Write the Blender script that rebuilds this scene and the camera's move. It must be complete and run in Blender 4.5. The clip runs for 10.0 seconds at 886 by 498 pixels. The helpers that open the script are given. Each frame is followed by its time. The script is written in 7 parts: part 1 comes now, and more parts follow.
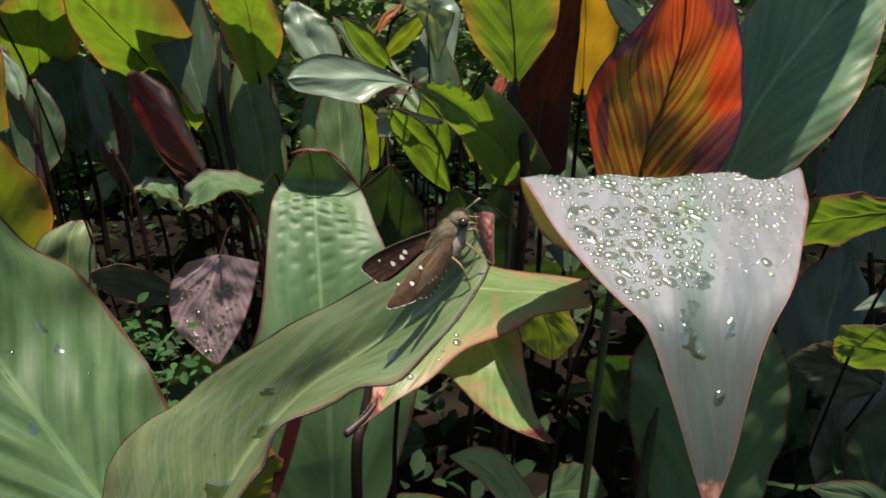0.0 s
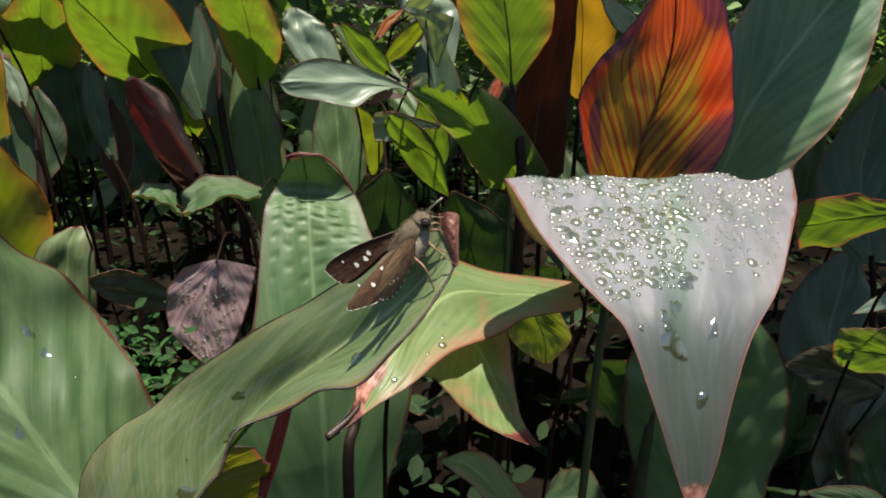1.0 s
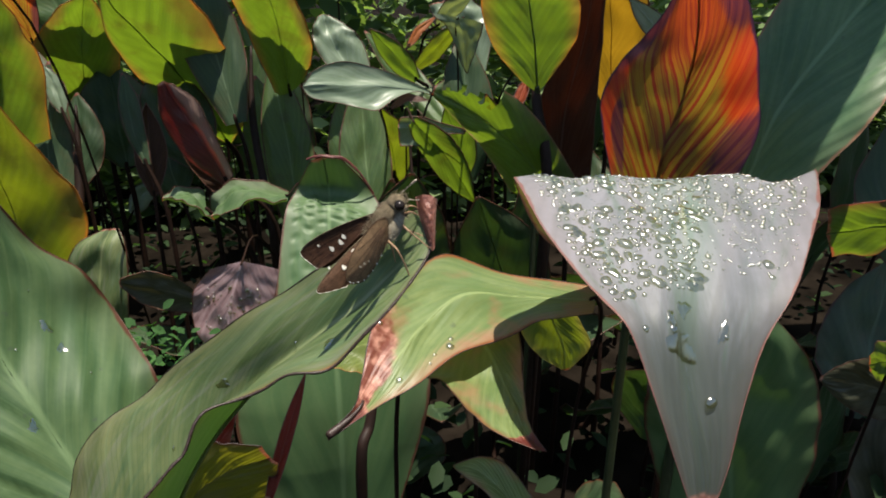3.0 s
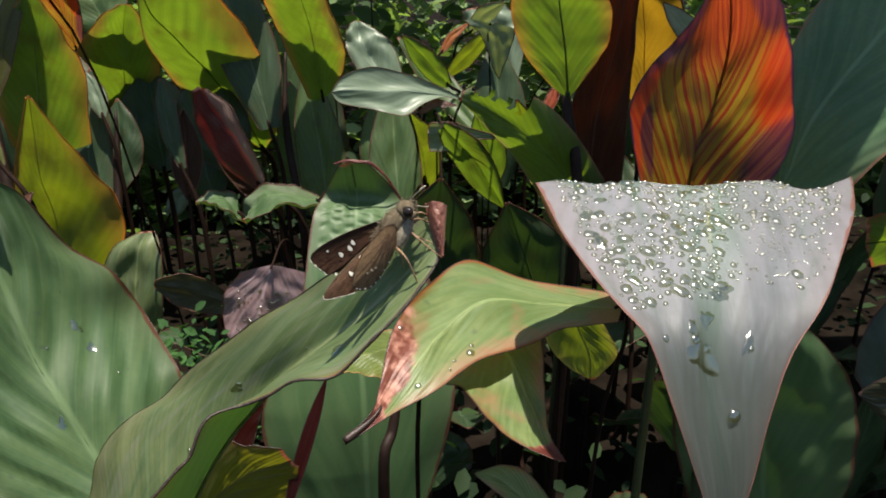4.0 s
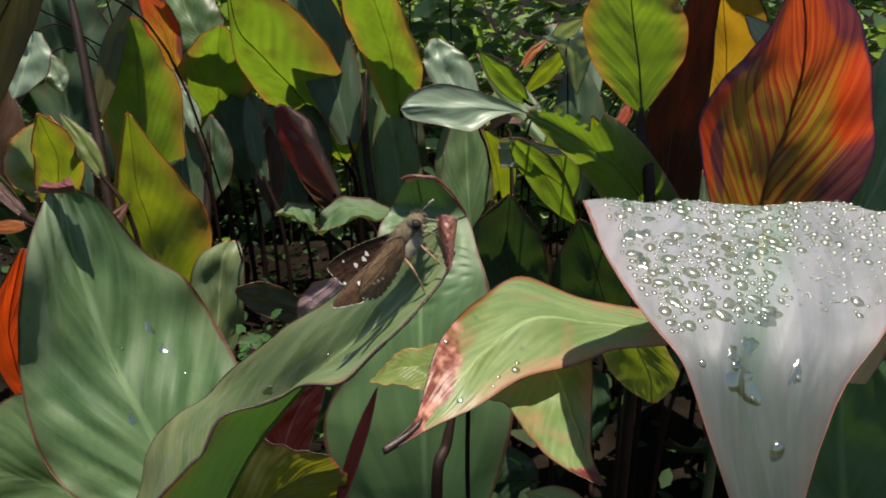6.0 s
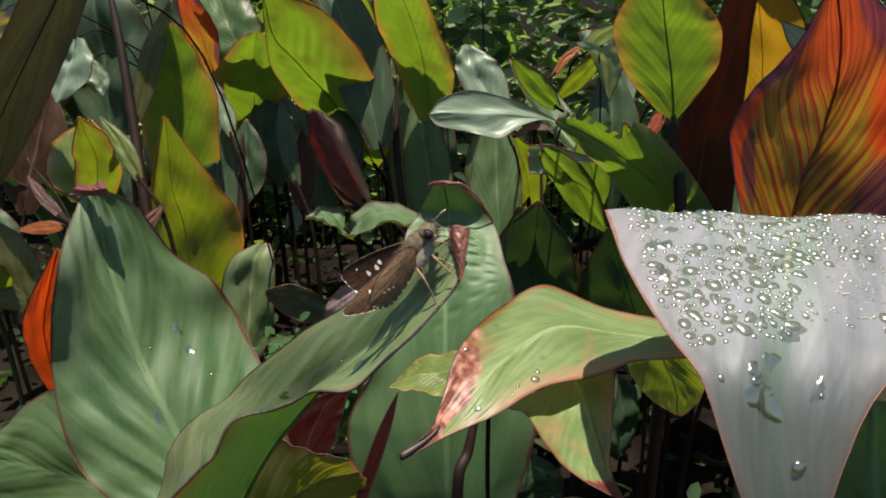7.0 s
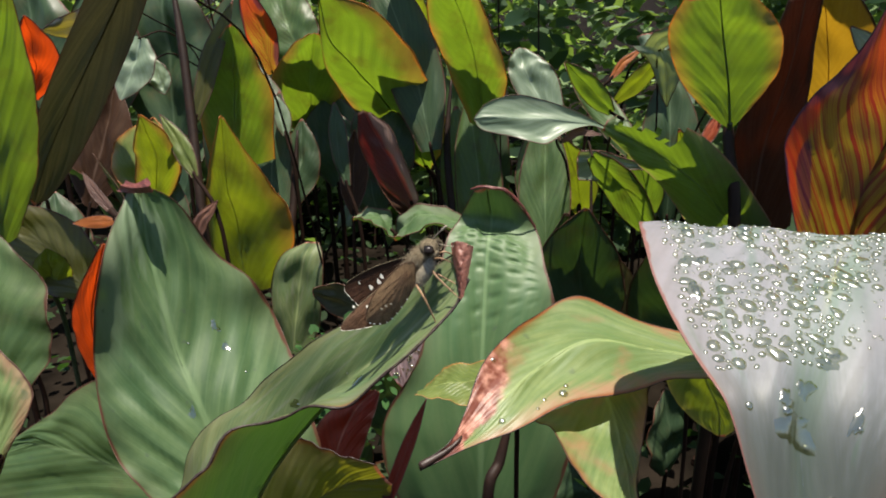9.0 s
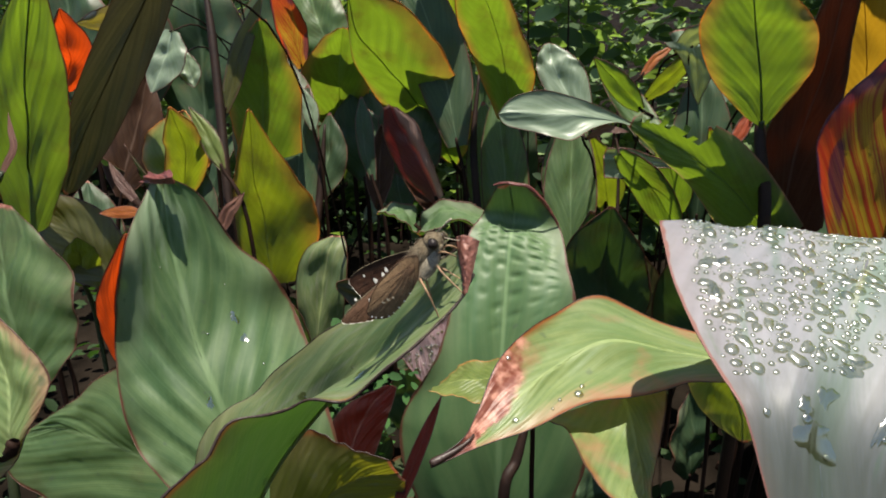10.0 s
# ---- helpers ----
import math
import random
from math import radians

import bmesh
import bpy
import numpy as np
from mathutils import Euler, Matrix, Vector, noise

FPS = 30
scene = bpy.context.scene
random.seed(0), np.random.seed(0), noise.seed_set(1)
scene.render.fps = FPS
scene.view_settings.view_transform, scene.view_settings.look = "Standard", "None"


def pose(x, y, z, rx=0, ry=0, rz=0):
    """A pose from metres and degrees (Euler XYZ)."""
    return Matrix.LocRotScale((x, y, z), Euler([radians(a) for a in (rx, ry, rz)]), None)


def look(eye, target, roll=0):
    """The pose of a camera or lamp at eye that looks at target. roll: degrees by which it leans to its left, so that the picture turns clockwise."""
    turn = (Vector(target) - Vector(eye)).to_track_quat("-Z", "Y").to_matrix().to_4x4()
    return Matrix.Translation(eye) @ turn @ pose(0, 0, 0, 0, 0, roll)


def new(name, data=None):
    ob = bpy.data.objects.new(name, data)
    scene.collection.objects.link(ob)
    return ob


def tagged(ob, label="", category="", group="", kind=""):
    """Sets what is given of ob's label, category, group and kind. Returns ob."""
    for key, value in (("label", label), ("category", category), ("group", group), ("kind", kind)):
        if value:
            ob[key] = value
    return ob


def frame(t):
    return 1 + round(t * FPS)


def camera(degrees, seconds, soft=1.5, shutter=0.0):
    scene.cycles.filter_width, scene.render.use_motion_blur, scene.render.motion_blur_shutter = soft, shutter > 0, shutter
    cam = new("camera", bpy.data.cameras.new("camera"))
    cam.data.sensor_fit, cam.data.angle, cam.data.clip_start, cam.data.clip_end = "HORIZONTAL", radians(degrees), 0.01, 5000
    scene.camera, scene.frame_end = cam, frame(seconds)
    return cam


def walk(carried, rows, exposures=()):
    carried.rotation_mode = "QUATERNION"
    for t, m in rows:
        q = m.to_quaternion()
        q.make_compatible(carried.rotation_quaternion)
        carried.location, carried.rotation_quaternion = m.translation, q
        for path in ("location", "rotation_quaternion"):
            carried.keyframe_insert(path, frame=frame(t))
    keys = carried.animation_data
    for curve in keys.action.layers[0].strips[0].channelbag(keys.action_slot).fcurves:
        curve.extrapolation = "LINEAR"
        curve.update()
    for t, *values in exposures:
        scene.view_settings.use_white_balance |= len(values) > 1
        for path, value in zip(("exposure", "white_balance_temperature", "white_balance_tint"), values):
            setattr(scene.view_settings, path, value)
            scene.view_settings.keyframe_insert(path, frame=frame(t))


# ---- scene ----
cam = camera(65.95, 10.0, soft=1.9)
PATH = [
    (0.0, pose(-0.0271, -0.0001, 0.5071, 64.54, -1.37, -10.07)),
    (0.5, pose(-0.0236, -0.0006, 0.5066, 64.77, -1.16, -9.94)),
    (1.0, pose(-0.0198, -0.0005, 0.5053, 65.04, -0.97, -9.68)),
    (1.5, pose(-0.0172, -0.0006, 0.5043, 65.21, -0.92, -9.33)),
    (2.0, pose(-0.0145, -0.0009, 0.5037, 65.31, -0.53, -8.68)),
    (2.5, pose(-0.0123, -0.0007, 0.5021, 65.56, -0.41, -7.77)),
    (4.0, pose(-0.0064, 0.0006, 0.5003, 66.28, 0.20, -3.90)),
    (4.5, pose(-0.0029, -0.0004, 0.5007, 66.62, 0.76, -2.05)),
    (5.0, pose(0.0000, 0.0000, 0.5000, 67.00, 0.92, -0.39)),
    (5.5, pose(0.0031, -0.0010, 0.5005, 67.32, 1.37, 1.40)),
    (7.0, pose(0.0093, -0.0006, 0.5017, 68.11, 1.83, 5.94)),
    (7.5, pose(0.0111, 0.0003, 0.5019, 68.35, 1.97, 7.14)),
    (8.0, pose(0.0126, 0.0013, 0.5020, 68.51, 1.86, 8.31)),
    (8.5, pose(0.0146, 0.0018, 0.5026, 68.48, 1.88, 9.57)),
    (9.0, pose(0.0170, 0.0042, 0.5019, 68.42, 1.86, 10.87)),
    (9.5, pose(0.0188, 0.0062, 0.5012, 68.28, 1.76, 12.16)),
    (10.0, pose(0.0201, 0.0071, 0.5008, 68.17, 1.75, 13.41)),
]
walk(cam, PATH, [(0.0, 0.98), (2.5, 0.92), (5.0, 0.87), (7.0, 0.96), (8.5, 1.04), (10.0, 1.08)])

# ---- light ----
SUN = Vector((0.06, -0.05, 0.98)).normalized()  # towards the sun: almost overhead
world = bpy.data.worlds.new("sky")
scene.world = world
world.use_nodes = True
sky = world.node_tree.nodes.new("ShaderNodeTexSky")
sky.sky_type, sky.sun_disc = "NISHITA", False
sky.sun_elevation = math.asin(SUN.z)
sky.sun_rotation = math.atan2(SUN.x, SUN.y)
background = world.node_tree.nodes["Background"]
background.inputs["Strength"].default_value = 0.082
world.node_tree.links.new(sky.outputs[0], background.inputs["Color"])
sun_data = bpy.data.lights.new("sun", "SUN")
sun_data.energy, sun_data.angle, sun_data.color = 5.2, radians(0.55), (1.0, 0.92, 0.79)
sun = new("sun", sun_data)
sun.matrix_basis = look(SUN * 20, (0, 0, 0))


# ---- materials ----
class Graph:
    """A node material, written as nested calls."""

    def __init__(self, name):
        self.material = bpy.data.materials.new(name)
        self.material.use_nodes = True
        self.tree = self.material.node_tree
        self.tree.nodes.clear()

    def put(self, node, socket, value):
        if isinstance(value, bpy.types.NodeSocket):
            self.tree.links.new(value, node.inputs[socket])
        elif value is not None:
            if isinstance(value, tuple) and len(value) == 3 and node.inputs[socket].type == "RGBA":
                value = (*value, 1)
            node.inputs[socket].default_value = value

    def math(self, op, a, b=0.0, c=None, clamp=False):
        n = self.tree.nodes.new("ShaderNodeMath")
        n.operation, n.use_clamp = op, clamp
        self.put(n, 0, a), self.put(n, 1, b), self.put(n, 2, c)
        return n.outputs[0]

    def step(self, value, low, high):
        n = self.tree.nodes.new("ShaderNodeMapRange")
        n.interpolation_type = "SMOOTHSTEP"
        for socket, v in (("Value", value), ("From Min", low), ("From Max", high)):
            self.put(n, socket, v)
        return n.outputs[0]

    def mix(self, factor, a, b):
        n = self.tree.nodes.new("ShaderNodeMix")
        n.data_type = "RGBA"
        self.put(n, 0, factor), self.put(n, 6, a), self.put(n, 7, b)
        return n.outputs[2]

    def noise(self, scale, detail=3.0, rough=0.55, vector=None, out=0):
        n = self.tree.nodes.new("ShaderNodeTexNoise")
        for socket, v in (("Scale", scale), ("Detail", detail), ("Roughness", rough), ("Vector", vector)):
            self.put(n, socket, v)
        return n.outputs[out]

    def vector(self, x, y, z=0.0):
        n = self.tree.nodes.new("ShaderNodeCombineXYZ")
        self.put(n, 0, x), self.put(n, 1, y), self.put(n, 2, z)
        return n.outputs[0]

    def place(self):
        return self.tree.nodes.new("ShaderNodeTexCoord").outputs["Object"]

    def uv(self):
        n = self.tree.nodes.new("ShaderNodeSeparateXYZ")
        self.tree.links.new(self.tree.nodes.new("ShaderNodeUVMap").outputs[0], n.inputs[0])
        return n.outputs[0], n.outputs[1]

    def chance(self):
        return self.tree.nodes.new("ShaderNodeObjectInfo").outputs["Random"]

    def island(self):
        return self.tree.nodes.new("ShaderNodeNewGeometry").outputs["Random Per Island"]

    def bump(self, height, strength=0.4, distance=0.001):
        n = self.tree.nodes.new("ShaderNodeBump")
        self.put(n, "Strength", strength), self.put(n, "Distance", distance), self.put(n, "Height", height)
        return n.outputs[0]

    def shader(self, colour, rough, normal=None, thin=None, thin_colour=None, **more):
        n = self.tree.nodes.new("ShaderNodeBsdfPrincipled")
        self.put(n, "Base Color", colour), self.put(n, "Roughness", rough), self.put(n, "Normal", normal)
        for socket, v in more.items():
            self.put(n, socket.replace("_", " "), v)
        end = n.outputs[0]
        if thin is not None:
            tr = self.tree.nodes.new("ShaderNodeBsdfTranslucent")
            self.put(tr, "Color", thin_colour), self.put(tr, "Normal", normal)
            m = self.tree.nodes.new("ShaderNodeMixShader")
            self.put(m, 0, thin), self.put(m, 1, end), self.put(m, 2, tr.outputs[0])
            end = m.outputs[0]
        out = self.tree.nodes.new("ShaderNodeOutputMaterial")
        self.tree.links.new(end, out.inputs[0])
        return self.material


RIMS = {"gold": (0.30, 0.16, 0.04), "tan": (0.22, 0.12, 0.07), "brown": (0.066, 0.024, 0.011), "red": (0.24, 0.05, 0.025), "orange": (0.42, 0.15, 0.02), "purple": (0.05, 0.018, 0.04), "yellow": (0.38, 0.30, 0.05), "pink": (0.17, 0.075, 0.058), "rust": (0.19, 0.060, 0.014), "char": (0.024, 0.011, 0.007)}

# dark and light body colour, the colour of light through the blade, its share, roughness
STYLES = {
    "green": ((0.040, 0.078, 0.028), (0.098, 0.152, 0.056), (0.26, 0.41, 0.018), 0.35, 0.45),
    "deep": ((0.040, 0.100, 0.048), (0.100, 0.180, 0.086), (0.14, 0.24, 0.010), 0.22, 0.46),
    "blister": ((0.044, 0.098, 0.034), (0.080, 0.134, 0.050), (0.13, 0.26, 0.03), 0.15, 0.54),
    "wax": ((0.030, 0.068, 0.024), (0.074, 0.121, 0.045), (0.14, 0.28, 0.02), 0.20, 0.60),
    "sage": ((0.072, 0.112, 0.038), (0.180, 0.208, 0.086), (0.10, 0.24, 0.020), 0.22, 0.46),
    "cream": ((0.085, 0.140, 0.045), (0.200, 0.250, 0.095), (0.46, 0.46, 0.05), 0.30, 0.42),
    "olive": ((0.038, 0.042, 0.012), (0.088, 0.085, 0.026), (0.34, 0.33, 0.015), 0.46, 0.44),
    # "dark" is leaf green with deep shade put into its body colour
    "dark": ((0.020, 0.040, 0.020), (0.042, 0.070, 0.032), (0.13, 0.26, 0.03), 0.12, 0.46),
    "yellow": ((0.080, 0.120, 0.028), (0.180, 0.215, 0.060), (0.32, 0.40, 0.012), 0.37, 0.44),
    "pale": ((0.112, 0.122, 0.130), (0.225, 0.228, 0.254), (0.62, 0.50, 0.05), 0.18, 0.54),
    "paleleaf": ((0.110, 0.160, 0.100), (0.210, 0.265, 0.190), (0.40, 0.48, 0.12), 0.25, 0.40),
    "bronze": ((0.030, 0.034, 0.020), (0.080, 0.080, 0.048), (0.17, 0.15, 0.05), 0.10, 0.40),
    "maroon": ((0.018, 0.009, 0.005), (0.046, 0.024, 0.013), (0.36, 0.06, 0.016), 0.09, 0.50),
    "wine": ((0.008, 0.002, 0.002), (0.026, 0.005, 0.004), (0.60, 0.03, 0.012), 0.36, 0.42),
    "rolled": ((0.030, 0.007, 0.009), (0.090, 0.026, 0.028), (0.42, 0.03, 0.02), 0.18, 0.32),
    "purple": ((0.170, 0.090, 0.092), (0.360, 0.265, 0.280), (0.24, 0.10, 0.06), 0.12, 0.30),
    "orange": ((0.240, 0.050, 0.012), (0.380, 0.130, 0.018), (0.72, 0.10, 0.006), 0.36, 0.46),
    "amber": ((0.200, 0.100, 0.015), (0.330, 0.200, 0.030), (0.62, 0.34, 0.016), 0.32, 0.44),
    "dry": ((0.050, 0.020, 0.014), (0.210, 0.100, 0.064), (0.35, 0.12, 0.05), 0.20, 0.55),
    "crimson": ((0.220, 0.030, 0.010), (0.340, 0.070, 0.014), (0.85, 0.085, 0.006), 0.42, 0.46),
    "redgold": ((0.050, 0.010, 0.012), (0.220, 0.080, 0.014), (0.9, 0.3, 0.02), 0.48, 0.42),
}


def leaf_material(style, rim, dry_from, patch):
    low, high, glow, share, rough = STYLES[style]
    g = Graph("leaf_" + style + "_" + rim)
    steep = 0.62 if style == "redgold" else 0.5
    u, v = g.uv()
    edge = g.math("ABSOLUTE", g.math("MULTIPLY_ADD", u, 2.0, -1.0))
    place = g.place()
    wobble = g.math("MULTIPLY_ADD", g.noise(30.0, 2.0, vector=place), 0.03, -0.015)
    vein = g.math("ADD", g.math("MULTIPLY_ADD", g.math("POWER", edge, 0.85), -steep, v), wobble)
    fine = g.math("SINE", g.math("MULTIPLY", vein, 330.0))
    broad = g.math("SINE", g.math("MULTIPLY", vein, 74.0))
    across = g.noise(1.0, 2.0, vector=g.vector(g.math("MULTIPLY", vein, 26.0), g.math("MULTIPLY", edge, 2.5), g.chance()))
    blotch = g.noise(22.0, 4.0, vector=place)
    grain = g.noise(420.0, 2.0, vector=place)
    tone = g.math("MULTIPLY_ADD", blotch, 0.7, g.math("MULTIPLY_ADD", across, 0.85, -0.30))
    tone = g.math("ADD", tone, g.math("MULTIPLY_ADD", grain, 0.24, -0.12))
    colour = g.mix(g.step(tone, 0.15, 0.85), low, high)
    through_colour = g.mix(g.math("MULTIPLY_ADD", across, 0.9, g.math("MULTIPLY_ADD", broad, 0.26, g.math("MULTIPLY_ADD", fine, 0.10, -0.1))), glow, tuple(c * 0.55 for c in glow))
    second = (0.62, 0.30, 0.012) if style == "orange" else tuple(c * 0.7 for c in glow)
    through_colour = g.mix(g.step(blotch, 0.25, 0.8), second, through_colour)
    if style == "pale":
        # long soft bands of worn wax, from greenish to faintly lilac
        band = g.noise(1.0, 4.0, vector=g.vector(g.math("MULTIPLY", u, 16.0), g.math("MULTIPLY", v, 5.0), 2.0))
        colour = g.mix(g.math("MULTIPLY", g.step(band, 0.40, 0.72), 0.6), colour, (0.200, 0.194, 0.216))
        colour = g.mix(g.math("MULTIPLY", g.step(band, 0.45, 0.30), 0.7), colour, (0.080, 0.130, 0.098))
        rubbed = g.math("MULTIPLY", g.step(edge, 0.34, 0.06), g.step(band, 0.34, 0.60))
        colour = g.mix(g.math("MULTIPLY", rubbed, 0.6), colour, (0.095, 0.165, 0.112))
        # a yellowish midrib shows where the blade arches
        keel = g.math("MULTIPLY", g.math("MULTIPLY", g.step(edge, 0.030, 0.008), g.step(v, 0.58, 0.46)), g.step(band, 0.30, 0.62))
        colour = g.mix(g.math("MULTIPLY", keel, 0.7), colour, (0.30, 0.31, 0.20))
        # the tip turns greener, and the shade on its steep end is painted in
        shaded_tip = g.step(g.math("MULTIPLY_ADD", band, 0.3, v), 0.68, 0.94)
        colour = g.mix(g.math("MULTIPLY", shaded_tip, 0.8), colour, (0.036, 0.050, 0.040))
    if style == "sage":
        # long grey scuffs down the blade
        scuff = g.noise(1.0, 4.0, vector=g.vector(g.math("MULTIPLY", u, 22.0), g.math("MULTIPLY", v, 3.5), 5.0))
        colour = g.mix(g.math("MULTIPLY", g.step(scuff, 0.48, 0.70), 0.55), colour, (0.185, 0.190, 0.150))
        colour = g.mix(g.math("MULTIPLY", g.step(scuff, 0.46, 0.30), 0.5), colour, (0.034, 0.090, 0.050))
        colour = g.mix(g.math("MULTIPLY", g.step(fine, 0.55, 1.0), 0.30), colour, (0.040, 0.085, 0.030))
    if style == "rolled":
        colour = g.mix(g.step(g.math("MULTIPLY_ADD", blotch, 0.2, u), 0.62, 0.85), colour, (0.25, 0.16, 0.125))
    if style == "cream":
        colour = g.mix(g.math("MULTIPLY", g.step(g.noise(24.0, 3.0, vector=place), 0.45, 0.65), 0.55), colour, (0.105, 0.175, 0.060))
        # rosy lower margin, and a rust-orange band along the upper one
        rosy = g.step(g.math("MULTIPLY_ADD", blotch, 0.35, g.math("MULTIPLY_ADD", across, 0.40, u)), 1.14, 1.40)
        colour = g.mix(g.math("MULTIPLY", rosy, 0.6), colour, (0.36, 0.185, 0.130))
        band = g.math("MULTIPLY", g.step(g.math("MULTIPLY_ADD", blotch, 0.10, u), 0.16, 0.06), g.step(v, 0.34, 0.5))
        colour = g.mix(g.math("MULTIPLY", band, 0.8), colour, (0.20, 0.075, 0.020))
        through_colour = g.mix(band, through_colour, (0.60, 0.20, 0.03))
        # rosy flush in blotches
        flush = g.step(g.math("MULTIPLY_ADD", edge, 0.16, g.noise(48.0, 4.0, vector=place)), 0.57, 0.75)
        colour = g.mix(g.math("MULTIPLY", flush, 0.6), colour, (0.31, 0.135, 0.085))
    if style == "wax":
        # broad pale scuffs with dappled sun painted in, mostly on one half
        sun_scuff = g.noise(1.0, 3.0, vector=g.vector(g.math("MULTIPLY", u, 4.5), g.math("MULTIPLY", v, 2.6), 9.0))
        sun_scuff = g.step(g.math("MULTIPLY_ADD", u, -0.22, sun_scuff), 0.36, 0.50)
        colour = g.mix(g.math("MULTIPLY", g.math("MULTIPLY", sun_scuff, g.step(v, 0.42, 0.66)), 0.7), colour, (0.145, 0.195, 0.120))
    if style in ("wax", "sage"):
        # silvery bloom between the side veins, worn off along them
        bloom = g.noise(1.0, 2.0, vector=g.vector(g.math("MULTIPLY", vein, 7.0), g.math("MULTIPLY", edge, 2.2), 7.0))
        colour = g.mix(g.math("MULTIPLY", g.step(bloom, 0.42, 0.75), 0.28), colour, (0.150, 0.215, 0.120) if style == "sage" else (0.100, 0.160, 0.080))
        colour = g.mix(g.math("MULTIPLY", g.step(broad, 0.86, 0.99), 0.16 if style == "sage" else 0.06), colour, (0.20, 0.30, 0.15))
    if style == "redgold":
        bands = g.noise(1.0, 3.0, vector=g.vector(g.math("MULTIPLY", vein, 48.0), g.math("MULTIPLY", edge, 1.2), 3.0))
        stripe = g.step(g.math("MULTIPLY_ADD", broad, 0.10, g.math("MULTIPLY_ADD", fine, 0.04, bands)), 0.32, 0.62)
        body = g.mix(stripe, (0.085, 0.014, 0.014), (0.22, 0.105, 0.016))
        gold = g.mix(g.step(g.math("MULTIPLY_ADD", blotch, 0.5, v), 0.62, 1.10), (0.36, 0.25, 0.02), (0.50, 0.11, 0.015))
        lit = g.mix(stripe, (0.34, 0.030, 0.014), gold)

        def zone(cu, cv, ru, rv, soft=0.5):
            """A blotch round one place of the blade."""
            du = g.math("DIVIDE", g.math("SUBTRACT", u, cu), ru)
            dv = g.math("DIVIDE", g.math("SUBTRACT", v, cv), rv)
            r = g.math("ADD", g.math("MULTIPLY", du, du), g.math("MULTIPLY", dv, dv))
            return g.step(g.math("MULTIPLY_ADD", bands, 0.9, g.math("MULTIPLY_ADD", blotch, 0.5, r)), 1.0 + 0.7 + soft, 1.0 + 0.7 - soft)

        # scarlet along both flanks, dusky purple at the margins and the foot
        scarlet = g.math("MAXIMUM", zone(1.02, 0.47, 0.24, 0.20), zone(0.0, 0.42, 0.12, 0.34))
        embers = zone(0.45, 1.05, 0.8, 0.42, 0.65)
        body = g.mix(embers, body, (0.12, 0.020, 0.010))
        lit = g.mix(g.math("MULTIPLY", embers, 0.8), lit, g.mix(stripe, (0.26, 0.025, 0.016), (0.50, 0.075, 0.014)))
        colour = g.mix(scarlet, body, (0.20, 0.022, 0.008))
        through_colour = g.mix(scarlet, lit, g.mix(stripe, (0.62, 0.035, 0.008), (0.74, 0.10, 0.012)))
        dusk = g.math("MAXIMUM", zone(1.02, 0.20, 0.22, 0.15, 0.35), zone(0.95, 0.80, 0.16, 0.14, 0.35))
        dusk = g.math("MAXIMUM", dusk, g.math("MAXIMUM", zone(0.0, 0.72, 0.12, 0.22, 0.35), zone(0.14, 0.24, 0.05, 0.14, 0.3)))
        dusk = g.math("MULTIPLY", dusk, 0.85)
        colour = g.mix(dusk, colour, (0.055, 0.022, 0.045))
        through_colour = g.mix(dusk, through_colour, g.mix(stripe, (0.07, 0.015, 0.04), (0.20, 0.035, 0.04)))
    # old leaves let the light through unevenly
    stain = g.step(g.noise(34.0, 5.0, 0.6, vector=place), 0.50, 0.72)
    if style in ("green", "yellow", "dark"):
        through_colour = g.mix(g.math("MULTIPLY", stain, 0.6), through_colour, (0.12, 0.11, 0.010))
        colour = g.mix(g.math("MULTIPLY", stain, 0.25), colour, (0.10, 0.075, 0.03))
    # the blade warms towards its margin
    warm = g.math("MULTIPLY", g.step(g.math("MULTIPLY_ADD", blotch, 0.5, edge), 0.85, 1.35), {"orange": 0.6, "yellow": 0.6, "red": 0.6}.get(rim, 0.22) * (0.5 if style == "cream" else 1.0))
    colour = g.mix(warm, colour, tuple(0.8 * c + 0.02 for c in RIMS[rim]))
    through_colour = g.mix(warm, through_colour, tuple(min(1.0, 1.2 * c + 0.02) for c in RIMS[rim]))
    # pale midrib, coloured dry margin, old brown specks
    centre = g.step(edge, 0.09, 0.02) if style == "redgold" else g.step(edge, 0.05, 0.012)
    colour = g.mix(g.math("MULTIPLY", centre, 0.0 if style == "pale" else 0.45), colour, tuple(min(1.0, c * 1.7 + 0.03) for c in high) if style != "redgold" else (0.03, 0.008, 0.014))
    ragged = g.math("MULTIPLY_ADD", g.noise(70.0, 3.0, vector=place), 0.10, edge)
    dry = g.step(ragged, 1.025 if style == "pale" else 0.96 if rim == "rust" else 1.005, 1.04)
    if style == "sage":
        dry = g.math("MULTIPLY", dry, g.step(u, 0.45, 0.6))
    crisp = g.math("MULTIPLY_ADD", g.noise(90.0, 4.0, vector=place), 0.10, v)
    withered = g.step(crisp, dry_from + 0.045, dry_from + 0.065)
    if patch:
        du = g.math("DIVIDE", g.math("SUBTRACT", u, patch[0]), patch[2])
        dv = g.math("DIVIDE", g.math("SUBTRACT", v, patch[1]), patch[3])
        r = g.math("ADD", g.math("MULTIPLY", du, du), g.math("MULTIPLY", dv, dv))
        r = g.math("MULTIPLY_ADD", g.noise(110.0, 5.0, vector=place), 1.6, r)
        withered = g.math("MAXIMUM", withered, g.step(r, 1.75, 1.25))
    colour = g.mix(dry, colour, RIMS[rim])
    through_colour = g.mix(dry, through_colour, tuple(min(1.0, c * 1.5) for c in RIMS[rim]))
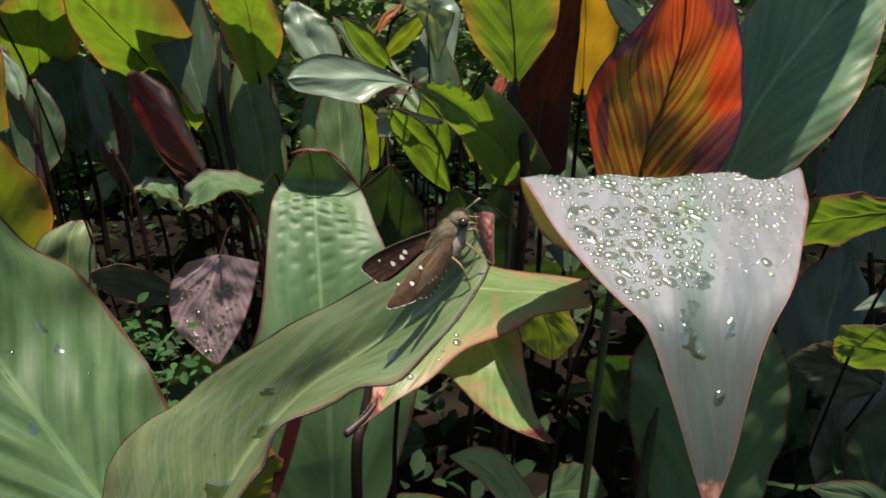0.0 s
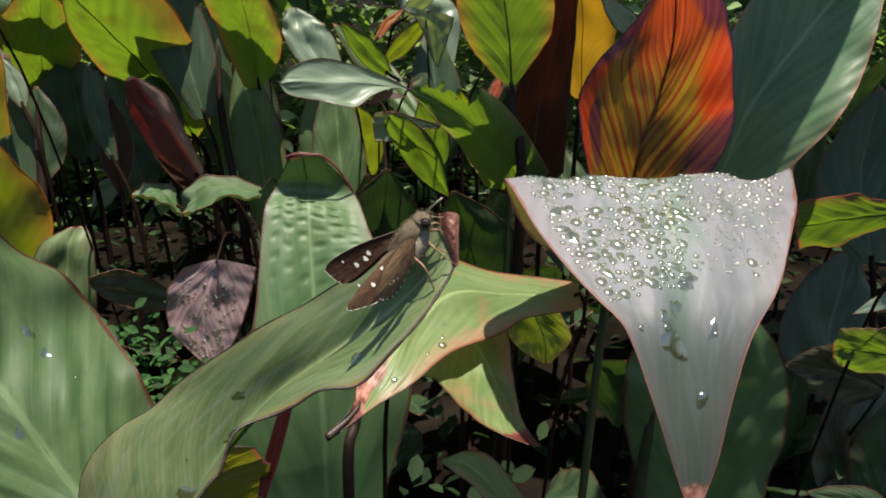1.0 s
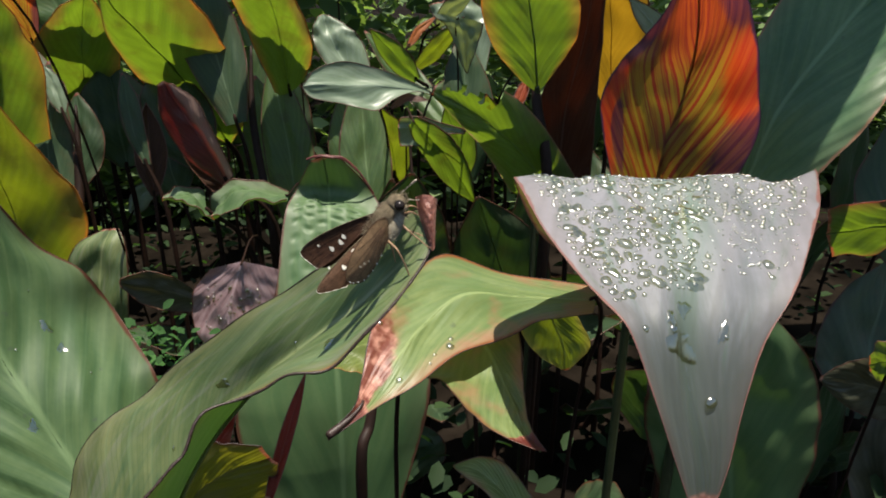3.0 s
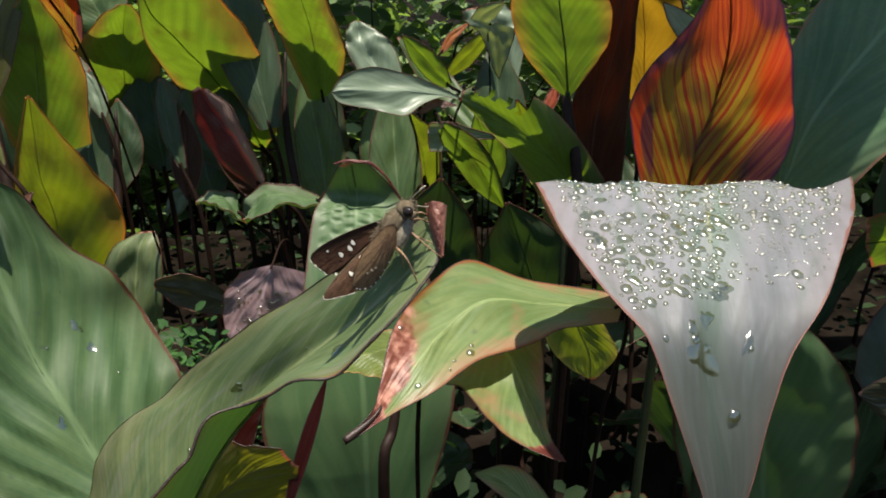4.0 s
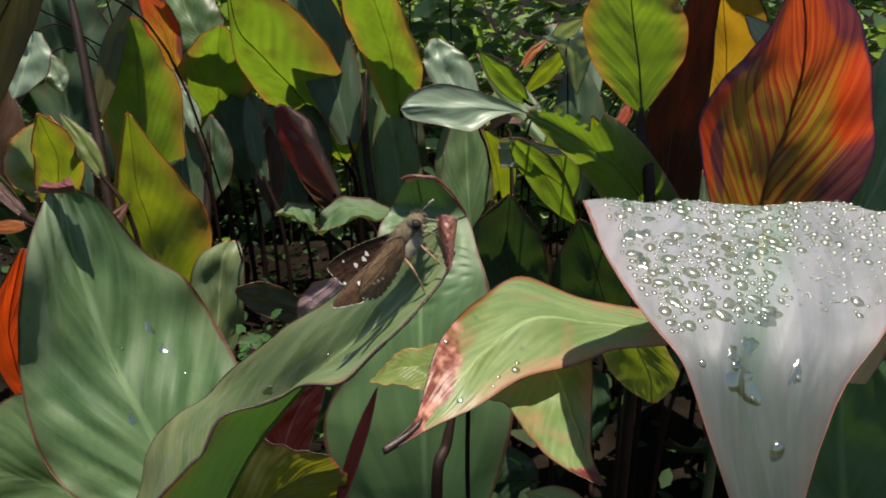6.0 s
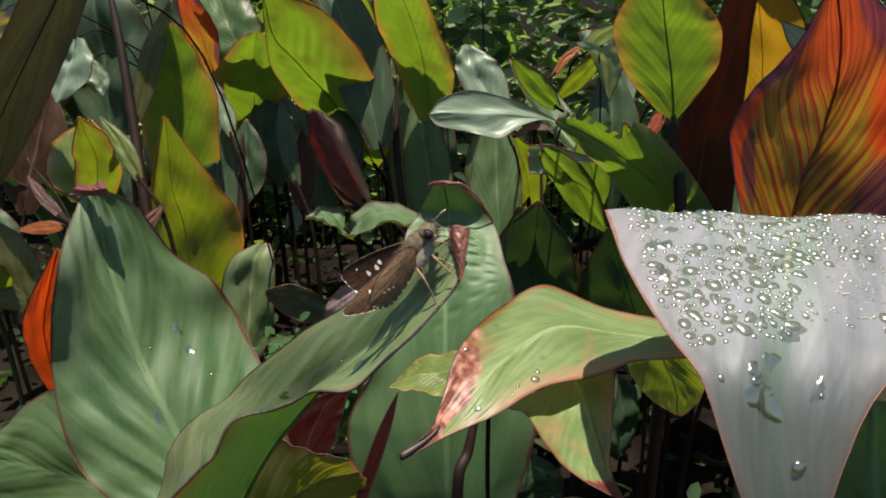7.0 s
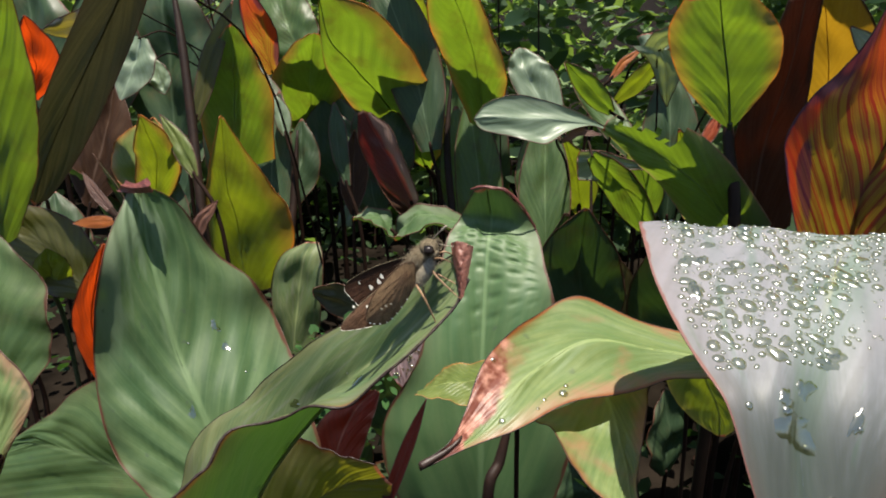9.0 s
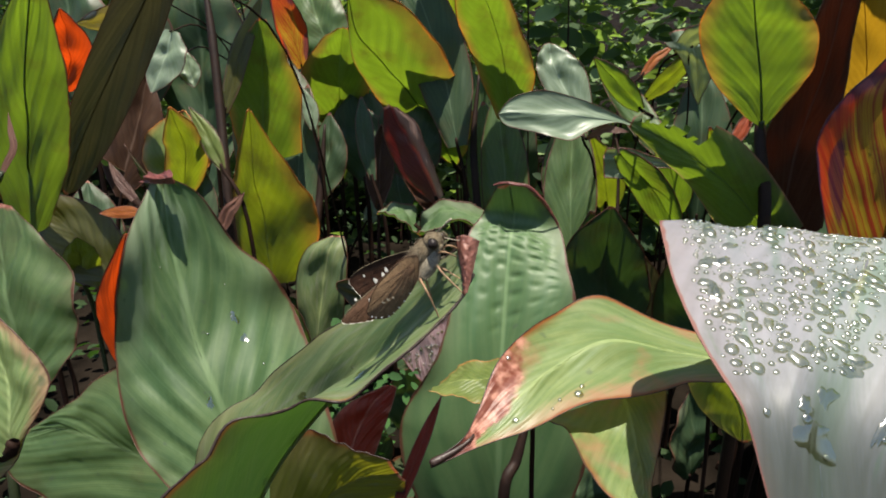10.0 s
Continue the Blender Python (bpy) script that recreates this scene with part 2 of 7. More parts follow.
    crust = g.mix(g.step(g.noise(240.0, 4.0, vector=place), 0.40, 0.72), (0.16, 0.045, 0.030), (0.54, 0.27, 0.20))
    colour = g.mix(withered, colour, crust)
    if dry_from < 0.9:
        tipped = g.step(crisp, dry_from + 0.05, dry_from + 0.12)
        colour = g.mix(tipped, colour, g.mix(g.noise(200.0, 3.0, vector=place), (0.050, 0.008, 0.007), (0.16, 0.036, 0.024)))
    through_colour = g.mix(withered, through_colour, (0.45, 0.12, 0.04))
    speck = g.math("MULTIPLY", g.step(g.noise(160.0, 2.0, vector=place), 0.70, 0.76), 0.6)
    colour = g.mix(speck, colour, tuple(c * 0.5 + 0.03 for c in low))
    calm = {"pale": 0.25, "blister": 0.2, "sage": 0.25, "wax": 0.45, "paleleaf": 0.15, "deep": 0.7}.get(style, 1.0)
    ribbed = {"deep": 4.0, "wax": 1.2}.get(style, 1.0)
    height = g.math("ADD", g.math("MULTIPLY", fine, 0.018 * calm), g.math("MULTIPLY", broad, 0.10 * calm * ribbed))
    height = g.math("ADD", height, g.math("MULTIPLY_ADD", grain, 0.04, g.math("MULTIPLY", blotch, 0.8 * calm)))
    gloss = g.math("MULTIPLY_ADD", blotch, 0.22, rough - 0.10)
    return g.shader(colour, gloss, g.bump(height, 0.55, 0.0009), share, through_colour, Specular_IOR_Level={"green": 0.4, "dark": 0.25, "yellow": 0.35, "deep": 0.35, "bronze": 0.4, "wax": 0.3, "maroon": 0.1, "wine": 0.25}.get(style, 0.5))


def plain_material(name, low, high, rough, scale=60.0, bump=0.3, thin=None, **more):
    g = Graph(name)
    place = g.place()
    n = g.noise(scale, 5.0, vector=place)
    fine = g.noise(scale * 7, 3.0, vector=place)
    colour = g.mix(g.step(g.math("MULTIPLY_ADD", fine, 0.4, g.math("MULTIPLY", n, 0.7)), 0.3, 0.8), low, high)
    return g.shader(colour, rough, g.bump(fine, bump, 0.0006), thin, tuple(min(1, 1.6 * c) for c in high) if thin else None, **more)


LEAF = {}


def leaf_look(style, rim, dry_from=0.975, patch=None):
    if (style, rim, dry_from, patch) not in LEAF:
        LEAF[style, rim, dry_from, patch] = leaf_material(style, rim, dry_from, patch)
    return LEAF[style, rim, dry_from, patch]


DRY = plain_material("dry_leaf", (0.085, 0.026, 0.020), (0.36, 0.155, 0.110), 0.42, 260.0, 0.4, 0.2)
DRY_DARK = plain_material("dry_leaf_tip", (0.050, 0.012, 0.012), (0.20, 0.060, 0.045), 0.38, 260.0, 0.5, 0.15)
STALK_GREEN = plain_material("green_stalk", (0.014, 0.020, 0.008), (0.034, 0.045, 0.017), 0.45, 40.0)
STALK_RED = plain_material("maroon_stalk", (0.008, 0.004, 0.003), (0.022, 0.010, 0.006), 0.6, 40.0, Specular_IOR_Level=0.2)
# stalk colour taken near black, for the shade in the gaps between leaves
STALK_SHADED = plain_material("shaded_stalk", (0.007, 0.004, 0.003), (0.022, 0.010, 0.006), 0.7, 40.0, Specular_IOR_Level=0.1)
RIB = {k: plain_material("rib_" + k, tuple(0.5 * (a + b) for a, b in zip(v[0], v[1])), v[1], 0.45, 90.0, thin=0.55) for k, v in STYLES.items()}
RIM = {k: plain_material("margin_" + k, tuple(0.6 * c for c in v), tuple(min(1, 1.2 * c) for c in v), 0.5, 200.0) for k, v in RIMS.items()}
water = Graph("water")
wn = water.tree.nodes
clear_water, lens_water, shine, pick, over, sheen = (wn.new("ShaderNode" + k) for k in ("BsdfTransparent", "BsdfRefraction", "BsdfGlossy", "MixShader", "MixShader", "LayerWeight"))
clear_water.inputs[0].default_value = (0.76, 0.775, 0.56, 1)
lens_water.inputs["IOR"].default_value, lens_water.inputs["Roughness"].default_value = 1.33, 0.0
shine.inputs["Roughness"].default_value = 0.22
gloss_share = water.math("MULTIPLY_ADD", water.math("POWER", sheen.outputs["Facing"], 3.0), 0.24, 0.25)
pick.inputs[0].default_value = 0.10
for a, b in ((clear_water.outputs[0], pick.inputs[1]), (lens_water.outputs[0], pick.inputs[2]), (gloss_share, over.inputs[0]), (pick.outputs[0], over.inputs[1]), (shine.outputs[0], over.inputs[2]), (over.outputs[0], wn.new("ShaderNodeOutputMaterial").inputs[0])):
    water.tree.links.new(a, b)
WATER = water.material


# ---- building ----
def mesh_of(bm, name, material, smooth=True):
    me = bpy.data.meshes.new(name)
    bm.to_mesh(me)
    bm.free()
    me.materials.append(material)
    if smooth:
        for p in me.polygons:
            p.use_smooth = True
    return me


def part(name, bm, material, parent, label="", smooth=True):
    """A mesh, given in world space, as one part of a thing that stands unturned."""
    origin = parent.matrix_basis.translation if parent.parent is None else parent.parent.matrix_basis.translation
    bmesh.ops.translate(bm, verts=bm.verts, vec=-origin)
    ob = new(name, mesh_of(bm, name, material, smooth))
    ob.parent = parent
    return tagged(ob, label)


def thing(name, at, label, category, group="", kind=""):
    ob = new(name)
    ob.empty_display_size = 0.01
    ob.matrix_basis = Matrix.Translation(at)
    return tagged(ob, label, category, group, kind)


def curve_at(points, s):
    """A smooth curve through the points, at s from 0 to 1."""
    n = len(points) - 1
    x = min(max(s, 0.0), 1.0) * n
    i = min(int(x), n - 1)
    t = x - i
    p = [points[max(i - 1, 0)], points[i], points[i + 1], points[min(i + 2, n)]]
    if i == 0:
        p[0] = p[1] * 2 - p[2]
    if i == n - 1:
        p[3] = p[2] * 2 - p[1]
    return 0.5 * (2 * p[1] + (p[2] - p[0]) * t + (2 * p[0] - 5 * p[1] + 4 * p[2] - p[3]) * t * t + (3 * p[1] - p[0] - 3 * p[2] + p[3]) * t**3)


def tube(points, radii, sides=6, bm=None):
    """A round bar along points, with a radius at each."""
    bm = bm or bmesh.new()
    rings, up = [], Vector((0.31, 0.12, 0.94))
    for i, p in enumerate(points):
        way = (points[min(i + 1, len(points) - 1)] - points[max(i - 1, 0)]).normalized()
        a = way.cross(up)
        if a.length < 0.05:
            a = way.cross(Vector((1, 0, 0)))
        a.normalize()
        b = way.cross(a)
        rings.append([bm.verts.new(p + radii[i] * (math.cos(k * math.tau / sides) * a + math.sin(k * math.tau / sides) * b)) for k in range(sides)])
    for one, two in zip(rings, rings[1:]):
        for k in range(sides):
            bm.faces.new((one[k], one[(k + 1) % sides], two[(k + 1) % sides], two[k]))
    bm.faces.new(rings[0][::-1]), bm.faces.new(rings[-1])
    return bm


class Blade:
    """A leaf blade spread between one margin, the midrib and the other margin."""

    def __init__(self, left, rib, right, bulge=0.06, pillow=0.0015, pucker=0, seed=0, wave=0.05):
        self.curves = [[Vector(p) for p in c] for c in (left, rib, right)]
        self.bulge, self.pillow, self.pucker, self.seed, self.wave, self.pleat = bulge, pillow, pucker, seed, wave, 0.0

    def raw(self, u, v):
        a, m, b = (curve_at(c, v) for c in self.curves)
        side = a if u < 0 else b
        k = abs(u)
        return m + (side - m) * k, (b - a)

    def at(self, u, v):
        """The place at u (-1 to 1, margin to margin) and v (0 to 1, base to tip), and the normal."""
        p, across = self.raw(u, v)
        along = self.raw(u, min(v + 0.02, 1))[0] - self.raw(u, max(v - 0.02, 0))[0]
        n = along.cross(across)
        n = n.normalized() if n.length > 1e-9 else Vector((0, 0, 1))
        w = across.length
        k = abs(u)
        p = p + n * (-self.bulge * w * 4 * k * (1 - k) * 0.5)
        fade = max(0.0, min(1.0, 8 * v)) * max(0.0, min(1.0, 6 * (1 - v)))
        q = Vector((u * 1.1 + self.seed, v * 2.3, self.seed * 0.7))
        p = p + n * (noise.noise(q * 2.0) * self.wave * w * fade)
        ripple = math.sin((v - 0.55 * k) * 34.0 + 1.2 * noise.noise(q * 3))
        p = p + n * (self.pillow * ripple * min(1.0, 4 * k) * (1.1 - k) * fade)
        p = p + n * (noise.noise(Vector((v * 9, self.seed * 3.1, u))) * 0.04 * w * k**3 * fade)
        if self.pleat:
            # sharp pleats between the side veins, strongest on one half
            fold = abs(math.sin((v - 0.42 * k) * 40.0 + 1.6 * noise.noise(q * 2.2)))
            side = 1.0 if u < 0 else 0.35
            p = p + n * (self.pleat * (fold - 0.6) * side * min(1.0, 3 * k) * (1.05 - k**2) * fade * (0.5 + max(0.0, noise.noise(q * 1.7) + 0.5)))
        if self.pucker:
            # staggered dimples in the middle of the blade
            column = round(u / 0.3 - 0.5)
            hollow = max(0.0, math.cos(math.pi * (u / 0.3 - 0.5 - column))) ** 1.5 * max(0.0, math.cos(math.tau * (v / 0.036 + 0.5 * (column % 2) + 0.25 * noise.noise(q * 4)))) ** 1.2
            hollow *= max(0.0, 0.75 + 0.9 * noise.noise(Vector((column * 1.7, v * 16.0, 5.0)))) * max(0.0, min(1.0, (v - 0.43) * 12)) * max(0.0, min(1.0, (0.73 - v) * 14)) * max(0.0, min(1.0, (0.85 - k) * 5))
            p = p - n * (0.0014 * hollow * (1 if n.y < 0 else -1))
        return p, n

    def mesh(self, across=16, stations=40, keep=None):
        bm = bmesh.new()
        layer = bm.loops.layers.uv.new("UVMap")
        grid = [[bm.verts.new(self.at(-1 + 2 * i / across, j / stations)[0]) for i in range(across + 1)] for j in range(stations + 1)]
        for j in range(stations):
            for i in range(across):
                if keep and not keep(-1 + 2 * (i + 0.5) / across, (j + 0.5) / stations):
                    continue
                f = bm.faces.new((grid[j][i], grid[j][i + 1], grid[j + 1][i + 1], grid[j + 1][i]))
                for loop, (a, b) in zip(f.loops, ((i, j), (i + 1, j), (i + 1, j + 1), (i, j + 1))):
                    loop[layer].uv = (a / across, b / stations)
        return bm

    def line(self, u, start=0.0, end=1.0, n=32):
        return [self.at(u, start + (end - start) * i / n)[0] for i in range(n + 1)]


BLADES = {}
THINGS = {}
count = [0]


def canna_leaf(label, style, left, rib, right, rim="brown", key="", pillow=0.0009, pucker=0, bite=0, pleat=0.0, stations=60, bulge=0.06, dry_from=0.975, patch=None, wave=0.05):
    count[0] += 1
    seed = count[0] * 1.37
    width = (Vector(left[len(left) // 2]) - Vector(right[len(right) // 2])).length
    b = Blade(left, rib, right, bulge, pillow * min(1.0, width / 0.07), pucker, seed, wave)
    b.pleat = pleat
    if style == "paleleaf":
        b.pillow *= 0.3
    base = Vector(rib[0])
    if base.y > 0.5 and not key:
        # older leaves further back are more bent and wavy
        b.wave, b.bulge = 0.10, 0.15
    way = (Vector(rib[0]) - Vector(rib[1])).normalized()
    hangs = way.z > -0.55
    if hangs:
        away = 0.30 if 0.4 < base.y < 0.7 else 0.05
        foot = Vector((base.x + 0.01, base.y + away, 0.0))
    else:
        foot = Vector((base.x + 0.06 * way.x, max(base.y + 0.06 * way.y, 0.2), 0.0))
    if base.y < 0.2 and base.x < -0.1:
        foot.x -= 0.10
    leaf = thing("canna_leaf", foot, label, "leaf", "canna leaves")
    hole = None
    if bite:
        def hole(u, v):
            return not (u > 0.50 + 0.6 * noise.noise(Vector((v * 38, 3, 1))) and 0.50 < v < 0.93)
    far = base.y > 0.5
    part("blade", b.mesh(12 if far else 64 if pucker else 36 if pleat else 22, 28 if far else 240 if pucker else stations, hole), leaf_look(style, rim, dry_from, patch), leaf)
    thick = 0.0005 if far else 0.00026 if key in ("BUG", "PUCK") else 0.00016
    if not bite:
        bead = [thick * (1.0 + 0.55 * noise.noise(Vector((i * 0.7, seed, 2.0)))) for i in range(65)]
        for side in (-1, 1):
            bm = tube(b.line(side, n=64), [r * (0.5 if key == "BUG" and side < 0 else 1.0) for r in (bead if side < 0 else bead[::-1])], 5)
            part("margin", bm, RIM["char" if rim == "rust" else rim], leaf, "dry thin coloured leaf margin")
    ribs = []
    stout = [max(0.0003, (0.006 + 0.008 * (1 - i / 32)) * width * (0.6 if base.y > 0.5 else 1.0)) for i in range(33)]
    for i, p in enumerate(b.line(0)):
        n = b.at(0, i / 32)[1]
        back = n if n.dot(Vector((0, -0.3, 1))) < 0 else -n
        ribs.append(p + back * stout[i] * 0.97)
    part("midrib", tube(ribs, stout, 6), RIB[style], leaf)
    r = 0.0009 if hangs else min(max(0.0022, 0.035 * width), 0.004)
    if hangs:
        path = [base + (Vector(rib[1]) - base) * 0.1, base, base + 0.006 * way + Vector((0.001, 0.2 * away, -0.02 if away < 0.1 else -0.01)), base + Vector((0.006, 0.6 * away, -0.10)), foot]
    else:
        mid = base + way * min(0.05, 0.5 * base.z) + Vector((0, 0.006, -0.01))
        mid.y = max(mid.y, 0.16)
        if base.y < 0.2 and base.x < -0.1:
            mid.x -= 0.06
        path = [base + (Vector(rib[1]) - base) * 0.15, base, mid, Vector((foot.x, foot.y, mid.z * 0.4)), foot]
    line = [curve_at(path, i / 20) for i in range(21)]
    part("stalk", tube(line, [r * (0.7 + 0.6 * i / 20) for i in range(21)], 8), STALK_SHADED if far or hangs or count[0] % 3 else STALK_GREEN, leaf)
    if key:
        BLADES[key], THINGS[key] = b, leaf
    return leaf


def canna_stem(label, points, radius):
    """A leafless upright stem from the soil."""
    top = [Vector(p) for p in points]
    foot = Vector((top[-1].x, top[-1].y + 0.01, 0.0))
    line = [curve_at(top + [top[-1] * 0.5 + foot * 0.5, foot], i / 30) for i in range(31)]
    stem = thing("canna_shoot", foot, label, "plant", "canna shoots")
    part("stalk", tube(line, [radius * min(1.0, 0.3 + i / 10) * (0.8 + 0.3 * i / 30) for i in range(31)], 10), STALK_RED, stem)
    return stem


# ---- ground ----
g = Graph("soil")
where = g.place()
# damp soil, taken near black to stand for shade under the plants
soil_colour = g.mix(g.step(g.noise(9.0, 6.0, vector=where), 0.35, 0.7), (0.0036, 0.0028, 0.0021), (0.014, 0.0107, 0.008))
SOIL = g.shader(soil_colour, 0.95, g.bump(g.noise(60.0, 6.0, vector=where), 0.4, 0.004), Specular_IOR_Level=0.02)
bm = bmesh.new()
rows_of = []
steps = [-60, -20, -8, -4] + [-2 + 0.1 * i for i in range(61)] + [6, 10, 25, 60]
for y in steps:
    rows_of.append([bm.verts.new((x, y, 0.012 * noise.noise(Vector((x * 5, y * 5, 0))) if abs(x) < 4 and abs(y) < 4 else 0)) for x in [-60, -20, -8, -4] + [-2 + 0.1 * i for i in range(41)] + [4, 8, 20, 60]])
for a, b in zip(rows_of, rows_of[1:]):
    for i in range(len(a) - 1):
        bm.faces.new((a[i], a[i + 1], b[i + 1], b[i]))
ground = tagged(new("ground", mesh_of(bm, "ground", SOIL)), "damp garden soil darkened for the shade under the plants", "ground", kind="structure")

# ---- the canna leaves ----
canna_leaf("broad waxy grey-green canna leaf with a brown crumpled tip", "wax",
    [(-0.1357, 0.1914, 0.3059), (-0.163, 0.2015, 0.3272), (-0.1753, 0.2164, 0.3572), (-0.1665, 0.2226, 0.4012), (-0.1691, 0.252, 0.4232)],
    [(-0.1089, 0.2016, 0.3044), (-0.1283, 0.2167, 0.3323), (-0.1471, 0.2316, 0.3597), (-0.1602, 0.2455, 0.3951), (-0.1652, 0.2535, 0.4242)],
    [(-0.0868, 0.236, 0.2917), (-0.0926, 0.242, 0.3188), (-0.1007, 0.25, 0.3346), (-0.1103, 0.262, 0.345), (-0.1225, 0.274, 0.3572), (-0.1305, 0.272, 0.3747), (-0.1417, 0.265, 0.3923), (-0.1515, 0.259, 0.4152), (-0.1595, 0.2525, 0.4244)], rim='brown', key='A', pillow=0.0012, pleat=0.0006, stations=110)
canna_leaf("long trough-shaped green canna leaf bearing the butterfly", "sage",
    [(-0.101, 0.1337, 0.3494), (-0.087, 0.1368, 0.3752), (-0.077, 0.1399, 0.3925), (-0.0607, 0.1366, 0.4083), (-0.0368, 0.123, 0.4316), (-0.0209, 0.1133, 0.4456), (-0.0091, 0.1077, 0.4551), (-0.0013, 0.1047, 0.4612)],
    [(-0.0632, 0.1165, 0.3659), (-0.0524, 0.1176, 0.3911), (-0.0439, 0.1189, 0.4064), (-0.0329, 0.1159, 0.4208), (-0.0206, 0.1077, 0.4353), (-0.0107, 0.103, 0.4458), (-0.0032, 0.1018, 0.4543), (-0.0002, 0.1029, 0.459)],
    [(-0.05, 0.073, 0.4161), (-0.0428, 0.0797, 0.4267), (-0.0383, 0.0839, 0.4315), (-0.0322, 0.0888, 0.4353), (-0.0238, 0.0899, 0.438), (-0.0165, 0.0902, 0.4412), (-0.0085, 0.0928, 0.4473), (-0.0015, 0.0986, 0.4534), (0.0008, 0.1026, 0.4575)], rim='rust', key='BUG', pillow=0.0005, wave=0.012, bulge=0.03)
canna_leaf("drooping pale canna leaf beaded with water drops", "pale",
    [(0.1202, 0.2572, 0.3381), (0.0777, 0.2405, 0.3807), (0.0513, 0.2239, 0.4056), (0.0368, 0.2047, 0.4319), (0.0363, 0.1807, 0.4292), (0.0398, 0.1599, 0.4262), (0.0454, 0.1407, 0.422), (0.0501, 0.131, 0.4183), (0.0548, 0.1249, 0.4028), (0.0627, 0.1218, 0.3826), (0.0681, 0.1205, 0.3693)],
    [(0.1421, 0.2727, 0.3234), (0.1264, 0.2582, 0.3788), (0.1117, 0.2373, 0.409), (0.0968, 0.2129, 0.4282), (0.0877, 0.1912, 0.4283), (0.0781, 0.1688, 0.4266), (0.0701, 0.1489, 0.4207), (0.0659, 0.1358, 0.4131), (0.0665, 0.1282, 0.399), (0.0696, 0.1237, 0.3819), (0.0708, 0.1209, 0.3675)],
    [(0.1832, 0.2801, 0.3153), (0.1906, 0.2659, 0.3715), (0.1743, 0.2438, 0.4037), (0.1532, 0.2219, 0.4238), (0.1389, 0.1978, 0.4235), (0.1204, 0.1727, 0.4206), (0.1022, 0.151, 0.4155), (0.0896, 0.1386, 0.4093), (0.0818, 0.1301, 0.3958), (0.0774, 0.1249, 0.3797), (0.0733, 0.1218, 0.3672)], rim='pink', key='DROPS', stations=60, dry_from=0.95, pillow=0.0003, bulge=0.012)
canna_leaf("arching yellow-green canna leaf with a dead red-brown patch", "cream",
    [(0.0829, 0.2438, 0.3705), (0.0489, 0.2465, 0.3769), (0.0191, 0.245, 0.3862), (0.003, 0.224, 0.3878), (-0.0094, 0.199, 0.3852), (-0.0143, 0.1807, 0.3754), (-0.0168, 0.169, 0.3735), (-0.0248, 0.162, 0.3698)],
    [(0.0798, 0.2328, 0.3701), (0.0482, 0.2294, 0.3751), (0.0236, 0.2212, 0.3812), (0.0074, 0.2042, 0.3796), (-0.0023, 0.189, 0.3771), (-0.0095, 0.1784, 0.3727), (-0.0152, 0.1693, 0.3716), (-0.0248, 0.1618, 0.3692)],
    [(0.0746, 0.2219, 0.3702), (0.0524, 0.2169, 0.3712), (0.0379, 0.2043, 0.3721), (0.0172, 0.1914, 0.3751), (0.0038, 0.179, 0.3741), (-0.0077, 0.1734, 0.371), (-0.0151, 0.1668, 0.371), (-0.0245, 0.1613, 0.3682)], rim='rust', key='FOLD', patch=(0.10, 0.75, 0.52, 0.27), dry_from=0.8)
canna_leaf("pale green canna leaf tip with a dry red-brown end", "cream",
    [(0.0023, 0.1999, 0.3618), (0.0117, 0.1924, 0.3646), (0.0197, 0.1759, 0.3642), (0.0271, 0.1646, 0.3631), (0.0371, 0.1584, 0.3614)],
    [(0.0295, 0.215, 0.3668), (0.0334, 0.1972, 0.3631), (0.0359, 0.1819, 0.3604), (0.0364, 0.1687, 0.3599), (0.0387, 0.1583, 0.361)],
    [(0.045, 0.2213, 0.3688), (0.0427, 0.2021, 0.3618), (0.0398, 0.1851, 0.3602), (0.0379, 0.1693, 0.3615), (0.0404, 0.1581, 0.3607)], rim='brown', key='FLAP', dry_from=0.8)
canna_leaf("glowing red and gold striped canna leaf", "redgold",
    [(0.1261, 0.3357, 0.3709), (0.1105, 0.3351, 0.4164), (0.1122, 0.33, 0.4437), (0.1269, 0.3165, 0.4684), (0.1281, 0.2926, 0.4955)],
    [(0.1395, 0.3221, 0.3756), (0.1398, 0.318, 0.4114), (0.1427, 0.3116, 0.4387), (0.1389, 0.3006, 0.4642), (0.1257, 0.2837, 0.497)],
    [(0.1634, 0.299, 0.3834), (0.1638, 0.2801, 0.4216), (0.153, 0.2712, 0.4544), (0.1428, 0.2697, 0.4819), (0.1269, 0.2799, 0.4972)], rim='purple', key='RED')
canna_leaf("large dark green canna leaf with deep slanting veins", "deep",
    [(0.1808, 0.3274, 0.3751), (0.1871, 0.3404, 0.4289), (0.1981, 0.3451, 0.4665), (0.2223, 0.3432, 0.4946), (0.2589, 0.335, 0.5126)],
    [(0.178, 0.3075, 0.3827), (0.1958, 0.3161, 0.4269), (0.2192, 0.3203, 0.4586), (0.2438, 0.3273, 0.4904), (0.2625, 0.3349, 0.5114)],
    [(0.1969, 0.2898, 0.3916), (0.2208, 0.2843, 0.425), (0.2364, 0.2934, 0.4521), (0.2484, 0.3074, 0.479), (0.2641, 0.3307, 0.5102)], rim='tan', key='BIGR', pillow=0.0013)
